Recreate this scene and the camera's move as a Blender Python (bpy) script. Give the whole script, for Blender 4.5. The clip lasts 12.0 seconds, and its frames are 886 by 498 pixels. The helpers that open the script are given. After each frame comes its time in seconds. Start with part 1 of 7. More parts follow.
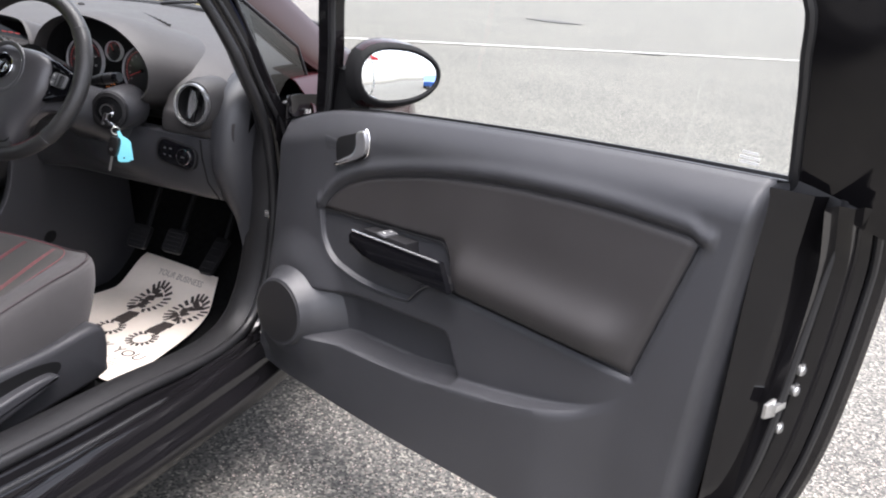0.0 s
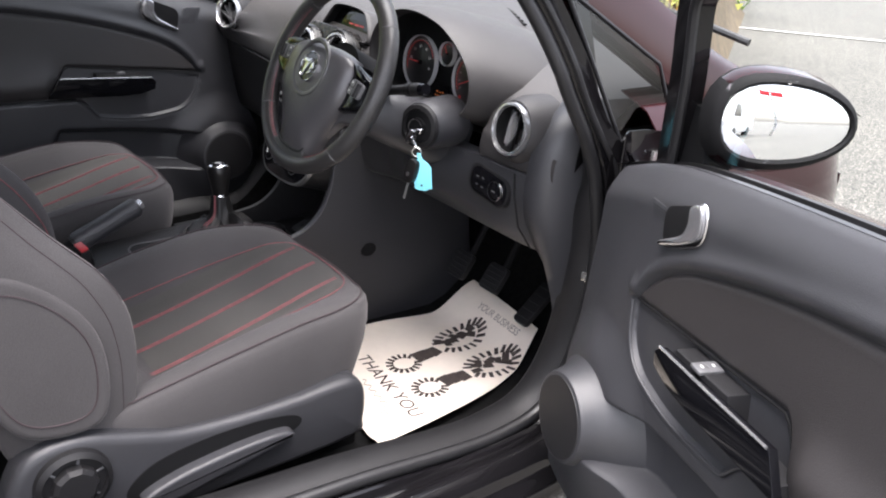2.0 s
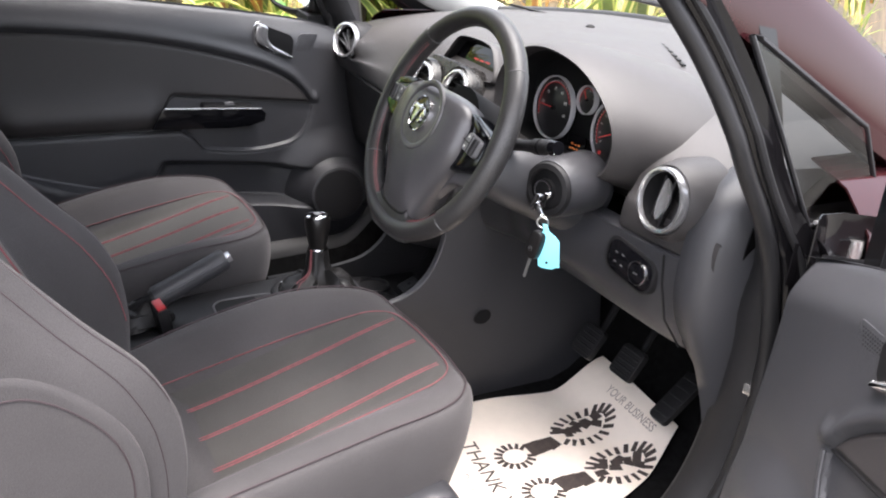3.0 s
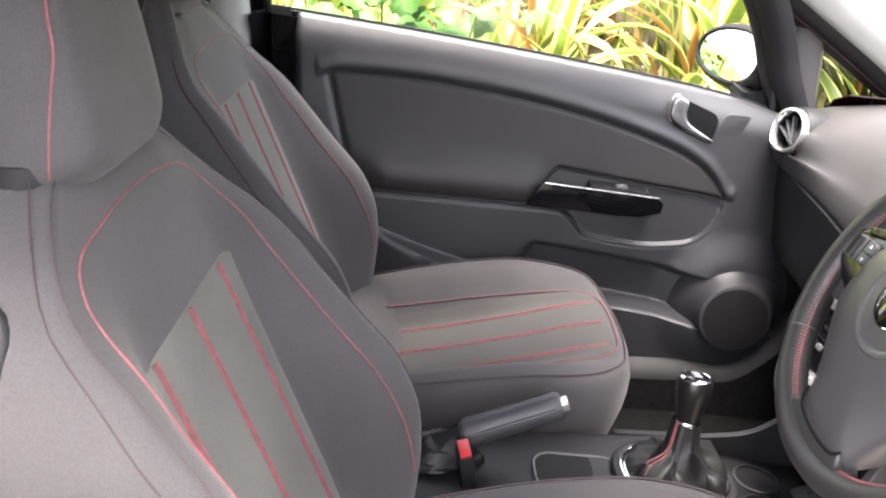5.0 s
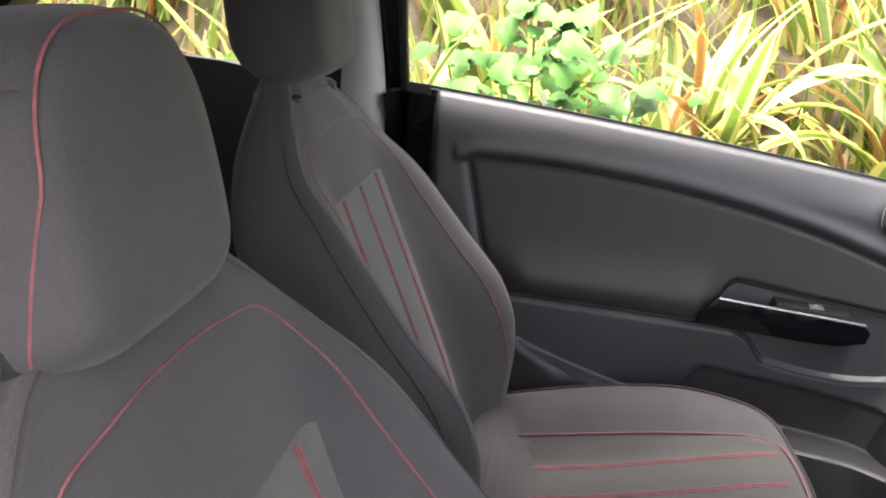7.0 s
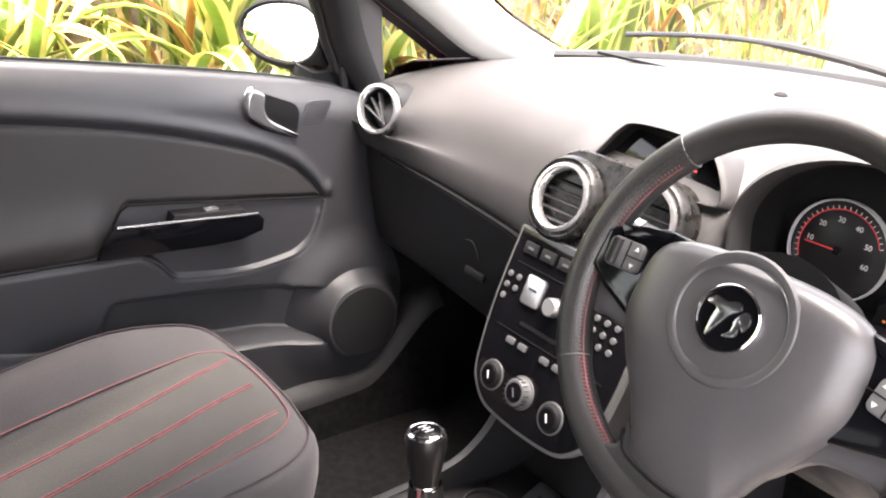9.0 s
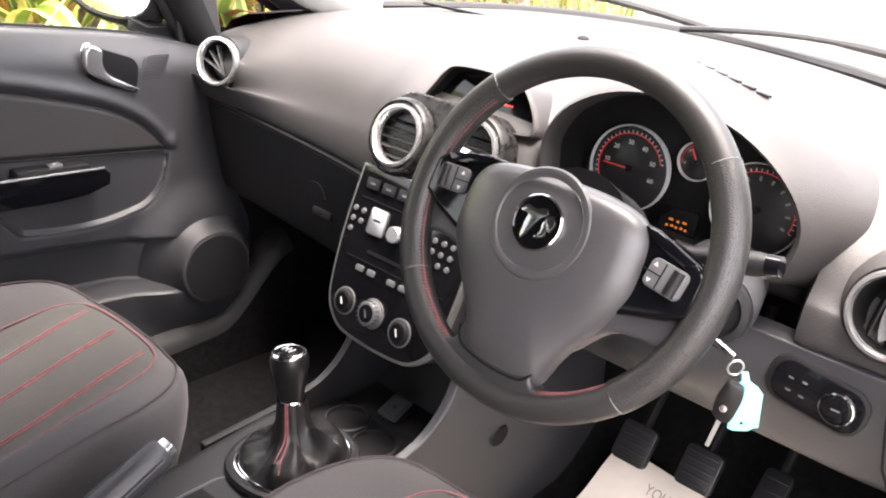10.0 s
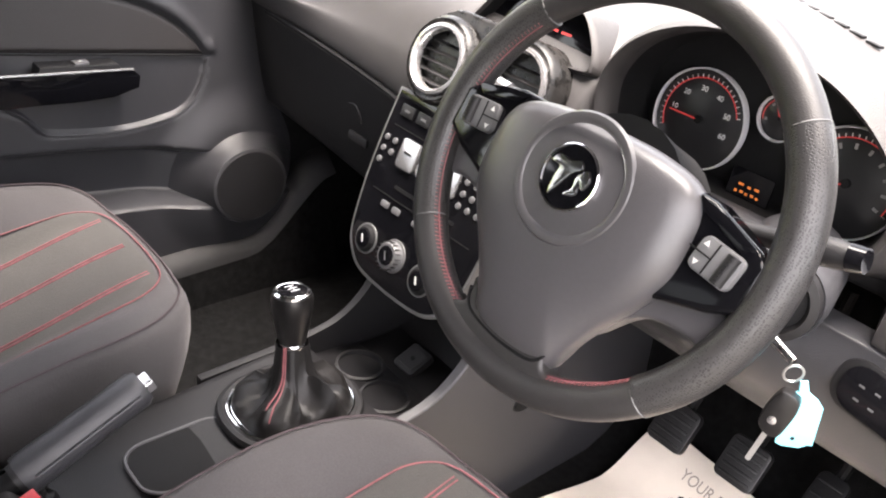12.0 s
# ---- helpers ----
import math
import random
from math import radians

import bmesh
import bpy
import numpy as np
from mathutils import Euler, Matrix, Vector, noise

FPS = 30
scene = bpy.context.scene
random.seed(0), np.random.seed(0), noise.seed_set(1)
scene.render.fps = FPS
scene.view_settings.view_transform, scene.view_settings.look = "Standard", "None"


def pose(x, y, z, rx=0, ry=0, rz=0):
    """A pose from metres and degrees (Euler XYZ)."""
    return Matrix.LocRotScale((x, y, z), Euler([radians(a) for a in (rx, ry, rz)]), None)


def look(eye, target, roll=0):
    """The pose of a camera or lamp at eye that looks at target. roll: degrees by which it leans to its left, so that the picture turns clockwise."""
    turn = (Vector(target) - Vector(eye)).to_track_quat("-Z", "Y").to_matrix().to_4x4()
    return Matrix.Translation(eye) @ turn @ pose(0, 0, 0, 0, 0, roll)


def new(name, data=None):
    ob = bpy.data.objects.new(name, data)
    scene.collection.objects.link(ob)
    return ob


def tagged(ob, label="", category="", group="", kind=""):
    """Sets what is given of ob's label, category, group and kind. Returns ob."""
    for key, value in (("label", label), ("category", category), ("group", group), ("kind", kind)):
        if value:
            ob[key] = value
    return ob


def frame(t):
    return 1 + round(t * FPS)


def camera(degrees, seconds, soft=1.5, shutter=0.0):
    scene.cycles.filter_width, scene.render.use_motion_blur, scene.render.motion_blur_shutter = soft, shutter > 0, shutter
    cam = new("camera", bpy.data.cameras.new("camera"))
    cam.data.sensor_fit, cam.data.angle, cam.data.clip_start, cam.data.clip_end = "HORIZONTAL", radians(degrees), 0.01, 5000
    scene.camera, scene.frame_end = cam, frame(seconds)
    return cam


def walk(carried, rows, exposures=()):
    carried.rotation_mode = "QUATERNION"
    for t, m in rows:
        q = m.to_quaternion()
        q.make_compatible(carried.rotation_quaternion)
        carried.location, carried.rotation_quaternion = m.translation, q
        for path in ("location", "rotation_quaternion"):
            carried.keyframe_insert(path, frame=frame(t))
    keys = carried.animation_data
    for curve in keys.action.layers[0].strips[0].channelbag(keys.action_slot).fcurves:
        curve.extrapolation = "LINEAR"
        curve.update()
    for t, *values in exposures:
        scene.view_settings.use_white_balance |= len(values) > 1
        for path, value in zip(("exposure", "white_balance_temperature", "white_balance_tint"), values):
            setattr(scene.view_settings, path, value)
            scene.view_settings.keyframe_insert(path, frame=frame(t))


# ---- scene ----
EXPOSURES = [(0.0, 3.2, 6420, 15), (2.0, 3.45, 6500, 15), (3.2, 4.05, 6650, 15), (5.0, 4.9, 6900, 16), (5.5, 4.55, 6950, 16), (6.0, 4.4, 6900, 16), (6.7, 4.35, 6850, 15), (8.3, 4.7, 7100, 17), (9.0, 4.92, 7200, 18), (10.0, 4.75, 7200, 18), (11.5, 4.42, 7200, 17), (12.0, 4.82, 7200, 17)]
cam = camera(55.3, 12.0, soft=2.0)
PATH = [
    (0, (1.871, -1.331, 1.263), (1.216, 0.436, 0.592), 5.6),
    (0.5, (1.829, -1.183, 1.257), (1.102, 0.547, 0.566), 6.0),
    (1, (1.785, -1.02, 1.252), (0.909, 0.621, 0.518), 5.7),
    (1.5, (1.753, -0.889, 1.25), (0.583, 0.535, 0.474), 5.1),
    (2, (1.735, -0.769, 1.266), (0.31, 0.394, 0.48), 4.7),
    (2.5, (1.635, -0.671, 1.255), (0.094, 0.343, 0.483), 4.7),
    (3, (1.493, -0.59, 1.258), (-0.107, 0.33, 0.486), 4.3),
    (3.2, (1.443, -0.569, 1.259), (-0.188, 0.294, 0.488), 4.0),
    (4.8, (1.092, -0.431, 1.241), (-0.742, -0.29, 0.457), 5.7),
    (5, (1.057, -0.445, 1.252), (-0.789, -0.382, 0.485), 6.1),
    (5.5, (0.971, -0.461, 1.28), (-0.895, -0.628, 0.579), 6.0),
    (6, (0.912, -0.434, 1.281), (-0.943, -0.815, 0.636), 5.6),
    (6.5, (0.856, -0.409, 1.261), (-0.98, -0.872, 0.619), 5.3),
    (6.7, (0.835, -0.429, 1.25), (-1.009, -0.849, 0.6), 5.4),
    (8.3, (0.656, -0.556, 1.237), (-1.083, 0.161, 0.556), 5.0),
    (8.5, (0.659, -0.539, 1.233), (-1.019, 0.308, 0.548), 4.8),
    (9, (0.68, -0.556, 1.228), (-0.78, 0.596, 0.491), 4.5),
    (9.5, (0.72, -0.6, 1.23), (-0.562, 0.722, 0.451), 4.3),
    (10, (0.768, -0.641, 1.245), (-0.409, 0.761, 0.439), 5.4),
    (10.5, (0.784, -0.635, 1.238), (-0.389, 0.76, 0.414), 7.7),
    (11, (0.776, -0.566, 1.233), (-0.458, 0.757, 0.38), 8.3),
    (11.5, (0.755, -0.522, 1.215), (-0.488, 0.752, 0.302), 8.0),
    (12, (0.722, -0.505, 1.213), (-0.511, 0.731, 0.238), 8.7),
]
walk(cam, [(t, look(eye, target, roll)) for t, eye, target, roll in PATH], exposures=EXPOSURES)

# ---- daylight: bright overcast sky ----
world = bpy.data.worlds.new("overcast_sky")
scene.world = world
world.use_nodes = True
wn, wl = world.node_tree.nodes, world.node_tree.links
sky = wn.new("ShaderNodeTexSky")
sky.sky_type = "NISHITA"
sky.sun_disc = False
sky.sun_elevation = radians(74)
sky.sun_rotation = radians(120)
sky.dust_density = 3.0
sky.air_density = 1.0
sky.ozone_density = 0.6
milk = wn.new("ShaderNodeHueSaturation")
milk.inputs["Saturation"].default_value = 0.38
wl.new(sky.outputs["Color"], milk.inputs["Color"])
wl.new(milk.outputs["Color"], wn["Background"].inputs["Color"])
wn["Background"].inputs["Strength"].default_value = 0.075
sun_data = bpy.data.lights.new("sun", "SUN")
sun_data.energy = 1.5
sun_data.angle = radians(60)
sun_data.color = (1.0, 0.975, 0.95)
sun = new("sun", sun_data)
sun.matrix_world = look((0, 0, 0), (0.0, 0.06, -1.0))

# ---- materials ----
def material(name, base, rough=0.5, metal=0.0, vary=0.15, coarse=6.0, fine=220.0, bump=0.1, bump_scale=900.0,
             kind="noise", coat=0.0, rough_vary=0.08, tint=None, spec=0.5):
    """A surface with stains at a coarse scale, grain at a fine one, and a small relief."""
    m = bpy.data.materials.new(name)
    m.use_nodes = True
    n, l = m.node_tree.nodes, m.node_tree.links
    p = n["Principled BSDF"]
    co = n.new("ShaderNodeTexCoord")
    big = n.new("ShaderNodeTexNoise")
    big.inputs["Scale"].default_value, big.inputs["Detail"].default_value = coarse, 5.0
    small = n.new("ShaderNodeTexNoise")
    small.inputs["Scale"].default_value, small.inputs["Detail"].default_value = fine, 3.0
    for t in (big, small):
        l.new(co.outputs["Object"], t.inputs["Vector"])
    both = n.new("ShaderNodeMath")
    both.operation = "MULTIPLY_ADD"
    l.new(small.outputs["Fac"], both.inputs[0])
    both.inputs[1].default_value = 0.5
    l.new(big.outputs["Fac"], both.inputs[2])
    ramp = n.new("ShaderNodeMapRange")
    ramp.inputs["From Min"].default_value, ramp.inputs["From Max"].default_value = 0.45, 1.05
    l.new(both.outputs[0], ramp.inputs["Value"])
    mix = n.new("ShaderNodeMix")
    mix.data_type = "RGBA"
    other = tint or base
    mix.inputs["A"].default_value = (*[c * (1 - vary) for c in base], 1)
    mix.inputs["B"].default_value = (*[min(c * (1 + vary), 1) for c in other], 1)
    l.new(ramp.outputs["Result"], mix.inputs["Factor"])
    l.new(mix.outputs["Result"], p.inputs["Base Color"])
    rr = n.new("ShaderNodeMapRange")
    rr.inputs["To Min"].default_value, rr.inputs["To Max"].default_value = max(rough - rough_vary, 0.01), min(rough + rough_vary, 1)
    l.new(big.outputs["Fac"], rr.inputs["Value"])
    l.new(rr.outputs["Result"], p.inputs["Roughness"])
    p.inputs["Metallic"].default_value = metal
    p.inputs["Coat Weight"].default_value = coat
    p.inputs["Coat Roughness"].default_value = 0.04
    p.inputs["Specular IOR Level"].default_value = spec
    if bump:
        b = n.new("ShaderNodeBump")
        b.inputs["Strength"].default_value, b.inputs["Distance"].default_value = bump, 0.002
        if kind == "grain":
            t = n.new("ShaderNodeTexVoronoi")
            t.inputs["Scale"].default_value = bump_scale
            l.new(co.outputs["Object"], t.inputs["Vector"])
            l.new(t.outputs["Distance"], b.inputs["Height"])
        else:
            t = n.new("ShaderNodeTexNoise")
            t.inputs["Scale"].default_value, t.inputs["Detail"].default_value = bump_scale, 4.0
            l.new(co.outputs["Object"], t.inputs["Vector"])
            l.new(t.outputs["Fac"], b.inputs["Height"])
        l.new(b.outputs["Normal"], p.inputs["Normal"])
    return m


def by_object(m, amount):
    """Varies a material's colour from one object to the next."""
    n, l = m.node_tree.nodes, m.node_tree.links
    p = n["Principled BSDF"]
    old = p.inputs["Base Color"].links[0].from_socket
    info, hsv = n.new("ShaderNodeObjectInfo"), n.new("ShaderNodeHueSaturation")
    mr = n.new("ShaderNodeMapRange")
    mr.inputs["To Min"].default_value, mr.inputs["To Max"].default_value = 1 - amount, 1 + amount
    l.new(info.outputs["Random"], mr.inputs["Value"])
    l.new(mr.outputs["Result"], hsv.inputs["Value"])
    l.new(old, hsv.inputs["Color"])
    l.new(hsv.outputs["Color"], p.inputs["Base Color"])
    return m


def island_colours(name, colours, rough=0.5, translucent=0.0):
    """Leaves: each loose piece takes one of the colours, with a streaky grain."""
    m = bpy.data.materials.new(name)
    m.use_nodes = True
    n, l = m.node_tree.nodes, m.node_tree.links
    p = n["Principled BSDF"]
    geo, ramp = n.new("ShaderNodeNewGeometry"), n.new("ShaderNodeValToRGB")
    ramp.color_ramp.interpolation = "CONSTANT"
    while len(ramp.color_ramp.elements) < len(colours):
        ramp.color_ramp.elements.new(0.5)
    for i, c in enumerate(colours):
        ramp.color_ramp.elements[i].position = i / len(colours)
        ramp.color_ramp.elements[i].color = (*c, 1)
    l.new(geo.outputs["Random Per Island"], ramp.inputs["Fac"])
    noi, mr, hsv = n.new("ShaderNodeTexNoise"), n.new("ShaderNodeMapRange"), n.new("ShaderNodeHueSaturation")
    noi.inputs["Scale"].default_value = 14.0
    noi.inputs["Detail"].default_value = 4.0
    mr.inputs["To Min"].default_value, mr.inputs["To Max"].default_value = 0.55, 1.45
    l.new(noi.outputs["Fac"], mr.inputs["Value"])
    l.new(mr.outputs["Result"], hsv.inputs["Value"])
    l.new(ramp.outputs["Color"], hsv.inputs["Color"])
    l.new(hsv.outputs["Color"], p.inputs["Base Color"])
    p.inputs["Roughness"].default_value = rough
    if translucent:
        p.inputs["Transmission Weight"].default_value = 0.0
        tr, mx = n.new("ShaderNodeBsdfTranslucent"), n.new("ShaderNodeMixShader")
        mx.inputs["Fac"].default_value = translucent
        l.new(hsv.outputs["Color"], tr.inputs["Color"])
        l.new(p.outputs["BSDF"], mx.inputs[1])
        l.new(tr.outputs["BSDF"], mx.inputs[2])
        l.new(mx.outputs["Shader"], n["Material Output"].inputs["Surface"])
    return m


def strap_leaf(name, edge, middle, half, seed_scale):
    """Striped strap leaf: pale margins and a green middle, along the leaf's own x."""
    m = material(name, middle, 0.42, vary=0.3, coarse=9, fine=60, bump=0.15, bump_scale=120)
    n, l = m.node_tree.nodes, m.node_tree.links
    p = n["Principled BSDF"]
    old = p.inputs["Base Color"].links[0].from_socket
    co, sep, ab, cmp_ = n.new("ShaderNodeUVMap"), n.new("ShaderNodeSeparateXYZ"), n.new("ShaderNodeMath"), n.new("ShaderNodeMapRange")
    l.new(co.outputs["UV"], sep.inputs["Vector"])
    ab.operation = "ABSOLUTE"
    sub = n.new("ShaderNodeMath")
    sub.operation = "SUBTRACT"
    sub.inputs[1].default_value = 0.5
    l.new(sep.outputs["X"], sub.inputs[0])
    l.new(sub.outputs[0], ab.inputs[0])
    cmp_.inputs["From Min"].default_value, cmp_.inputs["From Max"].default_value = half - 0.03, half + 0.03
    l.new(ab.outputs[0], cmp_.inputs["Value"])
    mix = n.new("ShaderNodeMix")
    mix.data_type = "RGBA"
    l.new(cmp_.outputs["Result"], mix.inputs["Factor"])
    l.new(old, mix.inputs["A"])
    mix.inputs["B"].default_value = (*edge, 1)
    info, hsv, mr = n.new("ShaderNodeObjectInfo"), n.new("ShaderNodeHueSaturation"), n.new("ShaderNodeMapRange")
    mr.inputs["To Min"].default_value, mr.inputs["To Max"].default_value = 0.55, 1.35
    l.new(info.outputs["Random"], mr.inputs["Value"])
    l.new(mr.outputs["Result"], hsv.inputs["Value"])
    l.new(mix.outputs["Result"], hsv.inputs["Color"])
    l.new(hsv.outputs["Color"], p.inputs["Base Color"])
    tr, mx = n.new("ShaderNodeBsdfTranslucent"), n.new("ShaderNodeMixShader")
    mx.inputs["Fac"].default_value = 0.3
    l.new(hsv.outputs["Color"], tr.inputs["Color"])
    l.new(p.outputs["BSDF"], mx.inputs[1])
    l.new(tr.outputs["BSDF"], mx.inputs[2])
    l.new(mx.outputs["Shader"], n["Material Output"].inputs["Surface"])
    return m


def glass(name, tint=(0.93, 0.96, 0.95)):
    m = bpy.data.materials.new(name)
    m.use_nodes = True
    n, l = m.node_tree.nodes, m.node_tree.links
    clear, gloss, mx, fr = (n.new("ShaderNodeBsdfTransparent"), n.new("ShaderNodeBsdfGlossy"), n.new("ShaderNodeMixShader"), n.new("ShaderNodeLayerWeight"))
    pw, ad = n.new("ShaderNodeMath"), n.new("ShaderNodeMath")
    pw.operation, ad.operation = "POWER", "MULTIPLY_ADD"
    pw.inputs[1].default_value, ad.inputs[1].default_value, ad.inputs[2].default_value = 5.0, 0.85, 0.05
    clear.inputs["Color"].default_value = (*tint, 1)
    gloss.inputs["Roughness"].default_value = 0.01
    fr.inputs["Blend"].default_value = 0.5
    l.new(fr.outputs["Facing"], pw.inputs[0])
    l.new(pw.outputs[0], ad.inputs[0])
    l.new(ad.outputs[0], mx.inputs["Fac"])
    l.new(clear.outputs["BSDF"], mx.inputs[1])
    l.new(gloss.outputs["BSDF"], mx.inputs[2])
    l.new(mx.outputs["Shader"], n["Material Output"].inputs["Surface"])
    return m


def lit(name, colour, strength):
    m = bpy.data.materials.new(name)
    m.use_nodes = True
    p = m.node_tree.nodes["Principled BSDF"]
    p.inputs["Base Color"].default_value = (*colour, 1)
    p.inputs["Emission Color"].default_value = (*colour, 1)
    p.inputs["Emission Strength"].default_value = strength
    return m


TRIM = material("grained_grey_plastic", (0.060, 0.0575, 0.0605), 0.34, vary=0.10, bump=0.09, bump_scale=1100, kind="grain")
DOOR_TRIM = material("grained_door_panel_plastic", (0.0290, 0.0293, 0.0325), 0.37, vary=0.10, bump=0.22, bump_scale=1000, kind="grain")
TRIM_SOFT = material("soft_charcoal_door_skin", (0.0212, 0.0190, 0.0192), 0.52, vary=0.12, bump=0.25, bump_scale=900, kind="grain")
DASH = material("grained_charcoal_dash_skin", (0.0268, 0.0251, 0.0255), 0.52, vary=0.10, bump=0.25, bump_scale=800, kind="grain", spec=0.36)
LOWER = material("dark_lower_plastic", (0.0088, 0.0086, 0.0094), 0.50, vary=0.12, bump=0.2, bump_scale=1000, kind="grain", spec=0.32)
WELL = material("matt_black_plastic", (0.005, 0.005, 0.0055), 0.7, vary=0.2, bump=0.1, spec=0.18)
PIANO = material("gloss_black_plastic", (0.004, 0.004, 0.005), 0.07, vary=0.1, bump=0.0, coat=0.0, rough_vary=0.03, spec=0.28)
CHROME = material("chrome", (0.80, 0.80, 0.81), 0.10, 1.0, vary=0.05, bump=0.0, rough_vary=0.05)
SATIN = material("satin_silver_plastic", (0.52, 0.52, 0.53), 0.26, 0.85, vary=0.08, bump=0.03)
FASCIA = material("patterned_silver_fascia", (0.011, 0.0105, 0.0102), 0.28, 0.0, vary=0.9, coarse=85, fine=260, bump=0.06, bump_scale=500, spec=0.22)
GREYTRIM = material("light_grey_pillar_trim", (0.34, 0.34, 0.33), 0.6, vary=0.08, bump=0.12, bump_scale=1000, kind="grain")
FABRIC = material("charcoal_seat_cloth", (0.051, 0.0480, 0.0485), 0.85, vary=0.24, coarse=5, fine=420, bump=0.40, bump_scale=620, kind="noise", spec=0.25)
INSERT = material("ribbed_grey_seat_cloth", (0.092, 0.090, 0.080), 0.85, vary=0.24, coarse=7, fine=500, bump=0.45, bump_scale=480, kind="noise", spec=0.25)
# same ribbed cloth as INSERT, darkened for how its pile takes the light
CUSHION = material("darkened_ribbed_cushion_cloth", (0.052, 0.050, 0.046), 0.85, vary=0.24, coarse=7, fine=500, bump=0.45, bump_scale=480, kind="noise", spec=0.25)
for cloth, weight in ((FABRIC, 0.16), (INSERT, 0.14), (CUSHION, 0.18)):
    shader = cloth.node_tree.nodes["Principled BSDF"]
    shader.inputs["Sheen Weight"].default_value = weight
    shader.inputs["Sheen Roughness"].default_value = 0.45
    shader.inputs["Sheen Tint"].default_value = (0.8, 0.75, 0.75, 1)
STITCH = material("red_stitching", (0.185, 0.058, 0.064), 0.7, vary=0.35, coarse=90, fine=700, bump=0.5, bump_scale=700)
PIPING = material("dull_maroon_piping", (0.034, 0.022, 0.025), 0.75, vary=0.2, bump=0.2)
LEATHER = material("black_leather", (0.023, 0.0218, 0.0218), 0.40, vary=0.22, bump=0.16, bump_scale=1100, kind="grain")
PERF = material("perforated_leather", (0.026, 0.025, 0.025), 0.38, vary=0.25, bump=0.14, bump_scale=850, kind="grain")
GAITER = material("creased_black_leather", (0.009, 0.0085, 0.0085), 0.40, vary=0.25, bump=0.2, bump_scale=900, kind="grain", spec=0.32)
KNOB = material("polished_black_leather", (0.008, 0.0075, 0.0075), 0.30, vary=0.2, bump=0.05, spec=0.38)
CARPET = material("black_carpet", (0.0058, 0.0058, 0.0060), 0.95, vary=0.85, coarse=70, fine=900, bump=0.9, bump_scale=900, spec=0.1)
PAPER = material("cream_paper", (0.80, 0.72, 0.63), 0.8, vary=0.07, coarse=4, fine=40, bump=0.08, bump_scale=300)
INK = material("dark_brown_print", (0.045, 0.034, 0.030), 0.8, vary=0.5, coarse=60, fine=300, bump=0.0)
INK_PALE = material("faded_print", (0.30, 0.26, 0.23), 0.8, vary=0.2, bump=0.0)
RUBBER = material("black_rubber", (0.008, 0.008, 0.009), 0.45, vary=0.2, bump=0.15, bump_scale=300)
PAINT = material("black_plum_car_paint", (0.020, 0.0055, 0.0065), 0.08, vary=0.1, bump=0.0, coat=0.0, rough_vary=0.03, spec=0.3)
PAINT_IN = material("black_inner_paint", (0.0045, 0.0042, 0.0048), 0.09, vary=0.3, bump=0.0, coat=0.0, rough_vary=0.03, spec=0.42)
MIRROR = material("mirror_glass", (0.93, 0.94, 0.95), 0.01, 1.0, vary=0.0, bump=0.0, rough_vary=0.0)
GLASS = glass("clear_glass", (0.87, 0.90, 0.89))
# made-up dark tint for unseen panes, to dim the rear of the cabin
GLASS_BLOCK = glass("light_blocking_glass", (0.14, 0.15, 0.15))
# tint darkened in place of the dark reflection on the quarter light
GLASS_QUARTER = glass("darkened_quarter_glass", (0.42, 0.44, 0.44))
GLASS_TINT = glass("tinted_glass", (0.80, 0.84, 0.82))
STEEL = material("zinc_steel", (0.55, 0.55, 0.54), 0.28, 0.9, vary=0.2, bump=0.1)
LINER = material("black_headliner", (0.035, 0.034, 0.034), 0.9, vary=0.1, bump=0.3, bump_scale=600)
ASPHALT = material("pale_worn_asphalt", (0.0860, 0.0875, 0.0825), 0.85, vary=0.22, coarse=0.8, fine=90, bump=0.7, bump_scale=160)


def speckle(m, scale, tones):
    """Single stones of differing tone set into a surface."""
    n, l = m.node_tree.nodes, m.node_tree.links
    p = n["Principled BSDF"]
    old = p.inputs["Base Color"].links[0].from_socket
    co, vo, sep, ramp, mx = n.new("ShaderNodeTexCoord"), n.new("ShaderNodeTexVoronoi"), n.new("ShaderNodeSeparateColor"), n.new("ShaderNodeValToRGB"), n.new("ShaderNodeMix")
    vo.inputs["Scale"].default_value = scale
    l.new(co.outputs["Object"], vo.inputs["Vector"])
    l.new(vo.outputs["Color"], sep.inputs["Color"])
    l.new(sep.outputs["Red"], ramp.inputs["Fac"])
    ramp.color_ramp.interpolation = "CONSTANT"
    while len(ramp.color_ramp.elements) < len(tones):
        ramp.color_ramp.elements.new(0.5)
    for i, (at, c) in enumerate(tones):
        ramp.color_ramp.elements[i].position = at
        ramp.color_ramp.elements[i].color = (*c, 1)
    mx.data_type, mx.blend_type = "RGBA", "MULTIPLY"
    mx.inputs["Factor"].default_value = 1.0
    l.new(old, mx.inputs["A"])
    l.new(ramp.outputs["Color"], mx.inputs["B"])
    l.new(mx.outputs["Result"], p.inputs["Base Color"])


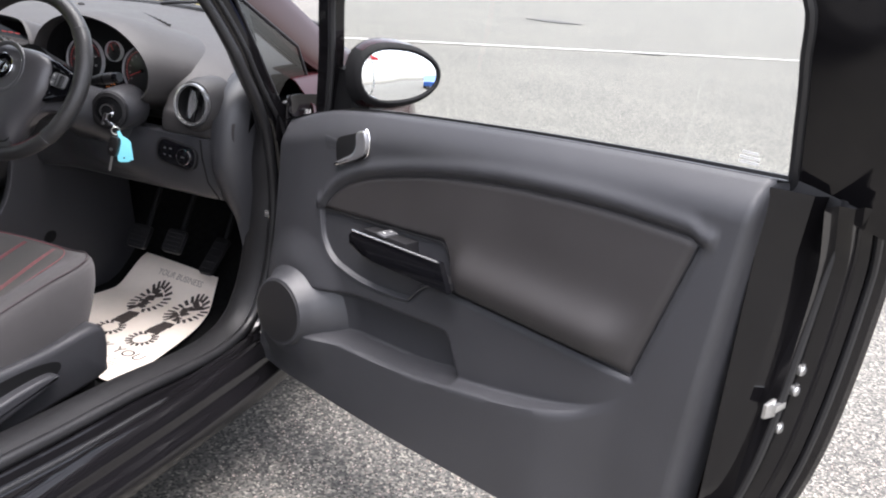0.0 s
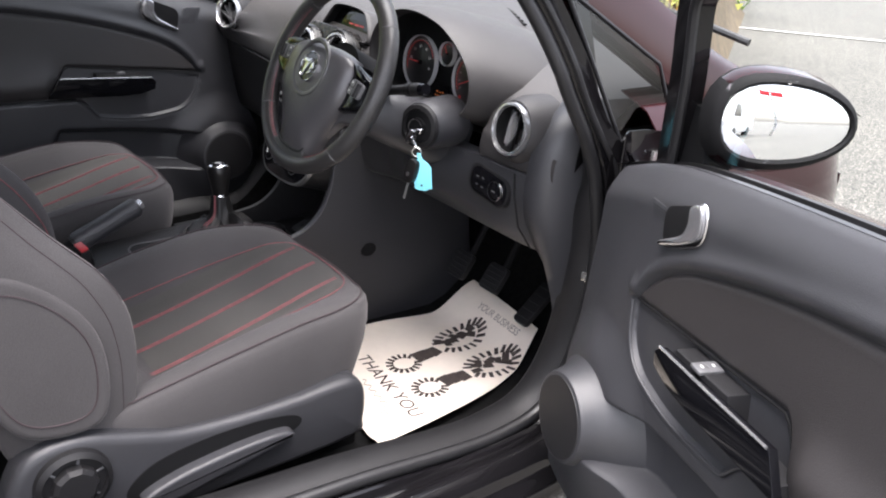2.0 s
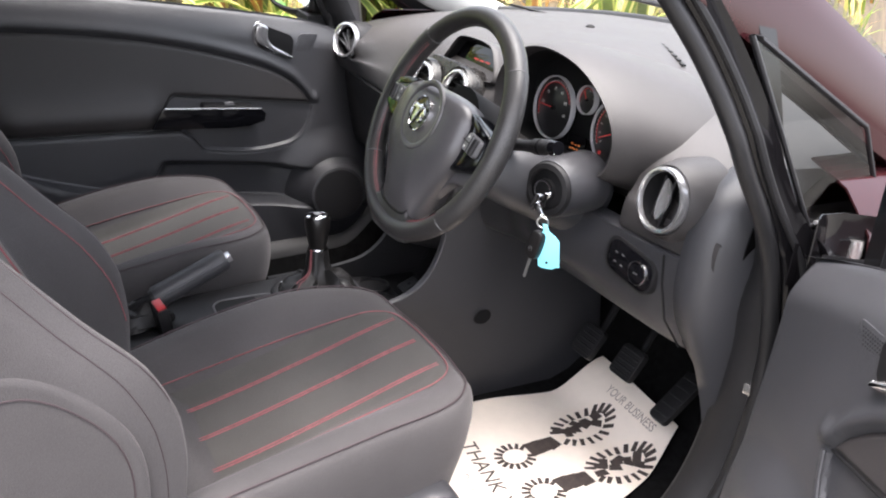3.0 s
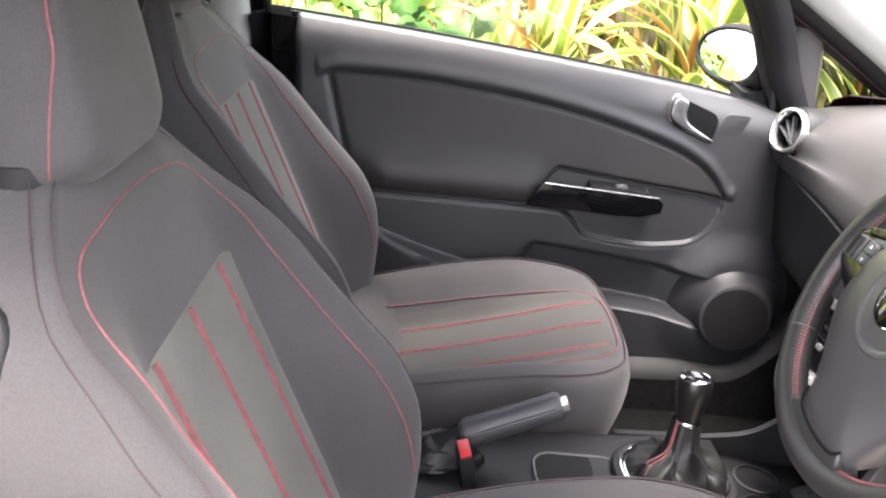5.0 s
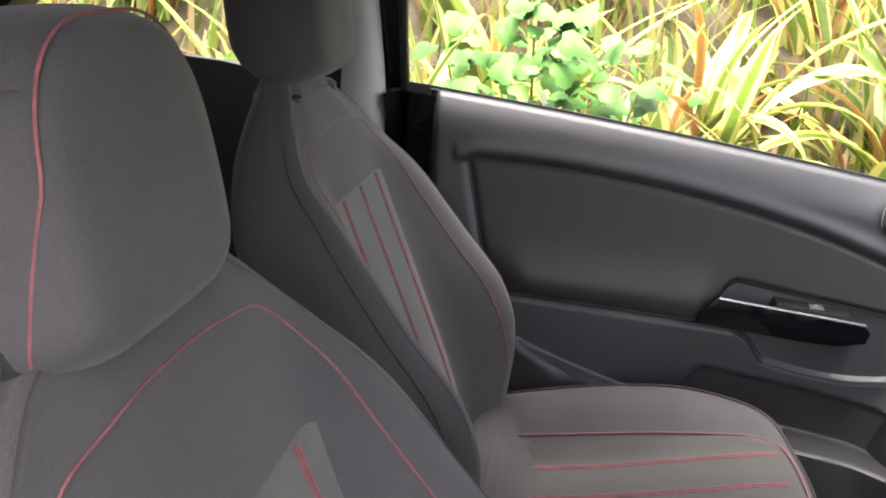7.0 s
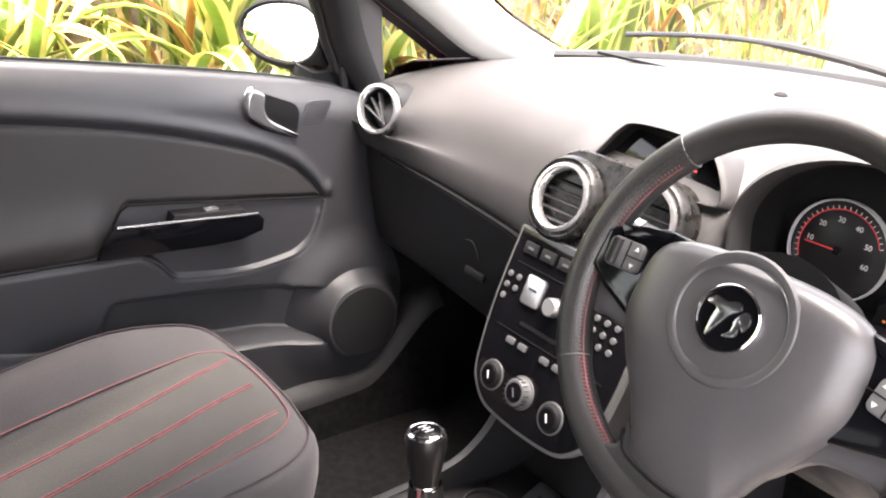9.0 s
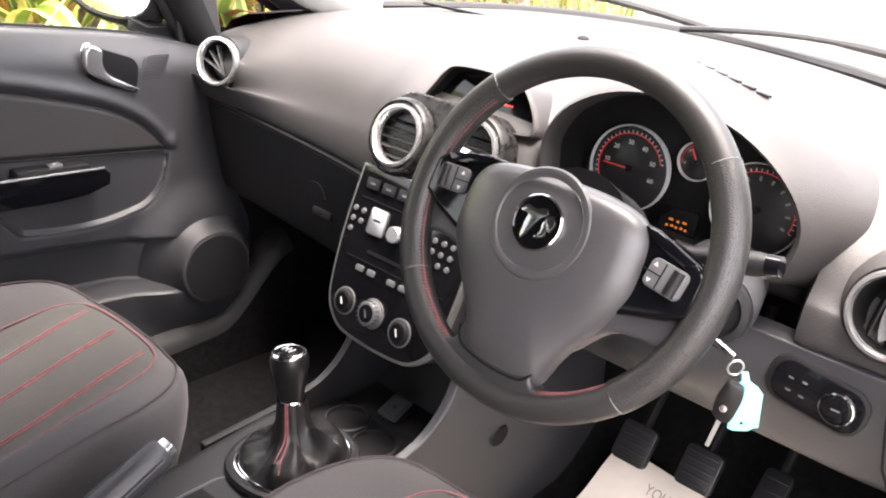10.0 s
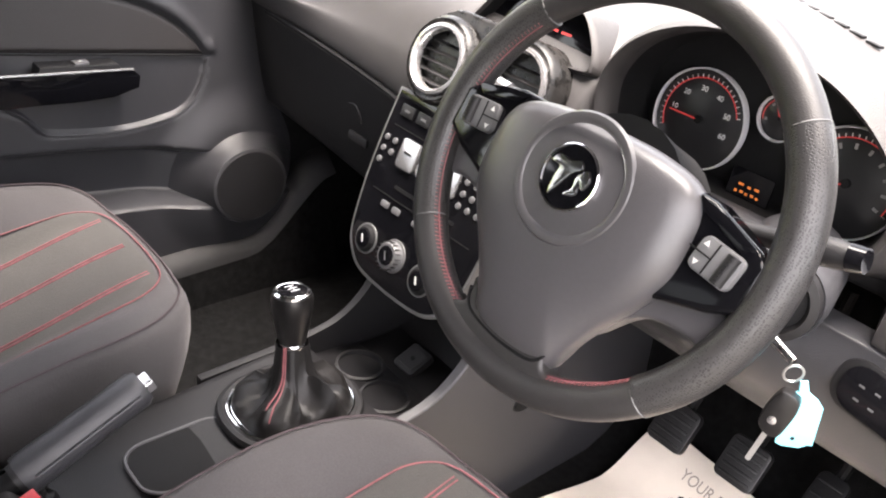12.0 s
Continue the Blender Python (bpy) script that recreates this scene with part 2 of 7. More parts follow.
speckle(ASPHALT, 150.0, [(0.0, (0.30, 0.29, 0.28)), (0.22, (0.62, 0.60, 0.58)), (0.45, (0.95, 0.90, 0.85)), (0.68, (1.35, 1.25, 1.15)), (0.86, (2.3, 2.15, 1.95)), (0.95, (0.15, 0.15, 0.15))])
WHITE_LINE = material("worn_white_road_paint", (0.46, 0.46, 0.44), 0.7, vary=0.25, coarse=5, fine=60, bump=0.3, bump_scale=160)
PATCH = material("dark_road_patch", (0.034, 0.034, 0.033), 0.8, vary=0.3, coarse=3, fine=80, bump=0.5, bump_scale=160)
SOIL = material("leaf_litter_soil", (0.10, 0.075, 0.045), 0.95, vary=0.6, coarse=8, fine=60, bump=0.9, bump_scale=60)
DIALMARK = material("dim_dial_marks", (0.20, 0.19, 0.19), 0.6, vary=0.2, bump=0.0)
DARK_METAL = material("bright_badge_metal", (0.62, 0.62, 0.63), 0.22, 1.0, vary=0.2, bump=0.0)
PAD = material("grey_control_pad", (0.11, 0.11, 0.113), 0.38, vary=0.1, bump=0.05)
CYAN = material("cyan_key_tag", (0.20, 0.64, 0.75), 0.3, vary=0.06, bump=0.05)
CARD = material("white_tag_card", (0.78, 0.78, 0.76), 0.5, vary=0.05, bump=0.05)
RED = material("red_plastic", (0.34, 0.02, 0.024), 0.4, vary=0.1, bump=0.05)
BUTTON = material("grey_soft_button", (0.085, 0.085, 0.088), 0.40, vary=0.1, bump=0.05)
LEGEND = material("pale_legend", (0.55, 0.55, 0.53), 0.5, vary=0.05, bump=0.0)
SEAM = material("dull_grey_seam", (0.10, 0.10, 0.10), 0.6, vary=0.1, bump=0.0)
RING = material("bright_dial_ring", (0.50, 0.50, 0.51), 0.3, 0.2, vary=0.05, bump=0.0)
DIALFACE = material("dial_face", (0.010, 0.010, 0.011), 0.35, vary=0.2, bump=0.0)
GLOW_RED = lit("lit_red_scale", (0.45, 0.04, 0.04), 0.02)
GLOW_AMBER = lit("lit_amber_display", (0.62, 0.17, 0.03), 0.018)

LEVER = material("bright_silver_lever", (0.40, 0.40, 0.41), 0.18, 0.8, vary=0.08, bump=0.02)
EDGE = material("satin_grey_edge", (0.11, 0.11, 0.11), 0.38, 0.3, vary=0.1, bump=0.03)


def perforate(m, scale, hole):
    """Small dark holes punched through a skin."""
    n, l = m.node_tree.nodes, m.node_tree.links
    p = n["Principled BSDF"]
    old = p.inputs["Base Color"].links[0].from_socket
    co, vo, rg, mx = n.new("ShaderNodeTexCoord"), n.new("ShaderNodeTexVoronoi"), n.new("ShaderNodeMapRange"), n.new("ShaderNodeMix")
    vo.inputs["Scale"].default_value, vo.inputs["Randomness"].default_value = scale, 0.45
    l.new(co.outputs["Object"], vo.inputs["Vector"])
    l.new(vo.outputs["Distance"], rg.inputs["Value"])
    rg.inputs["From Min"].default_value, rg.inputs["From Max"].default_value = hole, hole + 0.10
    mx.data_type = "RGBA"
    mx.inputs["A"].default_value = (0.0015, 0.0015, 0.0015, 1)
    l.new(old, mx.inputs["B"])
    l.new(rg.outputs["Result"], mx.inputs["Factor"])
    l.new(mx.outputs["Result"], p.inputs["Base Color"])
    b = n.new("ShaderNodeBump")
    b.inputs["Strength"].default_value, b.inputs["Distance"].default_value = 0.4, 0.001
    l.new(rg.outputs["Result"], b.inputs["Height"])
    l.new(b.outputs["Normal"], p.inputs["Normal"])


perforate(PERF, 470.0, 0.31)

# ---- mesh helpers ----
def hermite(xs, ys):
    """A smooth function through the points (xs, ys)."""
    xs, ys = np.array(xs, float), np.array(ys, float)
    sl = np.diff(ys) / np.diff(xs)
    tg = np.r_[sl[0], [0 if a * b <= 0 else 2 * a * b / (a + b) for a, b in zip(sl, sl[1:])], sl[-1]]

    def f(x):
        x = min(max(x, xs[0]), xs[-1])
        i = min(int(np.searchsorted(xs, x, side="right")) - 1, len(xs) - 2)
        h = xs[i + 1] - xs[i]
        t = (x - xs[i]) / h
        return float((2 * t**3 - 3 * t**2 + 1) * ys[i] + (t**3 - 2 * t**2 + t) * h * tg[i] + (3 * t**2 - 2 * t**3) * ys[i + 1] + (t**3 - t**2) * h * tg[i + 1])
    return f


def smooth_line(pts, per=6, closed=False):
    """Points along a smooth curve through pts."""
    p = [np.array(q, float) for q in pts]
    n, out = len(p), []
    spans = n if closed else n - 1
    for i in range(spans):
        if closed:
            a, b, c, d = p[i - 1], p[i], p[(i + 1) % n], p[(i + 2) % n]
        else:
            a, b, c, d = p[max(i - 1, 0)], p[i], p[i + 1], p[min(i + 2, n - 1)]
        for k in range(per):
            t = k / per
            out.append(0.5 * (2 * b + (c - a) * t + (2 * a - 5 * b + 4 * c - d) * t * t + (3 * b - a - 3 * c + d) * t**3))
    if not closed:
        out.append(p[-1])
    return [tuple(q) for q in out]


def rows_mesh(rows, closed=False, cap=False, thick=0.0):
    """A skin over rows of points; closed: each row is a ring; cap: fill the first and last ring."""
    bm = bmesh.new()
    v = [[bm.verts.new(p) for p in r] for r in rows]
    m = len(rows[0])
    for a, b in zip(v, v[1:]):
        for i in range(m if closed else m - 1):
            j = (i + 1) % m
            bm.faces.new((a[i], a[j], b[j], b[i]))
    if cap:
        bm.faces.new(v[0][::-1])
        bm.faces.new(v[-1])
    bmesh.ops.recalc_face_normals(bm, faces=bm.faces)
    if thick:
        bmesh.ops.solidify(bm, geom=bm.faces[:], thickness=thick)
    return bm


def tube(pts, r, n=8, closed=False, flat=1.0):
    """A round bar along pts; r a number or one for each point."""
    pts = [Vector(p) for p in pts]
    rs = [r] * len(pts) if isinstance(r, (int, float)) else r
    rings, prev = [], None
    for i, p in enumerate(pts):
        a = pts[i - 1] if i or closed else p
        b = pts[(i + 1) % len(pts)] if i + 1 < len(pts) or closed else p
        d = (b - a).normalized()
        if prev is None:
            prev = d.orthogonal().normalized()
        u = (prev - d * prev.dot(d)).normalized()
        prev = u
        w = d.cross(u)
        rings.append([p + (u * math.cos(2 * math.pi * k / n) + w * math.sin(2 * math.pi * k / n) * flat) * rs[i] for k in range(n)])
    if closed:
        rings.append(rings[0])
        bm = rows_mesh(rings, closed=True)
        bmesh.ops.remove_doubles(bm, verts=bm.verts, dist=1e-6)
        return bm
    return rows_mesh(rings, closed=True, cap=True)


def prism(outline, d0, d1, m=None, bevel=0.0, seg=2):
    """The outline (a, b) drawn from depth d0 to d1 along the third axis, then laid by the matrix m."""
    bm = bmesh.new()
    lo = [bm.verts.new((a, b, d0)) for a, b in outline]
    hi = [bm.verts.new((a, b, d1)) for a, b in outline]
    bm.faces.new(lo[::-1])
    top = bm.faces.new(hi)
    n = len(outline)
    for i in range(n):
        bm.faces.new((lo[i], lo[(i + 1) % n], hi[(i + 1) % n], hi[i]))
    bmesh.ops.recalc_face_normals(bm, faces=bm.faces)
    if bevel:
        bmesh.ops.bevel(bm, geom=[e for e in top.edges], offset=bevel, segments=seg, affect="EDGES", profile=0.6)
    if m is not None:
        bmesh.ops.transform(bm, matrix=m, verts=bm.verts)
    return bm


def rounded(w, h, r, n=5, cx=0.0, cy=0.0):
    """The outline of a rectangle with round corners."""
    r = min(r, w / 2 - 1e-4, h / 2 - 1e-4)
    out = []
    for sx, sy, a0 in ((1, 1, 0), (-1, 1, 90), (-1, -1, 180), (1, -1, 270)):
        for k in range(n + 1):
            a = radians(a0 + 90 * k / n)
            out.append((cx + sx * (w / 2 - r) + r * math.cos(a), cy + sy * (h / 2 - r) + r * math.sin(a)))
    return out


def block(w, d, h, m, bevel=0.003, seg=2):
    """A box of w x d x h with its base centre at the matrix m, all edges eased."""
    bm = bmesh.new()
    bmesh.ops.create_cube(bm, size=1.0, matrix=Matrix.Translation((0, 0, h / 2)) @ Matrix.Diagonal((w, d, h, 1)))
    if bevel:
        bmesh.ops.bevel(bm, geom=bm.edges[:], offset=min(bevel, 0.45 * min(w, d, h)), segments=seg, affect="EDGES", profile=0.5)
    bmesh.ops.transform(bm, matrix=m, verts=bm.verts)
    return bm


def lathe(profile, m=None, n=32, cap=True):
    """The profile (radius, height) turned round the z axis, then laid by m."""
    rings = [[(r * math.cos(2 * math.pi * k / n), r * math.sin(2 * math.pi * k / n), h) for k in range(n)] for r, h in profile]
    bm = rows_mesh(rings, closed=True, cap=cap)
    if m is not None:
        bmesh.ops.transform(bm, matrix=m, verts=bm.verts)
    return bm


def joined(*bms):
    out = bmesh.new()
    for b in bms:
        me = bpy.data.meshes.new("tmp")
        b.to_mesh(me)
        b.free()
        out.from_mesh(me)
        bpy.data.meshes.remove(me)
    return out


def frame_of(origin, ahead, up=(0, 0, 1)):
    """A matrix whose z points along ahead and y roughly along up."""
    z = Vector(ahead).normalized()
    x = Vector(up).cross(z).normalized()
    y = z.cross(x)
    m = Matrix((x, y, z)).transposed().to_4x4()
    m.translation = origin
    return m


def as_mesh(name, bm, mat, smooth=40.0):
    me = bpy.data.meshes.new(name)
    bm.to_mesh(me)
    bm.free()
    me.materials.append(mat)
    if smooth:
        me.shade_smooth()
        me.set_sharp_from_angle(angle=radians(smooth))
    return me


def part(name, bm, mat, parent=None, label="", smooth=40.0):
    """Links a bmesh as one mesh object under a thing or a part."""
    ob = new(name, as_mesh(name, bm, mat, smooth))
    if parent is not None:
        ob.parent = parent
    if label:
        tagged(ob, label)
    return ob


def thing(name, label, category, group="", kind="", at=None):
    ob = new(name)
    ob.empty_display_size = 0.05
    if at is not None:
        ob.matrix_world = at
    return tagged(ob, label, category, group, kind)


def words(text, size, m, thick=0.0002):
    """Flat lettering in the built-in font, as a bmesh."""
    cu = bpy.data.curves.new("lettering", "FONT")
    cu.body, cu.size, cu.extrude = text, size, thick
    ob = bpy.data.objects.new("lettering", cu)
    scene.collection.objects.link(ob)
    me = bpy.data.meshes.new_from_object(ob.evaluated_get(bpy.context.evaluated_depsgraph_get()))
    bm = bmesh.new()
    bm.from_mesh(me)
    bpy.data.objects.remove(ob)
    bpy.data.curves.remove(cu)
    bpy.data.meshes.remove(me)
    bmesh.ops.transform(bm, matrix=m, verts=bm.verts)
    return bm


def step01(x, a, b):
    t = min(max((x - a) / (b - a), 0.0), 1.0)
    return t * t * (3 - 2 * t)

# ---- doors: one shape, built for the closed door on the side s (+1 right, -1 left) ----
belt = hermite([-0.80, -0.55, -0.20, 0.17, 0.27, 0.42], [1.004, 0.988, 0.959, 0.916, 0.892, 0.842])
groove_top = hermite([-0.685, -0.655, -0.55, -0.38, -0.19, 0.045, 0.115, 0.160, 0.185], [0.886, 0.898, 0.899, 0.890, 0.866, 0.808, 0.776, 0.738, 0.702])
ledge = hermite([-0.625, -0.54, -0.41, -0.275, -0.12, 0.06, 0.18, 0.30], [0.620, 0.564, 0.522, 0.492, 0.463, 0.445, 0.432, 0.424])
door_bottom = hermite([-0.80, -0.45, -0.08, 0.28, 0.42], [0.345, 0.322, 0.296, 0.286, 0.282])
pocket_rim = hermite([-0.26, 0.0, 0.20], [0.578, 0.556, 0.525])


def trim_rear(z):
    """Rear edge of the trim, leaning forward towards the sill."""
    return -0.764 + 0.062 * (1.0 - z)


def pad_rear(z):
    """Rear edge of the padded field, leaning the same way."""
    return -0.676 + 0.27 * max(0.885 - z, 0.0)


def pad_low(y):
    """Lower edge of the padded field: level behind the armrest, raised above it."""
    return 0.650 + (0.702 + 0.095 * (0.178 - y) - 0.650) * step01(y, -0.242, -0.178)


lens_low = hermite([-0.165, -0.138, -0.105, 0.019, 0.114, 0.150, 0.174, 0.188], [0.648, 0.630, 0.596, 0.584, 0.596, 0.616, 0.650, 0.702])


def trim_base(y, z):
    """How far the door trim stands into the car from the plane of its belt."""
    d = -0.008 + 0.034 * math.sin(0.5 * math.pi * min(max((belt(y) - z) / 0.065, 0.0), 1.0)) + 0.014 * step01(belt(y) - z, 0.05, 0.35)
    below = step01(ledge(y) - z, -0.004, 0.012)
    d = d + (0.070 - d) * below * step01(0.62 + y, 0.0, 0.16)
    slant = 0.5 * (0.571 - z)
    hole = (1 - below) * step01(y + slant, -0.222, -0.196) * (1 - step01(y, 0.16, 0.21)) * step01(pocket_rim(y) - z, 0.0, 0.022)
    d -= 0.036 * hole
    r = math.hypot(y - 0.238, z - 0.466)
    d += 0.024 * (1 - step01(r, 0.085, 0.180))
    d -= 0.012 * step01(y, 0.24, 0.40)
    return d


def inside_insert(y, z):
    """Distance into the padded field of the door, negative outside it."""
    low = 0.648 if y < -0.165 else lens_low(y)
    return min(groove_top(y) - z, z - low, y - pad_rear(z) + 0.004, 0.189 - y)


def trim_depth(y, z):
    e = inside_insert(y, z)
    d = trim_base(y, z) - 0.008 * step01(e, -0.008, 0.004)
    brow = z - groove_top(y)
    return d + 0.007 * math.exp(-(((brow - 0.016) / 0.014) ** 2)) * (1 if -0.70 < y < 0.2 else 0)


def wing_mirror(door, s):
    """Oval mirror on the door's front corner."""
    c = Vector((0.832, 0.148, 0.988)) if s > 0 else Vector((-0.845, 0.182, 0.985))
    n = Vector((-0.20, -1.0, 0.115)).normalized() if s > 0 else Vector((0.42, -1.0, 0.19)).normalized()
    fm = frame_of(c, n)
    def oval(a, b, d, shift=0.0, k=28):
        ring = []
        for i in range(k):
            t = 2 * math.pi * i / k
            cx, sx = math.cos(t), math.sin(t)
            x = a * math.copysign(abs(cx) ** 0.85, cx)
            yy = b * math.copysign(abs(sx) ** 0.9, sx) * (1.0 + 0.18 * (-1 if s > 0 else 1) * cx * (1 if s < 0 else 1))
            ring.append(fm @ Vector((x + shift, yy, d)))
        return ring
    shell = [oval(0.100, 0.058, -0.004), oval(0.104, 0.062, 0.001), oval(0.109, 0.068, -0.006), oval(0.113, 0.076, -0.03),
             oval(0.100, 0.072, -0.065), oval(0.075, 0.055, -0.09), oval(0.03, 0.025, -0.1)]
    house = part("mirror_housing", rows_mesh(shell[2:], closed=True, cap=True), PAINT, door, "gloss plum mirror shell")
    part("housing_front", rows_mesh(shell[:3] + [oval(0.1145, 0.0765, -0.034)], closed=True, thick=0.001), WELL, house, "black plastic mirror bezel")
    part("mirror_rim", rows_mesh([oval(0.096, 0.0535, 0.002), oval(0.099, 0.057, 0.004), oval(0.103, 0.061, 0.002), oval(0.107, 0.066, -0.006)], closed=True, thick=-0.002), WELL, house)
    part("mirror_glass", rows_mesh([oval(0.0970, 0.0545, -0.0005)] + [oval(0.0970 * f, 0.0545 * f, 0.0012 + 0.0033 * (1 - f * f)) for f in (1.0, 0.85, 0.7, 0.55, 0.4, 0.25, 0.1, 0.01)], closed=True, cap=True), MIRROR, house, "oval mirror glass", smooth=40)
    top = 0.990 if s > 0 else 0.922
    arm = [[(s * 0.745, 0.30, 0.895), (s * 0.745, 0.20, 0.900), (s * 0.745, 0.20, top), (s * 0.745, 0.28, top)],
           [(s * 0.775, 0.28, 0.900), (s * 0.775, 0.185, 0.905), (s * 0.775, 0.185, top + 0.010), (s * 0.775, 0.25, top + 0.006)],
           [(s * 0.82, 0.25, 0.915), (s * 0.82, 0.19, 0.915), (s * 0.82, 0.19, top + 0.018), (s * 0.82, 0.24, top + 0.018)]]
    part("mirror_arm", rows_mesh(arm, closed=True, cap=True), WELL, house, smooth=60)


def car_door(s, label):
    door = thing("driver_door" if s > 0 else "passenger_door", label, "car door", "front doors of the car")
    X = 0.700

    def P(y, z, d):
        return (s * (X - d), y, z)
    # inner trim sheet, with its returns at belt, rear and front
    us = np.linspace(0, 1, 190)
    rows = []
    for u in us:
        y0 = -0.764 + 1.164 * u
        zt, zb = belt(y0), door_bottom(y0)
        edge = 1 - step01(u, 0.0, 0.024)
        fr = step01(y0, 0.36, 0.40)
        col = [(s * (X + 0.045), trim_rear(zb) + (0.40 - trim_rear(zb)) * u, zb + 0.004), (s * (X - 0.015), trim_rear(zb) + (0.40 - trim_rear(zb)) * u, zb)]
        le = ledge(y0)
        for z in [*np.linspace(zb, le - 0.016, 22), *np.linspace(le - 0.0135, le + 0.006, 9), *np.linspace(le + 0.012, zt - 0.006, 104)]:
            y = trim_rear(z) + (0.40 - trim_rear(z)) * u
            d = trim_depth(y, z)
            d += (-0.035 - d) * max(edge, fr) ** 2
            col.append(P(y, z, d))
        col += [P(y, zt - 0.001, trim_depth(y, zt) - 0.004), P(y, zt, -0.012), P(y, zt - 0.002, -0.030)]
        rows.append(col)
    part("door_trim", rows_mesh(rows), DOOR_TRIM, door, "grained dark grey door trim panel", smooth=50)
    # padded insert above the armrest
    rows = []
    for u in np.linspace(0, 1, 110):
        y0 = -0.674 + 0.855 * u
        zt = groove_top(y0) - 0.003
        zb = min(pad_low(y0) + 0.003, zt - 0.002)
        col = []
        for v in np.linspace(0, 1, 44):
            z = zb + (zt - zb) * v
            y = y0 + (pad_rear(z) + 0.003 + 0.674) * (1 - step01(u, 0.0, 0.5))
            e = min((zt - z), (z - zb), 0.855 * u, 0.010) / 0.010
            rise = math.sin(min(max(e, 0), 1) * math.pi / 2)
            d = trim_base(y, z) - 0.0072 + 0.0062 * rise
            bulge = math.exp(-(((z - 0.695) / 0.042) ** 2)) * (1 - step01(y, -0.250, -0.196)) * (0.85 + 0.15 * step01(-y, 0.20, 0.50)) * step01(0.855 * u, 0.0, 0.09)
            d += 0.023 * bulge * rise
            col.append(P(y, z, d))
        rows.append(col)
    pad = part("padded_insert", rows_mesh(rows), TRIM_SOFT, door, "soft padded door insert", smooth=60)
    edge = [(y, groove_top(y) - 0.001) for y in np.linspace(-0.672, 0.182, 60)]
    part("insert_groove", tube([P(y, z, trim_base(y, z) - 0.0078) for y, z in edge], 0.0018, 6), WELL, pad)
    part("insert_groove", tube([P(pad_rear(z), z, trim_base(pad_rear(z), z) - 0.0075) for z in np.linspace(0.651, 0.886, 20)], 0.0013, 6), WELL, pad)
    part("insert_seam", tube([P(y, pad_low(y) + 0.001, trim_base(y, pad_low(y)) - 0.0035) for y in np.linspace(-0.205, 0.180, 30)], 0.0016, 6), WELL, pad)
    # dished panel below the armrest
    rows = []
    for u in np.linspace(0, 1, 60):
        y = -0.165 + 0.350 * u
        zt, zb = pad_low(y), lens_low(y)
        zb = min(zb, zt - 0.002)
        col = []
        for v in np.linspace(0, 1, 24):
            z = zb + (zt - zb) * v
            e = min((z - zb), 0.016) / 0.016
            col.append(P(y, z, trim_base(y, max(z, 0.60)) + 0.001 - 0.014 * math.sin(e * math.pi / 2)))
        rows.append(col)
    part("armrest_panel", rows_mesh(rows), DOOR_TRIM, door, smooth=60)
    lip = [P(y, lens_low(y), trim_base(y, max(lens_low(y), 0.605)) + 0.001) for y in np.linspace(-0.165, 0.187, 50)]
    part("panel_lip", tube(lip, 0.0027, 8), DOOR_TRIM, door, "rounded lip")
    # lower edge of the insert
    part("insert_edge", tube([P(y, 0.6495, trim_base(y, 0.650) - 0.007) for y in np.linspace(-0.612, -0.165, 40)], 0.0018, 6), WELL, pad)
    # armrest pull: tray, gloss bar, switches
    lay = Matrix(((0, 0, -s, s * 0.690), (1, 0, 0, 0), (0, 1, 0, 0.664), (0, 0, 0, 1)))
    part("armrest_tray", prism([(-0.236, 0.000), (-0.232, 0.014), (0.030, 0.014), (0.040, 0.010), (0.036, 0.006), (-0.03, -0.002)], 0.0, 0.050, lay, 0.002), LOWER, door, "dark tray behind the bar")
    bar = [(-0.242, 0.000), (-0.214, 0.051), (0.034, 0.039), (0.045, 0.028), (0.042, 0.008), (0.0, -0.004), (-0.05, -0.006)]
    part("armrest_bar", prism(bar, 0.050, 0.062, lay, 0.002, 2), PIANO, door, "gloss black armrest bar")
    # bright tube stands in for the reflection along the bar's top edge
    part("bar_highlight", tube([(s * 0.628, -0.210, 0.716), (s * 0.627, -0.09, 0.711), (s * 0.628, 0.034, 0.705)], 0.0022, 6), SATIN, door, "painted gloss highlight along the bar")
    top = prism([(-0.122, 0.0), (-0.112, 0.040), (0.012, 0.034), (0.020, 0.024), (0.024, 0.0)], 0.0, 0.050, lay @ Matrix.Translation((0, 0.014, 0)), 0.003)
    sw = part("switch_block", top, LOWER, door)
    for k in range(2 if s > 0 else 1):
        part("window_switch", block(0.020, 0.024, 0.006, pose(s * (0.652 + 0.017 * (k - 0.5) * (1 if s > 0 else 0)), -0.045, 0.7135, 3, 0, 0), 0.002), BUTTON, sw)
        part("switch_legend", block(0.003, 0.006, 0.0006, pose(s * (0.652 + 0.017 * (k - 0.5) * (1 if s > 0 else 0)), -0.045, 0.7197, 3, 0, 0), 0), LEGEND, sw)
    # speaker pod
    sp = frame_of((s * 0.602, 0.230 if s > 0 else 0.240, 0.460), (-s, -0.06, 0.05))
    part("speaker_pod", lathe([(0.150, -0.090), (0.128, -0.068), (0.112, -0.048), (0.098, -0.033), (0.088, -0.019), (0.0815, -0.004), (0.0785, 0.006), (0.0765, 0.0105), (0.072, 0.012)], sp, 48), DOOR_TRIM, door, "round speaker pod")
    # near-black colour paints the passenger side's shade onto both grilles
    part("speaker_grille", lathe([(0.0715, 0.010), (0.070, 0.0135), (0.04, 0.0155), (0.001, 0.016)], sp, 40), LOWER, door, "fine speaker grille painted dark for shade")
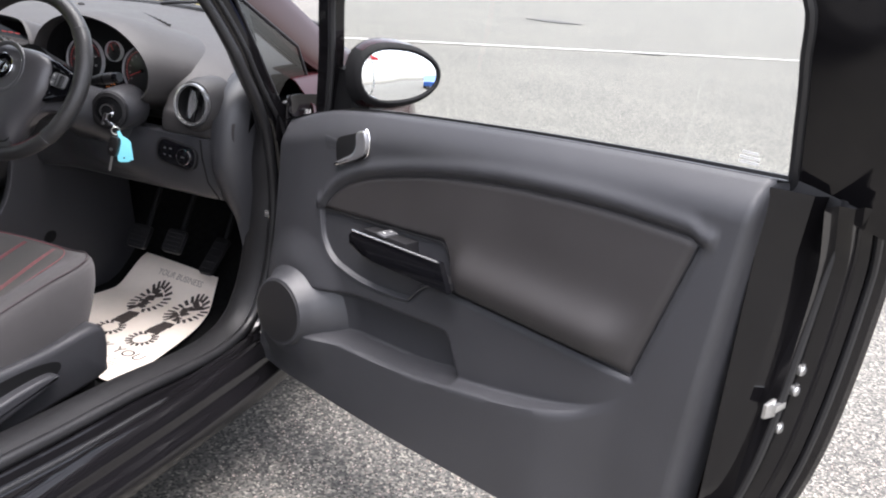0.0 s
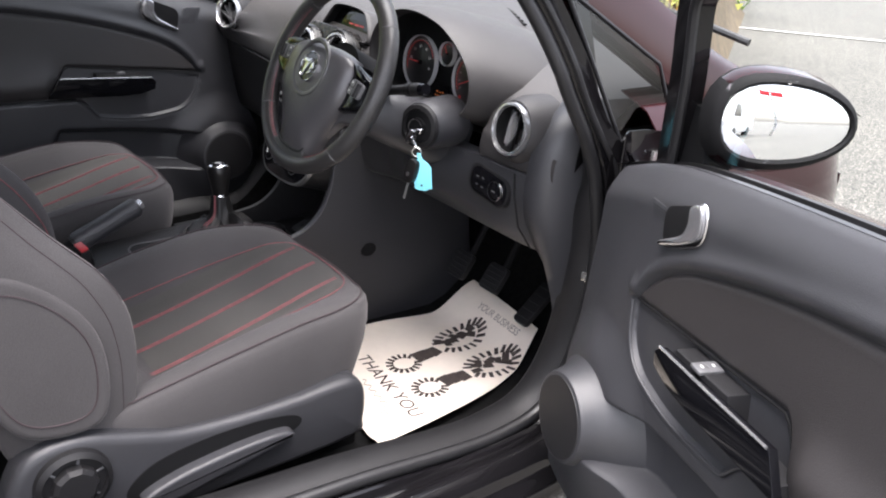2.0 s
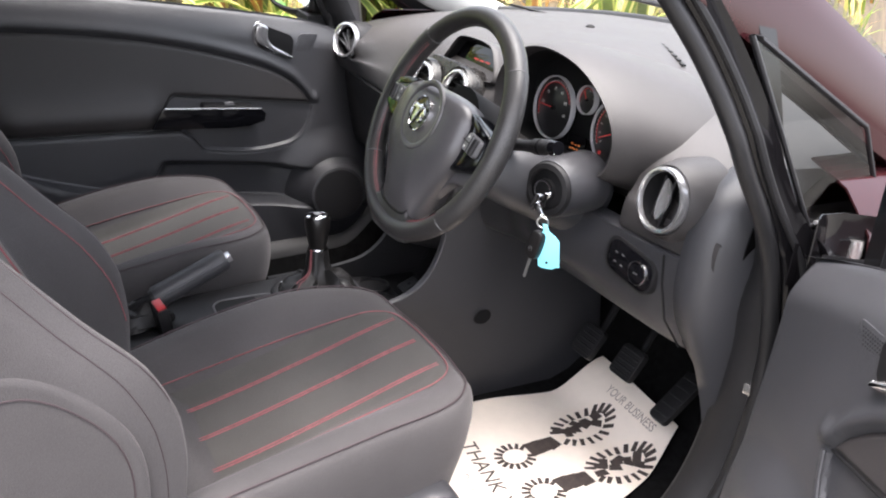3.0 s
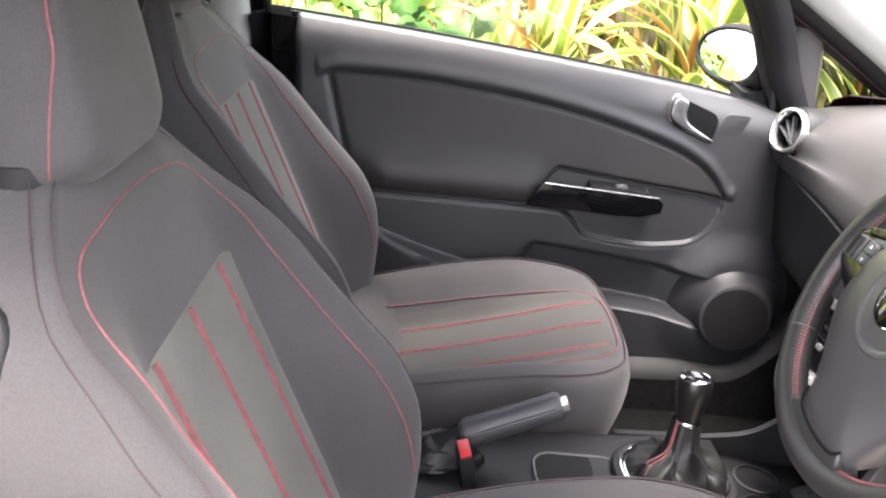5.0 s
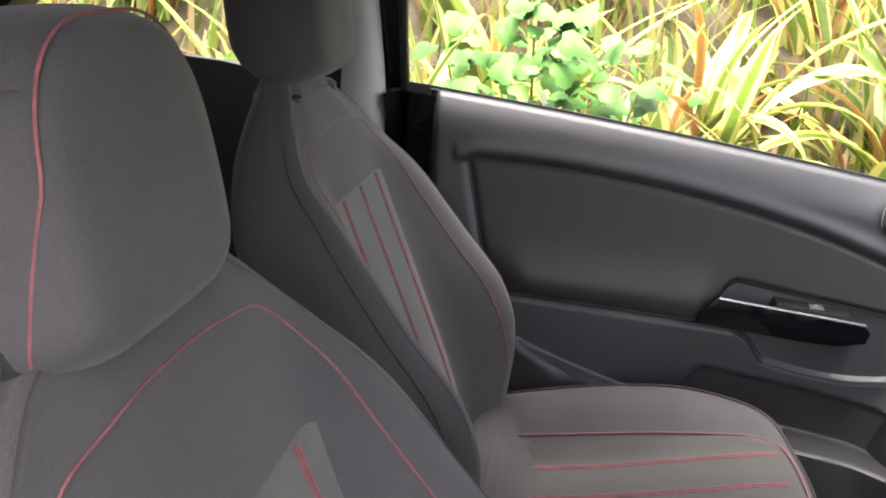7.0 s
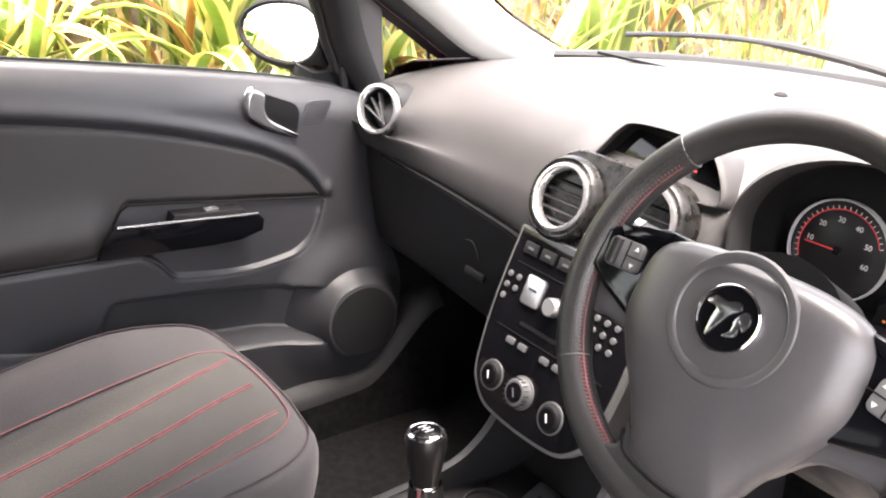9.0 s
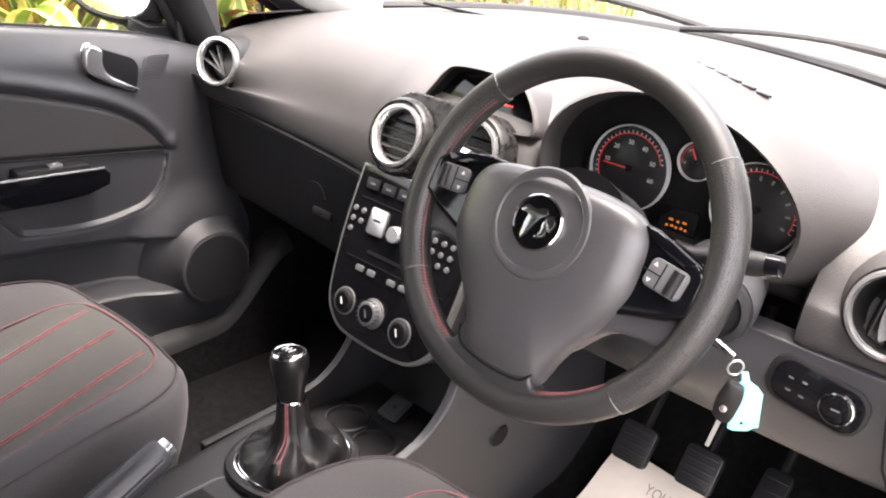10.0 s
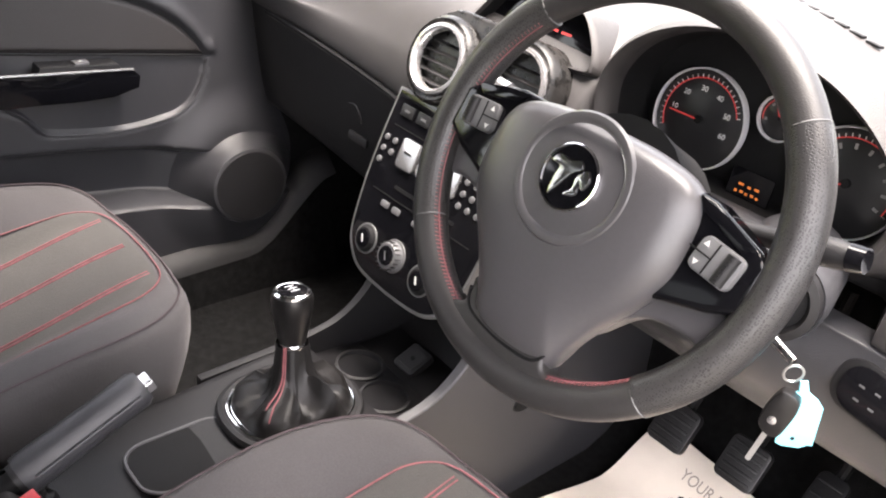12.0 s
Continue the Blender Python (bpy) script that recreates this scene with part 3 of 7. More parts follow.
    # release handle
    hf = Matrix(((0, 0, -s, s * 0.676), (-1, 0, 0, 0.107 if s > 0 else 0.088), (0, 1, 0, 0.853 if s > 0 else 0.869), (0, 0, 0, 1))) @ pose(0, 0, 0, 0, 0, 20) @ Matrix.Diagonal((1.22, 1.22, 1, 1))
    part("handle_recess", prism([(x + 0.25 * y, y) for x, y in rounded(0.084, 0.046, 0.014, cx=0.002)], 0.0, 0.005, hf, 0.003), WELL, door)
    rail = smooth_line([(-0.044, -0.018), (-0.042, -0.024), (-0.020, -0.0255), (0.020, -0.0245), (0.042, -0.018), (0.053, 0.0), (0.055, 0.018), (0.048, 0.0245)], 5)
    part("handle_surround", tube([hf @ Vector((a, b, 0.006)) for a, b in rail], 0.0016, 6), CHROME, door, "thin chrome edge")
    lever = smooth_line([(-0.042, -0.019), (-0.018, -0.015), (0.009, -0.010), (0.023, 0.003), (0.029, 0.021), (0.049, 0.022), (0.051, 0.004), (0.042, -0.014), (0.014, -0.021), (-0.020, -0.0235), (-0.040, -0.0235)], 4, True)
    part("release_lever", prism(lever, 0.004, 0.014, hf, 0.004, 3), LEVER, door, "silver door release lever")
    tw = Matrix(((0, 0, -s, s * 0.6765), (-1, 0, 0, 0.168), (0, 1, 0, 0.862 if s < 0 else 0.836), (0, 0, 0, 1)))
    skew = [(x - 0.40 * y, y) for x, y in rounded(0.050, 0.050, 0.008)]
    twp = part("tweeter_grille", prism(skew, 0.0, 0.0025, tw, 0.001), DOOR_TRIM, door, "finely perforated tweeter grille")
    part("grille_holes", joined(*[lathe([(0.0011, 0.0024), (0.0011, 0.0029), (0.0001, 0.0029)], tw @ pose(-0.018 + 0.0045 * i - 0.40 * (-0.018 + 0.0045 * j), -0.018 + 0.0045 * j, 0), 5) for i in range(9) for j in range(9)]), WELL, twp)
    # steel shell: outer skin, rear shut face, front edge
    skin = hermite([0.24, 0.34, 0.50, 0.70, 0.88, 0.99], [0.800, 0.826, 0.836, 0.838, 0.826, 0.775])
    rear = hermite([0.24, 0.40, 0.60, 0.80, 0.99], [-0.74, -0.828, -0.874, -0.891, -0.902])
    rows = []
    for k, u in enumerate(np.linspace(0, 1, 40)):
        col = []
        for v in np.linspace(0, 1, 26):
            z = 0.26 + (belt(-0.89 + 1.305 * u) - 0.012 - 0.26) * v
            col.append((s * skin(z), rear(z) + (0.415 - rear(z)) * u, z))
        y, top = col[-1][1], col[-1][2]
        col += [(s * 0.768, y, top + 0.006), (s * 0.753, y, top + 0.010)]
        rows.append(col)
    part("outer_panel", rows_mesh(rows, thick=0.002), PAINT, door, "gloss black outer door panel")
    rows = []
    for z in np.linspace(0.27, 0.99, 40):
        r = rear(z)
        xo = skin(z) - 0.004
        rows.append([(s * xo, r, z), (s * (xo - 0.012), r + 0.004, z), (s * (xo - 0.020), r + 0.022, z), (s * (xo - 0.036), r + 0.024, z), (s * (xo - 0.044), r + 0.036, z),
                     (s * (xo - 0.066), r + 0.040, z), (s * (xo - 0.072), r + 0.058, z), (s * (xo - 0.105), r + 0.064, z),
                     (s * 0.735, r + 0.085, z), (s * 0.718, r + 0.098, z), (s * 0.704, -0.748, z)])
    shut = part("shut_face", rows_mesh(rows), PAINT_IN, door, "black painted rear door edge", smooth=30)
    part("door_seal", tube([(s * 0.742, rear(z) + 0.064, z) for z in np.linspace(0.30, 0.99, 30)], 0.008, 8), RUBBER, door, "black rubber door seal")
    part("outer_seal", tube([(s * (skin(z) - 0.030), rear(z) + 0.018, z) for z in np.linspace(0.30, 0.985, 30)], 0.006, 8), RUBBER, door)
    for y, z, r in ((0.010, 0.828, 0.013), (0.004, 0.797, 0.008), (0.0, 0.728, 0.008), (-0.006, 0.694, 0.008), (0.008, 0.626, 0.008)):
        x = 0.770 if z > 0.75 else 0.758
        part("bolt", lathe([(r, -0.004), (r, 0.004), (r * 0.7, 0.006), (0.001, 0.006)], frame_of((s * x, rear(z) + 0.056 + y * 0.2, z), (-s * 0.15, -1, 0)), 12), LEGEND if r > 0.01 else STEEL, shut, "pale round plug" if r > 0.01 else "")
    lm = frame_of((s * 0.728, rear(0.67) + 0.070, 0.668), (-s * 0.2, -1, 0))
    part("latch", joined(prism([(-0.017, -0.013), (0.017, -0.016), (0.020, 0.005), (0.005, 0.015), (-0.018, 0.009)], 0, 0.006, lm, 0.002),
                         prism([(-0.004, -0.004), (0.020, 0.0), (0.018, 0.010), (-0.004, 0.008)], 0.006, 0.012, lm, 0.001)), STEEL, shut, "zinc door latch")
    rows = [[(s * skin(z), 0.415, z), (s * (skin(z) - 0.05), 0.43, z), (s * 0.735, 0.42, z), (s * 0.72, 0.40, z)] for z in np.linspace(0.27, 0.90, 16)]
    part("front_edge", rows_mesh(rows, thick=0.002), PAINT_IN, door)
    rows = [[(s * 0.83, y, 0.275), (s * 0.80, y, 0.255), (s * 0.76, y, 0.265), (s * 0.72, y, 0.33)] for y in np.linspace(-0.64, 0.415, 20)]
    part("bottom_edge", rows_mesh(rows, thick=0.002), PAINT_IN, door)
    rows = [[(s * 0.752, y, belt(y) - 0.006), (s * 0.749, y, belt(y) + 0.001), (s * 0.738, y, belt(y) + 0.002), (s * 0.735, y, belt(y) - 0.03)] for y in np.linspace(-0.86, 0.40, 30)]
    part("belt_seal", rows_mesh(rows), RUBBER, door)
    # window frame and pane
    outer = [(s * 0.752, 0.30, 0.88), (s * 0.738, 0.281, 1.02), (s * 0.728, 0.274, 1.10), (s * 0.720, 0.262, 1.148), (s * 0.712, 0.222, 1.180), (s * 0.690, 0.10, 1.27), (s * 0.662, -0.10, 1.345), (s * 0.648, -0.40, 1.375),
             (s * 0.648, -0.74, 1.365), (s * 0.668, -0.885, 1.30), (s * 0.700, -0.905, 1.18), (s * 0.738, -0.905, 1.05), (s * 0.766, -0.900, 0.95)]
    pts = smooth_line(outer, 6)
    rows = []
    cen = Vector((s * 0.70, -0.28, 1.08))
    for p in pts:
        p = Vector(p)
        d = Vector((0, cen.y - p.y, cen.z - p.z)).normalized()
        rear_wide = 0.042 + (0.100 if s > 0 else 0.050) * step01(-p.y, 0.62, 0.88)
        q = p + d * rear_wide
        o = Vector((s * 0.020, 0, 0))
        rows.append([p + o, p - o * 1.2, q - o * 1.0, q + o * 0.6])
    part("window_frame", rows_mesh(rows, closed=True, cap=True), PAINT_IN, door, "black window frame", smooth=35)
    part("frame_seal", tube([Vector(p) + Vector((0, cen.y - p[1], cen.z - p[2])).normalized() * (0.040 + (0.100 if s > 0 else 0.050) * step01(-p[1], 0.62, 0.88)) + Vector((-s * 0.02, 0, 0)) for p in pts], 0.008, 8), RUBBER, door)
    rows = []
    for v in np.linspace(0, 1, 12):
        z = 0.90 + 0.44 * v
        front = 0.272 - 0.02 * v if v < 0.5 else 0.262 - 1.05 * (v - 0.5) ** 1.3
        back = (-0.765 if s > 0 else -0.815) - 0.03 * v
        rows.append([(s * (0.748 - 0.085 * v * v), front + (back - front) * u, z) for u in np.linspace(0, 1, 14)])
    pane = part("window_pane", rows_mesh(rows), GLASS, door, "clear raised side window")
    pane.visible_shadow = False
    if s > 0:
        for k, w in enumerate((0.030, 0.030, 0.024)):
            part("etched_mark", block(0.0004, w, 0.0035, pose(0.7395, -0.695, 1.006 + 0.007 * k), 0), LEGEND, pane, "faint etched bars")
    wing_mirror(door, s)
    return door

# ---- car body shell ----
APERTURE = [(-0.372, 0.360), (-0.122, 0.342), (0.10, 0.318), (0.210, 0.318), (0.288, 0.338), (0.334, 0.392), (0.362, 0.48), (0.370, 0.60), (0.366, 0.70), (0.330, 0.835), (0.256, 0.965), (0.208, 1.06), (0.150, 1.145),
            (0.05, 1.255), (-0.08, 1.325), (-0.40, 1.368), (-0.68, 1.362), (-0.82, 1.30), (-0.872, 1.10), (-0.868, 0.90), (-0.835, 0.66), (-0.755, 0.47), (-0.62, 0.392)]


def side_x(z):
    """Half width of the body side at the door opening."""
    return float(np.interp(z, [0.2, 0.34, 0.60, 0.90, 1.0, 1.37], [0.735, 0.735, 0.748, 0.742, 0.728, 0.610]))


def car_body():
    root = thing("hatchback", "gloss black three-door hatchback body with its passenger side closed", "car")
    line = smooth_line(APERTURE, 6, True)
    cy, cz = -0.25, 0.85
    for s in (-1, 1):
        made = set(root.children)
        rows_seal, rows_frame, rows_trim = [], [], []
        for y, z in line:
            d = Vector((y - cy, z - cz)).normalized()
            x = side_x(z)

            def at(off, dx):
                return (s * (x + dx), y + d.x * off, z + d.y * off)
            rows_seal.append(at(0.0, 0.0))
            slim = step01(z, 0.80, 0.92) * step01(y, -0.04, 0.08)
            full = ((0.006, -0.004), (0.016, 0.016), (0.030, 0.022), (0.036, 0.040), (0.060, 0.048), (0.070, 0.066), (0.085, 0.072))
            thin = ((0.006, -0.004), (0.012, 0.008), (0.019, 0.012), (0.022, 0.020), (0.032, 0.025), (0.040, 0.028), (0.044, 0.016))
            rows_frame.append([at(p[0] + (q[0] - p[0]) * slim, p[1] + (q[1] - p[1]) * slim) for p, q in zip(full, thin)])
            wide = step01(0.86 - z, 0.0, 0.16) * step01(y, -0.74, -0.60) if s > 0 else 0.0
            plain = (at(0.004, -0.006), at(0.000, -0.016), at(0.012, -0.034), at(0.040, -0.046), at(0.060, -0.040), at(0.062, -0.02))
            broad = (at(0.002, -0.006), at(-0.008, -0.018), at(-0.014, -0.042), at(-0.010, -0.070), at(0.008, -0.086), at(0.085, -0.092))
            rows_trim.append([Vector(p).lerp(Vector(q), wide) for p, q in zip(plain, broad)])
        rows_frame.append(rows_frame[0])
        rows_trim.append(rows_trim[0])
        part("door_frame", rows_mesh(rows_frame), PAINT_IN, root, "black painted door opening", smooth=40)
        part("door_seal", tube(rows_seal, 0.0125, 10, True), RUBBER, root, "soft black rubber door seal", smooth=60)
        second = []
        for y, z in line:
            slim = step01(z, 0.80, 0.92) * step01(y, -0.04, 0.08)
            d = Vector((y - cy, z - cz)).normalized() * (0.034 - 0.014 * slim)
            second.append((s * (side_x(z) + 0.030 - 0.014 * slim), y + d.x, z + d.y))
        part("second_seal", tube(second, 0.006, 8, True), RUBBER, root)
        part("opening_trim", rows_mesh(rows_trim), LOWER, root, "grey plastic opening trim", smooth=60)
        # sill
        sec = [(0.655, 0.262), (0.660, 0.322), (0.672, 0.336), (0.700, 0.340), (0.726, 0.338), (0.748, 0.312), (0.770, 0.310), (0.782, 0.316), (0.800, 0.312), (0.815, 0.295), (0.822, 0.270), (0.842, 0.252), (0.846, 0.225), (0.820, 0.190), (0.740, 0.180)]
        rows = []
        for y in np.linspace(-0.90, 0.40, 40):
            lift = 0.030 * step01(-y, 0.0, 0.45) + 0.02 * step01(y, 0.16, 0.30)
            rows.append([(s * x, y, z + (lift - 0.035 if x < 0.745 else lift * 0.3)) for x, z in smooth_line(sec, 4)])
        part("sill", rows_mesh(rows), PAINT_IN, root, "black sill with scuffed gloss paint", smooth=45)
        # pillars
        ap = [(s * 0.715, 0.78, 0.925), (s * 0.690, 0.60, 1.000), (s * 0.672, 0.475, 1.072), (s * 0.655, 0.335, 1.152), (s * 0.632, 0.16, 1.252), (s * 0.600, -0.02, 1.345)]
        pts = smooth_line(ap, 5)
        ahead = 0.55 if s > 0 else 1.0
        band = [[Vector(p) + Vector((s * a, b, c)) for a, b, c in ((0.012, -0.050, -0.034), (-0.010, -0.045, -0.028), (-0.018, 0.0, 0.0), (-0.012, 0.050 * ahead, 0.026 * ahead), (0.004, 0.066 * ahead, 0.034 * ahead))] for p in pts]
        part("pillar_trim", rows_mesh(band, thick=0.002), GREYTRIM, root, "pale grey windscreen pillar trim", smooth=60)
        shell = [[Vector(p) + Vector((s * a, b, c)) for a, b, c in ((0.010, 0.074 * ahead, 0.040 * ahead), (0.045, 0.060 * ahead, 0.036 * ahead), (0.062, 0.0, 0.0), (0.060, -0.070, -0.048), (0.016, -0.075, -0.052))] for p in pts]
        strip = [[Vector(p) + Vector((s * a, b, c)) for a, b, c in ((0.010, -0.048, -0.033), (0.026, -0.070, -0.046), (0.044, -0.084, -0.056))] for p in pts]
        part("pane_surround", rows_mesh(strip, thick=0.002), RUBBER, root, "black quarter window surround", smooth=50)
        part("windscreen_pillar", rows_mesh(shell, thick=0.002), PAINT, root, "black painted windscreen pillar", smooth=50)
        dv = [(s * 0.742, 0.350, 0.86), (s * 0.738, 0.336, 0.93), (s * 0.724, 0.318, 1.03), (s * 0.704, 0.298, 1.13), (s * 0.690, 0.272, 1.19)]
        dpts = smooth_line(dv, 4)
        girth = 1.0 if s < 0 else 0.42
        rows = [[Vector(p) + Vector((s * a * girth, b * girth - 0.030 * (s > 0), 0)) for a, b in ((0.022, -0.030), (-0.014, -0.034), (-0.024, -0.010), (-0.022, 0.026), (-0.006, 0.038), (0.026, 0.034))] for p in dpts]
        part("divider_post", rows_mesh(rows, closed=True, cap=True), TRIM if s < 0 else PAINT_IN, root, "dark post behind the quarter light", smooth=40)
        corners = [[(0.372, 0.880), (0.525, 0.872)], [(0.300, 1.013), (0.470, 1.006)], [(0.236, 1.128), (0.252, 1.124)]]
        lean_x = lambda z: s * (0.752 - 0.16 * (z - 0.92))
        pane = part("quarter_glass", rows_mesh([[(lean_x(z), y, z) for y, z in row] for row in corners]), GLASS_QUARTER, root, "small triangular quarter window", smooth=0)
        rim_line = [corners[0][0], corners[1][0], corners[2][0], corners[2][1], corners[1][1], corners[0][1]]
        part("glass_rim", tube([(lean_x(z), y, z) for y, z in rim_line], 0.0042, 8, True), RUBBER, pane, "black rubber glass edge")
        part("glass_trim", tube([(lean_x(0.87) + s * 0.004, 0.378, 0.886), (lean_x(0.87) + s * 0.004, 0.520, 0.878)], 0.003, 8), SATIN, pane, "thin bright strip")
        pane.visible_shadow = False
        # quarter light base and scuttle corner
        part("quarter_base", rows_mesh([[(s * 0.770, y, 0.80), (s * 0.772, y, 0.862), (s * 0.755, y, 0.882), (s * 0.700, y, 0.880), (s * 0.690, y, 0.80)] for y in np.linspace(0.34, 0.72, 8)], thick=0.002), PAINT_IN, root)
        # inner rear side with its window opening
        rq = [(-0.905, 0.30), (-0.905, 1.00), (-1.12, 1.022), (-1.60, 1.030), (-1.95, 1.02), (-2.05, 0.80), (-2.02, 0.30)]
        part("rear_side_trim", prism(rq if s > 0 else rq[::-1], -0.03, 0.0, Matrix(((0, 0, s, s * 0.690), (1, 0, 0, 0), (0, 1, 0, 0), (0, 0, 0, 1))), 0.012, 3), LOWER, root, "dark rear side trim", smooth=50)
        rows = []
        for v in np.linspace(0, 1, 8):
            z = 1.015 + 0.33 * v
            rows.append([(s * (0.715 - 0.11 * v), y, z) for y in np.linspace(-0.86 - 0.02 * v, -1.66 + 0.40 * v, 6)])
        # the right pane is out of view; its added dark tint holds light back
        pane = part("rear_side_window", rows_mesh(rows), GLASS_TINT if s < 0 else GLASS_BLOCK, root, "fixed rear side window", smooth=0)
        pane.visible_shadow = s > 0
        cp = [[(s * 0.725, -1.58, 1.02), (s * 0.66, -1.60, 1.02), (s * 0.62, -2.05, 0.98), (s * 0.70, -2.08, 0.98)],
              [(s * 0.690, -1.45, 1.13), (s * 0.63, -1.46, 1.13), (s * 0.59, -1.98, 1.13), (s * 0.66, -2.00, 1.13)],
              [(s * 0.62, -1.20, 1.35), (s * 0.57, -1.20, 1.34), (s * 0.55, -1.86, 1.34), (s * 0.60, -1.88, 1.36)]]
        part("rear_pillar", rows_mesh(cp, closed=True, cap=True), LOWER if s < 0 else PAINT, root, "thick rear pillar", smooth=50)
        bp = smooth_line([(s * 0.672, -0.850, 0.45), (s * 0.688, -0.862, 0.75), (s * 0.684, -0.858, 0.95), (s * 0.658, -0.872, 1.12), (s * 0.596, -0.900, 1.36)], 5)
        rows = [[Vector(p) + Vector((s * a, b, 0)) for a, b in ((0.030, 0.036), (0.006, 0.034), (-0.014, 0.014), (-0.016, -0.030), (0.0, -0.050), (0.03, -0.052))] for p in bp]
        part("centre_pillar_trim", rows_mesh(rows, closed=True, cap=True), GREYTRIM, root, "pale grey centre pillar trim", smooth=50)
        # outer rear quarter and front wing
        zs = [0.22, 0.34, 0.50, 0.70, 0.88, 1.0]
        skin = [0.79, 0.83, 0.845, 0.845, 0.82, 0.745]
        rows = [[(s * k * (1 - 0.10 * step01(-y, 1.3, 2.2)), y, z) for z, k in zip(zs, skin)] for y in np.linspace(-0.905, -2.18, 16)]
        part("rear_quarter", rows_mesh(rows, thick=0.003), PAINT, root, "gloss black rear quarter panel", smooth=60)
        rows = []
        for y in np.linspace(0.425, 1.56, 22):
            k = 1 - 0.36 * step01(y, 0.95, 1.70)
            top = 0.945 - 0.30 * step01(y, 0.75, 1.75)
            rows.append([(s * kk * k, y, z) for z, kk in ((0.26, 0.80), (0.40, 0.835), (0.60, 0.845), (0.76 * top / 0.945, 0.84), (0.88 * top / 0.945, 0.815), (top * 0.985, 0.765), (top + 0.010, 0.70))])
        part("front_wing", rows_mesh(rows, thick=0.003), PAINT, root, "gloss black front wing", smooth=60)
        for y in (0.98, -1.53):
            wm = frame_of((s * 0.80, y, 0.295), (s, 0, 0))
            wh = part("wheel", lathe([(0.20, -0.10), (0.290, -0.095), (0.297, -0.06), (0.297, 0.02), (0.285, 0.045), (0.21, 0.05), (0.19, 0.03), (0.05, 0.03), (0.001, 0.04)], wm, 36), RUBBER, root, "road wheel")
            part("rim", lathe([(0.19, 0.030), (0.188, 0.048), (0.16, 0.040), (0.06, 0.046), (0.001, 0.05)], wm, 36), SATIN, wh)
        for ob in set(root.children) - made:
            ob.location.x = 0.024 if s > 0 else -0.018
    # bonnet, screen, roof, tail
    rows = []
    for y in np.linspace(0.86, 1.56, 18):
        f = (y - 0.86) / 0.86
        rows.append([(x * (1 - 0.13 * f), y + 0.10 * (1 - (x / 0.70) ** 2), 0.945 - 0.03 * (abs(x) / 0.7) ** 2 - 0.19 * f ** 1.5) for x in np.linspace(-0.70, 0.70, 22)])
    part("bonnet", rows_mesh(rows, thick=0.003), PAINT, root, "gloss black bonnet", smooth=60)
    rows = [[(x, screen_base(x) + 0.012, 0.950 - 0.045 * (abs(x) / 0.72) ** 2) for x in np.linspace(-0.72, 0.72, 21)], [(x, screen_base(x) + 0.13, 0.925 - 0.045 * (abs(x) / 0.72) ** 2) for x in np.linspace(-0.72, 0.72, 21)]]
    part("scuttle", rows_mesh(rows, thick=0.004), WELL, root, "black scuttle panel below the windscreen")
    rows = []
    for v in np.linspace(0, 1, 10):
        rows.append([((0.72 - 0.125 * v) * u, (screen_base(0.72 * u) + 0.02) * (1 - v) + (0.075 + 0.05 * (1 - u * u)) * v, (1.000 - 0.050 * u * u) * (1 - v) + (1.385 - 0.03 * u * u) * v + 0.035 * math.sin(math.pi * v)) for u in np.linspace(-1, 1, 21)])
    ws = part("windscreen", rows_mesh(rows), GLASS, root, "clear curved windscreen")
    ws.visible_shadow = False
    part("screen_seal", tube([(x, screen_base(x) + 0.020, 1.003 - 0.050 * (abs(x) / 0.72) ** 2) for x in np.linspace(-0.70, 0.70, 30)], 0.012, 8), RUBBER, root, "black windscreen edge")
    for x0, y0, x1, y1 in ((0.60, 0.99, -0.02, 0.93), (0.02, 1.09, -0.60, 0.90)):
        wp = [(x0 + (x1 - x0) * t, y0 + (y1 - y0) * t - 0.02 * math.sin(math.pi * t), 0.992 + 0.036 * math.sin(math.pi * t) + 0.02 * t) for t in np.linspace(0, 1, 14)]
        part("wiper", tube(wp, [0.009] * 7 + [0.006] * 7, 8), RUBBER, root, "black wiper arm")
    rows = []
    for y in np.linspace(0.115, -1.95, 22):
        f = step01(-y, 0.9, 2.0)
        rows.append([(x, y - 0.02 * (1 - (x / 0.6) ** 2), 1.452 - 0.055 * (abs(x) / 0.60) ** 2.5 - 0.06 * f - 0.035 * step01(y, -0.3, 0.12)) for x in np.linspace(-0.605, 0.605, 16)])
    part("roof", rows_mesh(rows, thick=0.004), PAINT, root, "gloss black roof panel", smooth=60)
    rows = []
    for y in np.linspace(0.105, -1.93, 22):
        f = step01(-y, 0.9, 2.0)
        rows.append([(x, y, 1.408 - 0.045 * (abs(x) / 0.60) ** 2.5 - 0.06 * f - 0.035 * step01(y, -0.3, 0.12)) for x in np.linspace(-0.60, 0.60, 16)])
    part("headliner", rows_mesh(rows, thick=0.004), LINER, root, "dark cloth headliner", smooth=60)
    part("tailgate", rows_mesh([[(x, -2.18 + 0.05 * (abs(x) / 0.7) ** 2, z) for x in np.linspace(-0.74, 0.74, 12)] for z in (0.35, 0.60, 0.85, 0.98)], thick=0.004), PAINT, root, "gloss black tailgate", smooth=60)
    # unseen pane, its dark tint added to keep light out of the rear
    part("rear_window", rows_mesh([[(x * (0.70 - 0.12 * v), -2.16 + 0.26 * v, 0.98 + 0.36 * v) for x in np.linspace(-1, 1, 8)] for v in np.linspace(0, 1, 5)]), GLASS_BLOCK, root, "rear window darkened to hold back light")
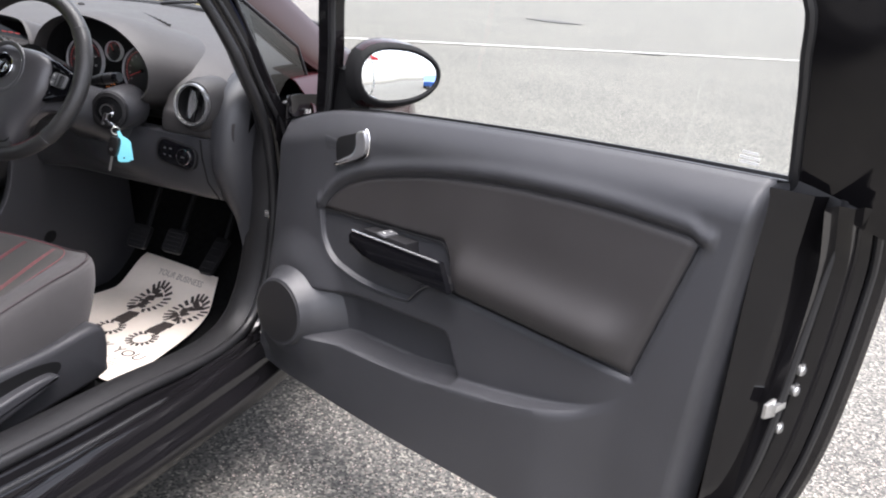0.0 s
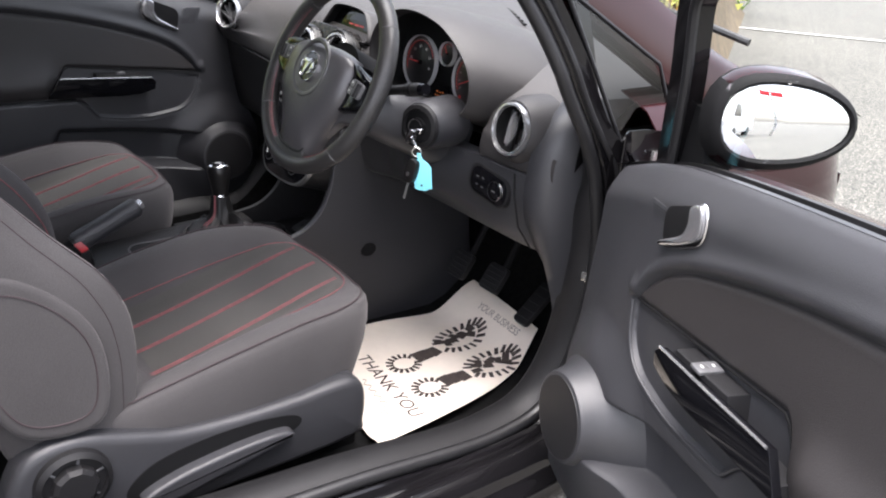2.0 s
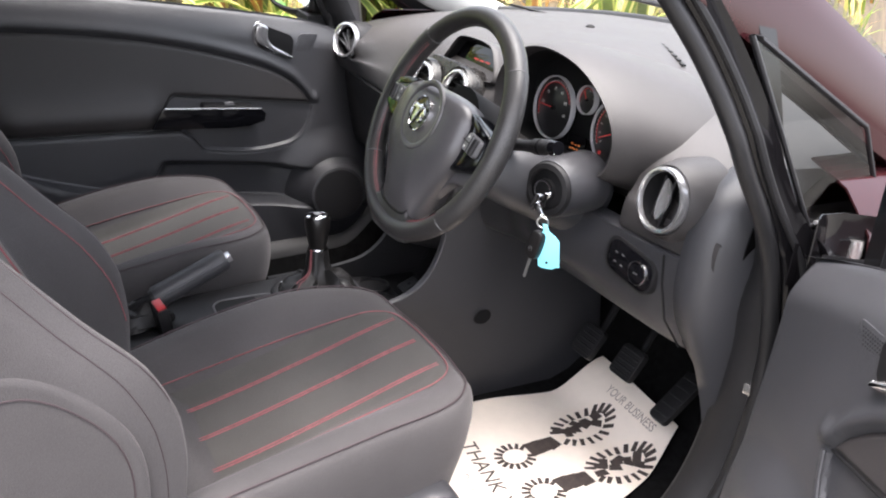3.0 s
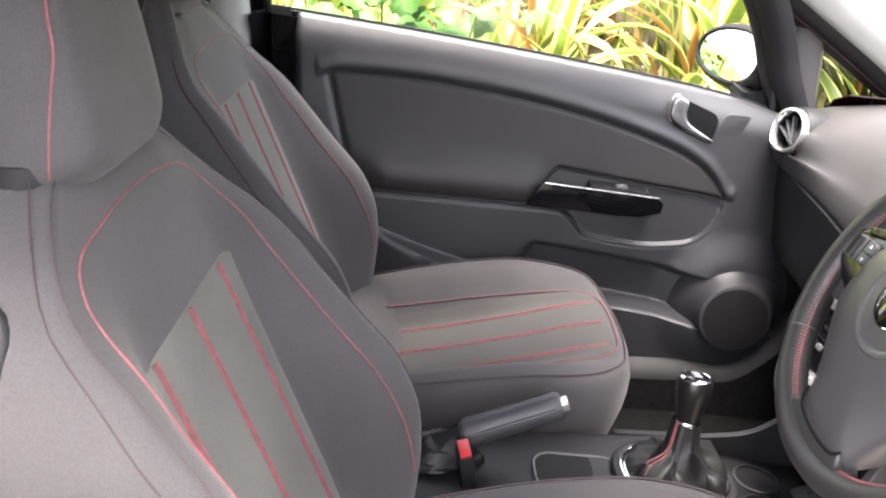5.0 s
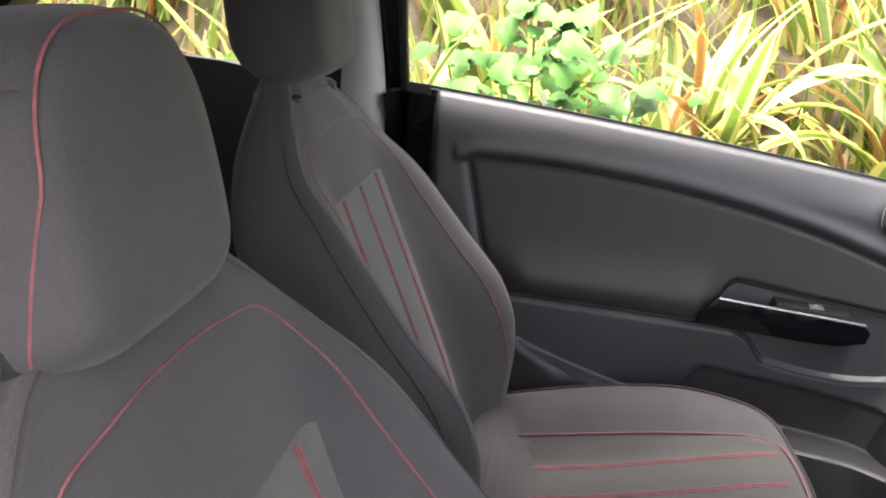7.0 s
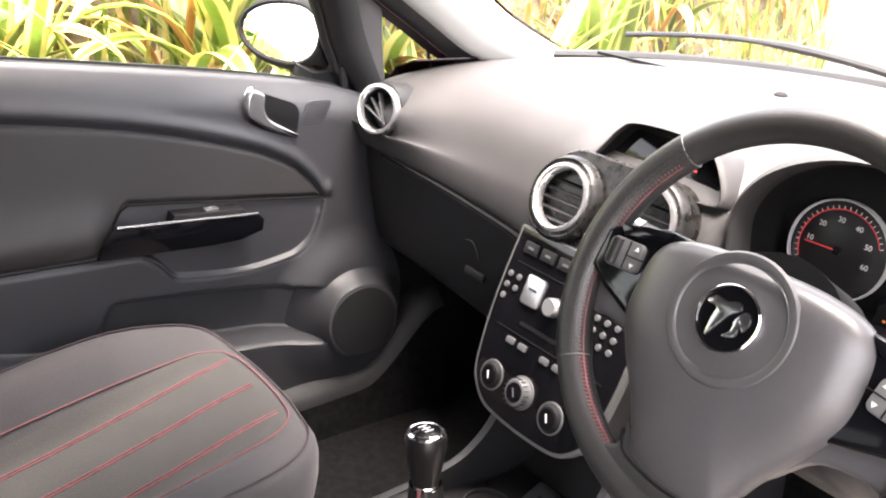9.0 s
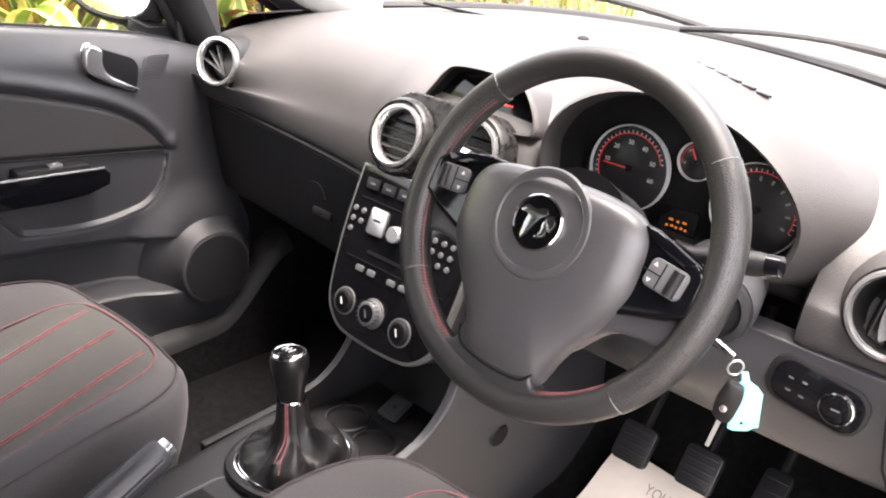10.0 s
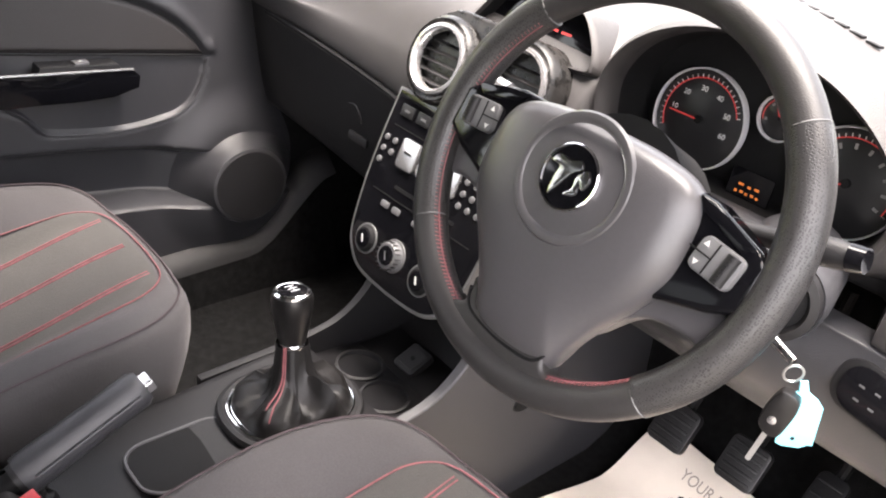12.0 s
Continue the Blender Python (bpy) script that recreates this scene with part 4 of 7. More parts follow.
    part("rear_bumper", rows_mesh([[(x, -2.20 + 0.10 * (abs(x) / 0.78) ** 3, z) for x in np.linspace(-0.78, 0.78, 14)] for z in (0.22, 0.30, 0.45, 0.52)], thick=0.004), PAINT, root, smooth=60)
    part("front_bumper", rows_mesh([[(x, 1.66 - 0.22 * (abs(x) / 0.72) ** 3, z) for x in np.linspace(-0.64, 0.64, 14)] for z in (0.22, 0.35, 0.50, 0.62)], thick=0.004), PAINT, root, smooth=60)
    # floor, tunnel sides and firewall, all carpeted
    rows = []
    for y in np.linspace(-0.95, 0.95, 40):
        z = 0.224 + 0.386 * step01(y, 0.50, 0.95) + 0.02 * step01(-y, 0.5, 0.9)
        rows.append([(x, y, z + 0.004 * math.sin(8 * x) * math.sin(6 * y)) for x in np.linspace(-0.68, 0.68, 28)])
    part("floor_carpet", rows_mesh(rows), CARPET, root, "black floor carpet", smooth=70)
    part("firewall", block(1.30, 0.02, 0.46, pose(0, 0.93, 0.40), 0.0), CARPET, root)
    part("boot_floor", block(1.30, 0.85, 0.02, pose(0, -1.75, 0.50), 0.0), CARPET, root)
    part("rear_floor", block(1.34, 0.60, 0.02, pose(0, -1.15, 0.262), 0.0), CARPET, root)
    # left kick panel and door-side wheel-arch cover
    rows = []
    for z in np.linspace(0.20, 0.60, 12):
        rows.append([(-0.690, 0.30, z), (-0.672, 0.40, z), (-0.655, 0.50, z), (-0.60, 0.66, z), (-0.52, 0.80, z)])
    # carpet black on this panel paints in the unlit footwell
    part("kick_panel", rows_mesh(rows), CARPET, root, "kick panel coloured black for the dark footwell", smooth=60)
    rows, side = [], []
    for t in np.linspace(0, 1, 16):
        y = 0.02 + 0.44 * t
        z = 0.318 + 0.02 * t + 0.14 * step01(t, 0.55, 1.0)
        rows.append([(-0.70, y, z + 0.02), (-0.672, y, z + 0.022), (-0.640, y, z + 0.012), (-0.618, y, z - 0.008), (-0.610, y + 0.004, z - 0.024)])
        side.append([(-0.611, y + 0.004, z - 0.022), (-0.590, y + 0.010, 0.205)])
    part("sill_step", rows_mesh(rows), LOWER, root, "moulded dark sill step", smooth=60)
    part("carpet_side", rows_mesh(side), CARPET, root, smooth=60)
    root.location.x = 0.018
    return root


screen_base = hermite([-0.72, -0.55, -0.30, 0.0, 0.30, 0.55, 0.72], [0.760, 0.845, 0.915, 0.945, 0.915, 0.845, 0.760])
car_body()

passenger_door = car_door(-1, "closed passenger door with dark grey trim and a black armrest bar")
passenger_door.location = (0.004, 0.020, 0.008)
driver_door = car_door(1, "open driver door with dark grey trim and black armrest bar")
driver_door.matrix_world = Matrix.Translation((0.848, 0.423, 0.006)) @ Matrix.Rotation(radians(67.2), 4, "Z") @ Matrix.Translation((-0.80, -0.42, 0))


def door_check():
    root = thing("door_hinge", "black steel door hinge and check strap", "door hinge")
    for z in (0.42, 0.80):
        part("hinge_leaf", block(0.05, 0.012, 0.07, pose(0.775, 0.402, z, 0, 0, 35), 0.003), PAINT_IN, root)
        part("hinge_pin", lathe([(0.009, 0.0), (0.010, 0.01), (0.010, 0.06), (0.009, 0.07)], pose(0.800, 0.42, z), 14), STEEL, root)
    part("check_strap", block(0.14, 0.006, 0.018, pose(0.79, 0.385, 0.60, 0, 0, 18), 0.002), STEEL, root)
    part("strap_stop", block(0.016, 0.014, 0.016, pose(0.742, 0.368, 0.600, 0, 0, 18), 0.003), STEEL, root)
    root.location = (0.045, 0.0, 0.0)


door_check()


def rear_bench():
    root = thing("rear_bench", "charcoal cloth rear bench seat", "rear seat")
    rows = []
    for x in np.linspace(-0.62, 0.62, 30):
        e = 0.03 * (abs(x) / 0.62) ** 6
        rows.append([(x, y, z - e) for y, z in smooth_line([(-0.98, 0.28), (-0.97, 0.44), (-1.00, 0.49), (-1.15, 0.485), (-1.36, 0.455), (-1.42, 0.46)], 4)])
    part("bench_cushion", rows_mesh(rows), FABRIC, root, smooth=70)
    rows = []
    for x in np.linspace(-0.62, 0.62, 30):
        e = 0.02 * (abs(x) / 0.62) ** 6
        rows.append([(x, y, z - e) for y, z in smooth_line([(-1.38, 0.42), (-1.36, 0.55), (-1.43, 0.80), (-1.50, 0.985), (-1.53, 1.005), (-1.58, 0.99), (-1.60, 0.50)], 4)])
    part("bench_back", rows_mesh(rows), FABRIC, root, smooth=70)
    for x in (-0.36, 0.36):
        part("rear_headrest", prism(smooth_line([(-0.12, 0.0), (-0.11, 0.07), (-0.05, 0.095), (0.05, 0.095), (0.11, 0.07), (0.12, 0.0), (0.05, -0.02), (-0.05, -0.02)], 4, True), -0.03, 0.04, frame_of((x, -1.53, 1.02), (0, 1, 0.2)), 0.02, 3), FABRIC, root, smooth=60)


rear_bench()


def belt_strap():
    root = thing("seat_belt", "black webbing seat belt on the passenger side pillar", "seat belt")
    part("webbing", rows_mesh([[(-0.650, -0.915 + dy, z) for dy in (-0.024, 0.024)] for z in np.linspace(0.40, 1.10, 12)], thick=0.0015), WELL, root)
    part("guide_loop", block(0.016, 0.060, 0.024, pose(-0.652, -0.925, 1.11), 0.006), WELL, root)


belt_strap()

# ---- front seats, built at x = 0 for the forward position; o is the outboard side (+1 right, -1 left) ----


def cushion_z(x, y):
    """Top of the seat cushion; y runs forward from the rear of the cushion at -0.45."""
    v = (y + 0.45) / 0.51
    dish = 0.452 + 0.092 * min(max(v, -0.1), 1.1) - 0.006 * math.sin(math.pi * min(max(v, 0), 1))
    side = step01(abs(x), 0.10, 0.205)
    sink = 0.034 * (1 - step01(v, 0.05, 0.92)) * (1 - side)
    return dish - sink + side * (0.030 + 0.022 * math.sin(math.pi * min(max(v, 0), 1))) * (1 - 0.55 * step01(v, 0.60, 1.0)) + 0.004 * step01(v, 0.62, 0.88) - 0.014 * step01(v, 0.93, 1.02)


def seat(o, label, name="bucket_seat"):
    root = thing(name, label, "car seat", "front seats")
    # cushion: rings in plan from the bottom of the sides up over the rim to the middle
    plan = smooth_line([(0.235, -0.47), (0.248, -0.30), (0.250, -0.18), (0.242, -0.07), (0.215, 0.005), (0.160, 0.048), (0.08, 0.066), (0.0, 0.070),
                        (-0.08, 0.066), (-0.160, 0.048), (-0.215, 0.005), (-0.242, -0.07), (-0.250, -0.18), (-0.248, -0.30), (-0.235, -0.47)], 5)
    c0 = (0.0, -0.24)
    rings = []
    for f, dz in ((0.90, None), (0.965, -0.125), (0.985, -0.095), (0.998, -0.060), (0.997, -0.028), (0.985, -0.012), (0.965, -0.004), (0.93, 0.0), (0.86, 0.0), (0.80, 0.0), (0.74, 0.0), (0.66, 0.0), (0.58, 0.0), (0.49, 0.0), (0.40, 0.0), (0.30, 0.0), (0.2, 0.0), (0.11, 0.0), (0.03, 0.0)):
        ring = []
        for x, y in plan:
            px, py = c0[0] + (x - c0[0]) * f, c0[1] + (y - c0[1]) * f
            z = 0.345 if dz is None else cushion_z(px, py) + dz
            ring.append((px, py, z))
        rings.append(ring)
    cush = part("cushion", rows_mesh(rings, closed=True, cap=True), FABRIC, root, "charcoal cloth seat cushion", smooth=70)
    rows = []
    for u in np.linspace(0, 1, 40):
        y = -0.44 + 0.475 * u
        w = 0.138 - 0.02 * step01(y, -0.02, 0.035) + 0.004 * u
        rows.append([(w * k, y - 0.018 * abs(k) ** 3 * step01(u, 0.85, 1.0), cushion_z(w * k, y) + 0.0025 - (0.004 if abs(k) > 0.98 else 0)) for k in np.linspace(-1, 1, 25)])
    part("cushion_insert", rows_mesh(rows), CUSHION, cush, "ribbed cloth insert in a darkened tone", smooth=70)
    for x in (-0.085, 0.0, 0.085):
        for e in (-0.0030, 0.0030):
            part("stitch_line", tube([(x + e, y, cushion_z(x, y) + 0.0032) for y in np.linspace(-0.43, 0.022, 40)], 0.0014, 5), STITCH, cush, "red twin stitching")
    rim = []
    for x, y in plan:
        px, py = c0[0] + (x - c0[0]) * 0.955, c0[1] + (y - c0[1]) * 0.955
        rim.append((px, py, cushion_z(px, py) + 0.0005))
    part("cushion_piping", tube(rim, 0.0014, 6), PIPING, cush)
    bow = smooth_line([(-0.146, -0.40), (-0.144, -0.22), (-0.138, -0.06), (-0.129, 0.0), (-0.10, 0.032), (-0.05, 0.042), (0.0, 0.044), (0.05, 0.042), (0.10, 0.032), (0.129, 0.0), (0.138, -0.06), (0.144, -0.22), (0.146, -0.40)], 6)
    part("front_seam", tube([(x, y, cushion_z(x, y) + 0.002) for x, y in bow], 0.0012, 5), STITCH, cush)
    # backrest: horizontal rings from the bottom up
    yc = hermite([0.40, 0.52, 0.59, 0.66, 0.727, 0.86, 0.955, 1.03], [-0.455, -0.495, -0.527, -0.564, -0.600, -0.672, -0.722, -0.770])
    yb = hermite([0.40, 0.47, 0.55, 0.62, 0.69, 0.77, 0.88, 0.93, 1.03], [-0.415, -0.420, -0.420, -0.429, -0.462, -0.540, -0.648, -0.708, -0.775])
    wd = hermite([0.40, 0.55, 0.70, 0.84, 0.92, 0.970, 1.005, 1.03], [0.225, 0.245, 0.254, 0.244, 0.205, 0.150, 0.100, 0.064])
    yr = hermite([0.40, 0.55, 0.75, 0.95, 1.03], [-0.585, -0.640, -0.722, -0.795, -0.800])

    def front(x, z):
        w = wd(z)
        q = abs(x) / w
        b = step01(q, 0.50, 0.86) * (1 - step01(q, 0.9, 1.08) * 0.55)
        return yc(z) + (yb(z) - yc(z)) * b - 0.03 * step01(q, 0.93, 1.0)

    def fr(x, z, d=0.0):
        return (x, front(x, z) + d, z)
    rings = []
    for z in list(np.linspace(0.40, 0.98, 34)) + [0.995, 1.008, 1.018, 1.026, 1.031]:
        w = wd(z)
        half = [(w * q, front(w * q, z)) for q in (0.0, 0.12, 0.24, 0.36, 0.46, 0.55, 0.63, 0.71, 0.78, 0.84, 0.89, 0.93, 0.965, 0.985, 1.0)]
        ys, ye = half[-1][1], yr(z)
        side = [(w * (1.0 + 0.012 * math.sin(math.pi * k)), ys + (ye - ys) * k) for k in (0.2, 0.4, 0.6, 0.8)]
        back = [(w * 0.95, ye - 0.004), (w * 0.85, ye - 0.012), (w * 0.5, ye - 0.018), (w * 0.2, ye - 0.02)]
        line = half + side + back
        q = -o * 0.016 * step01(z, 0.93, 1.03)
        rings.append([(q + x, y, z) for x, y in line] + [(q - x, y, z) for x, y in line[:0:-1]])
    back = part("backrest", rows_mesh(rings, closed=True, cap=True), FABRIC, root, "charcoal cloth backrest with raised bolsters", smooth=70)
    # insert of the back, narrower at the foot
    ztop = 0.868 if o > 0 else 0.888
    spread = lambda x: 1.18 * x + 0.013 if o > 0 else x
    rows = []
    for z in np.linspace(0.505, ztop, 36):
        w = 0.118 + 0.010 * (z - 0.5) / 0.36
        if z > ztop - 0.013:
            w -= 0.012 * ((z - ztop + 0.013) / 0.013) ** 2
        rows.append([fr(spread(w * k), z, 0.003 - (0.006 if abs(k) > 0.98 or z > ztop - 0.002 else 0)) for k in np.linspace(-1, 1, 25)])
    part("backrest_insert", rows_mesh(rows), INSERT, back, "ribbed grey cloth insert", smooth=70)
    for x in (-0.085, 0.0, 0.085):
        for e in (-0.0030, 0.0030):
            part("stitch_line", tube([fr(spread(x) + e, z, 0.0036) for z in np.linspace(0.51, ztop - 0.006, 36)], 0.0014, 5), STITCH, back, "red twin stitching")
    arch = smooth_line([(0.196, 0.56), (0.190, 0.70), (0.178, 0.82), (0.160, 0.905), (0.125, 0.948), (0.06, 0.962), (0.0, 0.965), (-0.06, 0.962), (-0.125, 0.948), (-0.160, 0.905), (-0.178, 0.82), (-0.190, 0.70), (-0.196, 0.56)], 7)
    part("backrest_piping", tube([fr(x * (1.06 if o > 0 and x > 0 else 1.0), z, 0.0004) for x, z in arch], 0.0011, 6), STITCH, back, "red piping")
    for e in (1, -1):
        edge = [(e * wd(z) * 0.965, front(wd(z) * 0.965, z) + 0.0005, z) for z in np.linspace(0.46, 1.0, 36)]
        part("edge_piping", tube(edge, 0.0018 if e != o else 0.0007, 6), PIPING, back)
    yoke = smooth_line([(0.232, 0.66), (0.226, 0.80), (0.188, 0.918), (0.120, 0.984), (0.06, 1.006), (0.0, 1.012), (-0.06, 1.006), (-0.120, 0.984), (-0.188, 0.918), (-0.226, 0.80), (-0.232, 0.66)], 7)
    part("shoulder_seam", tube([fr(x, z, -0.0002) for x, z in yoke], 0.0007, 6), PIPING, back)
    # headrest: stacked outlines from front to rear, leaning with the back
    hm = Matrix.Translation((0, -0.788 if o > 0 else -0.786, 1.086 if o > 0 else 1.130)) @ Matrix.Rotation(radians(12), 4, "X") @ Matrix.Scale(0.90 if o > 0 else 0.86, 4)
    face = [(0.0, 0.098), (0.048, 0.095), (0.086, 0.074), (0.108, 0.034), (0.117, -0.02), (0.119, -0.080), (0.112, -0.114), (0.075, -0.132), (0.03, -0.135)]
    loop = face + [(-x, z) for x, z in face[::-1] if x > 0]
    loop = smooth_line(loop, 4, True)
    rings = []
    for f, y in ((0.05, 0.060), (0.5, 0.058), (0.74, 0.053), (0.82, 0.047), (0.88, 0.034), (0.94, 0.012), (0.985, -0.014), (0.985, -0.036), (0.94, -0.060), (0.85, -0.080), (0.70, -0.095), (0.42, -0.106), (0.05, -0.109)):
        dip = 0.26 * step01(-y, 0.0, 0.10)
        rings.append([hm @ Vector((x * f, y, z * f * (1 - (dip if z > 0 else 0.16 * step01(-y, 0.02, 0.10))))) for x, z in loop])
    head = part("headrest", rows_mesh(rings, closed=True, cap=True), FABRIC, root, "padded charcoal cloth headrest", smooth=80)
    part("headrest_stitch", tube([hm @ Vector((x * (0.850 + 0.085 * min(max(-z, 0) / 0.11, 1)), 0.0428 - 0.030 * min(max(-z, 0) / 0.11, 1), z * (0.875 + 0.07 * min(max(-z, 0) / 0.11, 1)))) for x, z in (loop[-12:] + loop[:24] if o > 0 else loop[-23:] + loop[:13])], 0.0011, 6), STITCH, head, "red edge stitching")
    for e in (1, -1):
        seam = [hm @ Vector((e * (0.094 + 0.020 * k), 0.040 - 0.085 * k, 0.050 + 0.026 * k - 0.006 * math.sin(3 * k))) for k in np.linspace(0, 0.62, 8)]
        part("headrest_seam", tube(seam, 0.0005, 5), PIPING, head)
    for x in (0.075, -0.075):
        part("headrest_collar", lathe([(0.034, -0.014), (0.032, 0.004), (0.026, 0.008), (0.010, 0.010), (0.009, 0.05)], Matrix.Translation((x, -0.786, 1.004)), 20), LOWER, head, "dark plastic headrest collar")
    # the back stands a little taller and more upright than its section
    for ob in [back, head, *back.children, *head.children]:
        for v in ob.data.vertices:
            v.co.y += 0.060 * max(min(v.co.z, 1.0) - 0.45, 0.0)
            v.co.z += 0.055 * max(min(v.co.z, 0.95) - 0.45, 0.0)
    # plastic shield on the outboard flank, with knob and lever
    def flank(outline, d0, d1, mat, nm, lab="", bev=0.006, par=root):
        m = Matrix(((0, 0, o, 0), (1, 0, 0, 0), (0, 1, 0, 0), (0, 0, 0, 1)))
        return part(nm, prism(outline, d0, d1, m, bev, 3), mat, par, lab, smooth=45)
    base = smooth_line([(-0.60, 0.28), (-0.635, 0.36), (-0.60, 0.455), (-0.53, 0.475), (-0.44, 0.450), (-0.36, 0.428), (-0.25, 0.420), (-0.15, 0.420), (-0.05, 0.425), (-0.015, 0.40), (-0.012, 0.33), (-0.04, 0.295), (-0.30, 0.285)], 5, True)
    shield = flank(base, 0.215, 0.262, DOOR_TRIM, "side_shield", "grained grey plastic side shield", 0.016)
    # flat black plate painted as the shade inside the lever's hollow
    flank(smooth_line([(-0.46, 0.345), (-0.42, 0.385), (-0.34, 0.402), (-0.24, 0.404), (-0.165, 0.392), (-0.150, 0.372), (-0.185, 0.356), (-0.30, 0.338), (-0.42, 0.325)], 5, True), 0.262, 0.2635, WELL, "lever_recess", "", 0.0, shield)
    flank(smooth_line([(-0.44, 0.338), (-0.38, 0.362), (-0.28, 0.376), (-0.20, 0.378), (-0.172, 0.368), (-0.20, 0.356), (-0.30, 0.336), (-0.40, 0.318)], 5, True), 0.2636, 0.285, DOOR_TRIM, "height_lever", "grey plastic height lever", 0.007, shield)
    km = frame_of((o * 0.262, -0.535, 0.405), (o, 0, 0))
    part("recliner_knob", lathe([(0.058, -0.01), (0.056, 0.010), (0.048, 0.016), (0.046, 0.008), (0.030, 0.008)], km, 32), LOWER, shield, "round recliner dial")
    part("knob_boss", lathe([(0.036, 0.0), (0.034, 0.020), (0.028, 0.026), (0.001, 0.026)], km, 10), LOWER, shield, "dark ribbed knob", smooth=20)
    for b in range(0, 360, 60):
        part("knob_mark", block(0.004, 0.012, 0.0012, km @ pose(0.040 * math.sin(radians(b + 12)), 0.040 * math.cos(radians(b + 12)), 0.0085, 0, 0, -b - 12), 0.0004), BUTTON, shield)
    pad = smooth_line([(-0.475, 0.50), (-0.468, 0.60), (-0.50, 0.680), (-0.57, 0.745), (-0.63, 0.755), (-0.66, 0.70), (-0.645, 0.60), (-0.60, 0.505), (-0.53, 0.480)], 6, True)
    flank(pad, 0.236, 0.260, FABRIC, "flank_pad", "stitched cloth airbag pad", 0.012, back)
    inner = [(-0.562 + (y + 0.562) * 0.80, 0.615 + (z - 0.615) * 0.80) for y, z in pad]
    part("flank_stitch", tube([(o * 0.2603, y, z) for y, z in inner], 0.0012, 5, True), PIPING, back)
    # tilt lever in its moulded bezel on the shoulder
    tm = frame_of((o * 0.213, -0.750, 0.925), (o * 0.85, 0.0, 0.52))
    bez = part("tilt_bezel", tube([tm @ Vector((x, z, 0.003)) for x, z in rounded(0.066, 0.100, 0.028)], 0.0065, 10, True), LOWER, root, "moulded tilt lever bezel")
    part("bezel_plate", prism(rounded(0.060, 0.094, 0.026), -0.006, 0.002, tm), LOWER, bez)
    part("tilt_lever", prism(rounded(0.042, 0.072, 0.019), 0.002, 0.010, tm, 0.003), LOWER, bez, "dark tilt lever")
    # runners
    for x in (-0.18, 0.18):
        part("runner", block(0.035, 0.50, 0.115, pose(x, -0.24, 0.226), 0.004), WELL, root, "steel seat runner")
    return root


driver_seat = seat(1, "charcoal cloth driver seat with red stitched stripes")
driver_seat.location = (0.355, 0.0, 0.0)
passenger_seat = seat(-1, "charcoal cloth passenger seat, set further back, with red stripes")
passenger_seat.location = (-0.346, -0.112, 0.010)

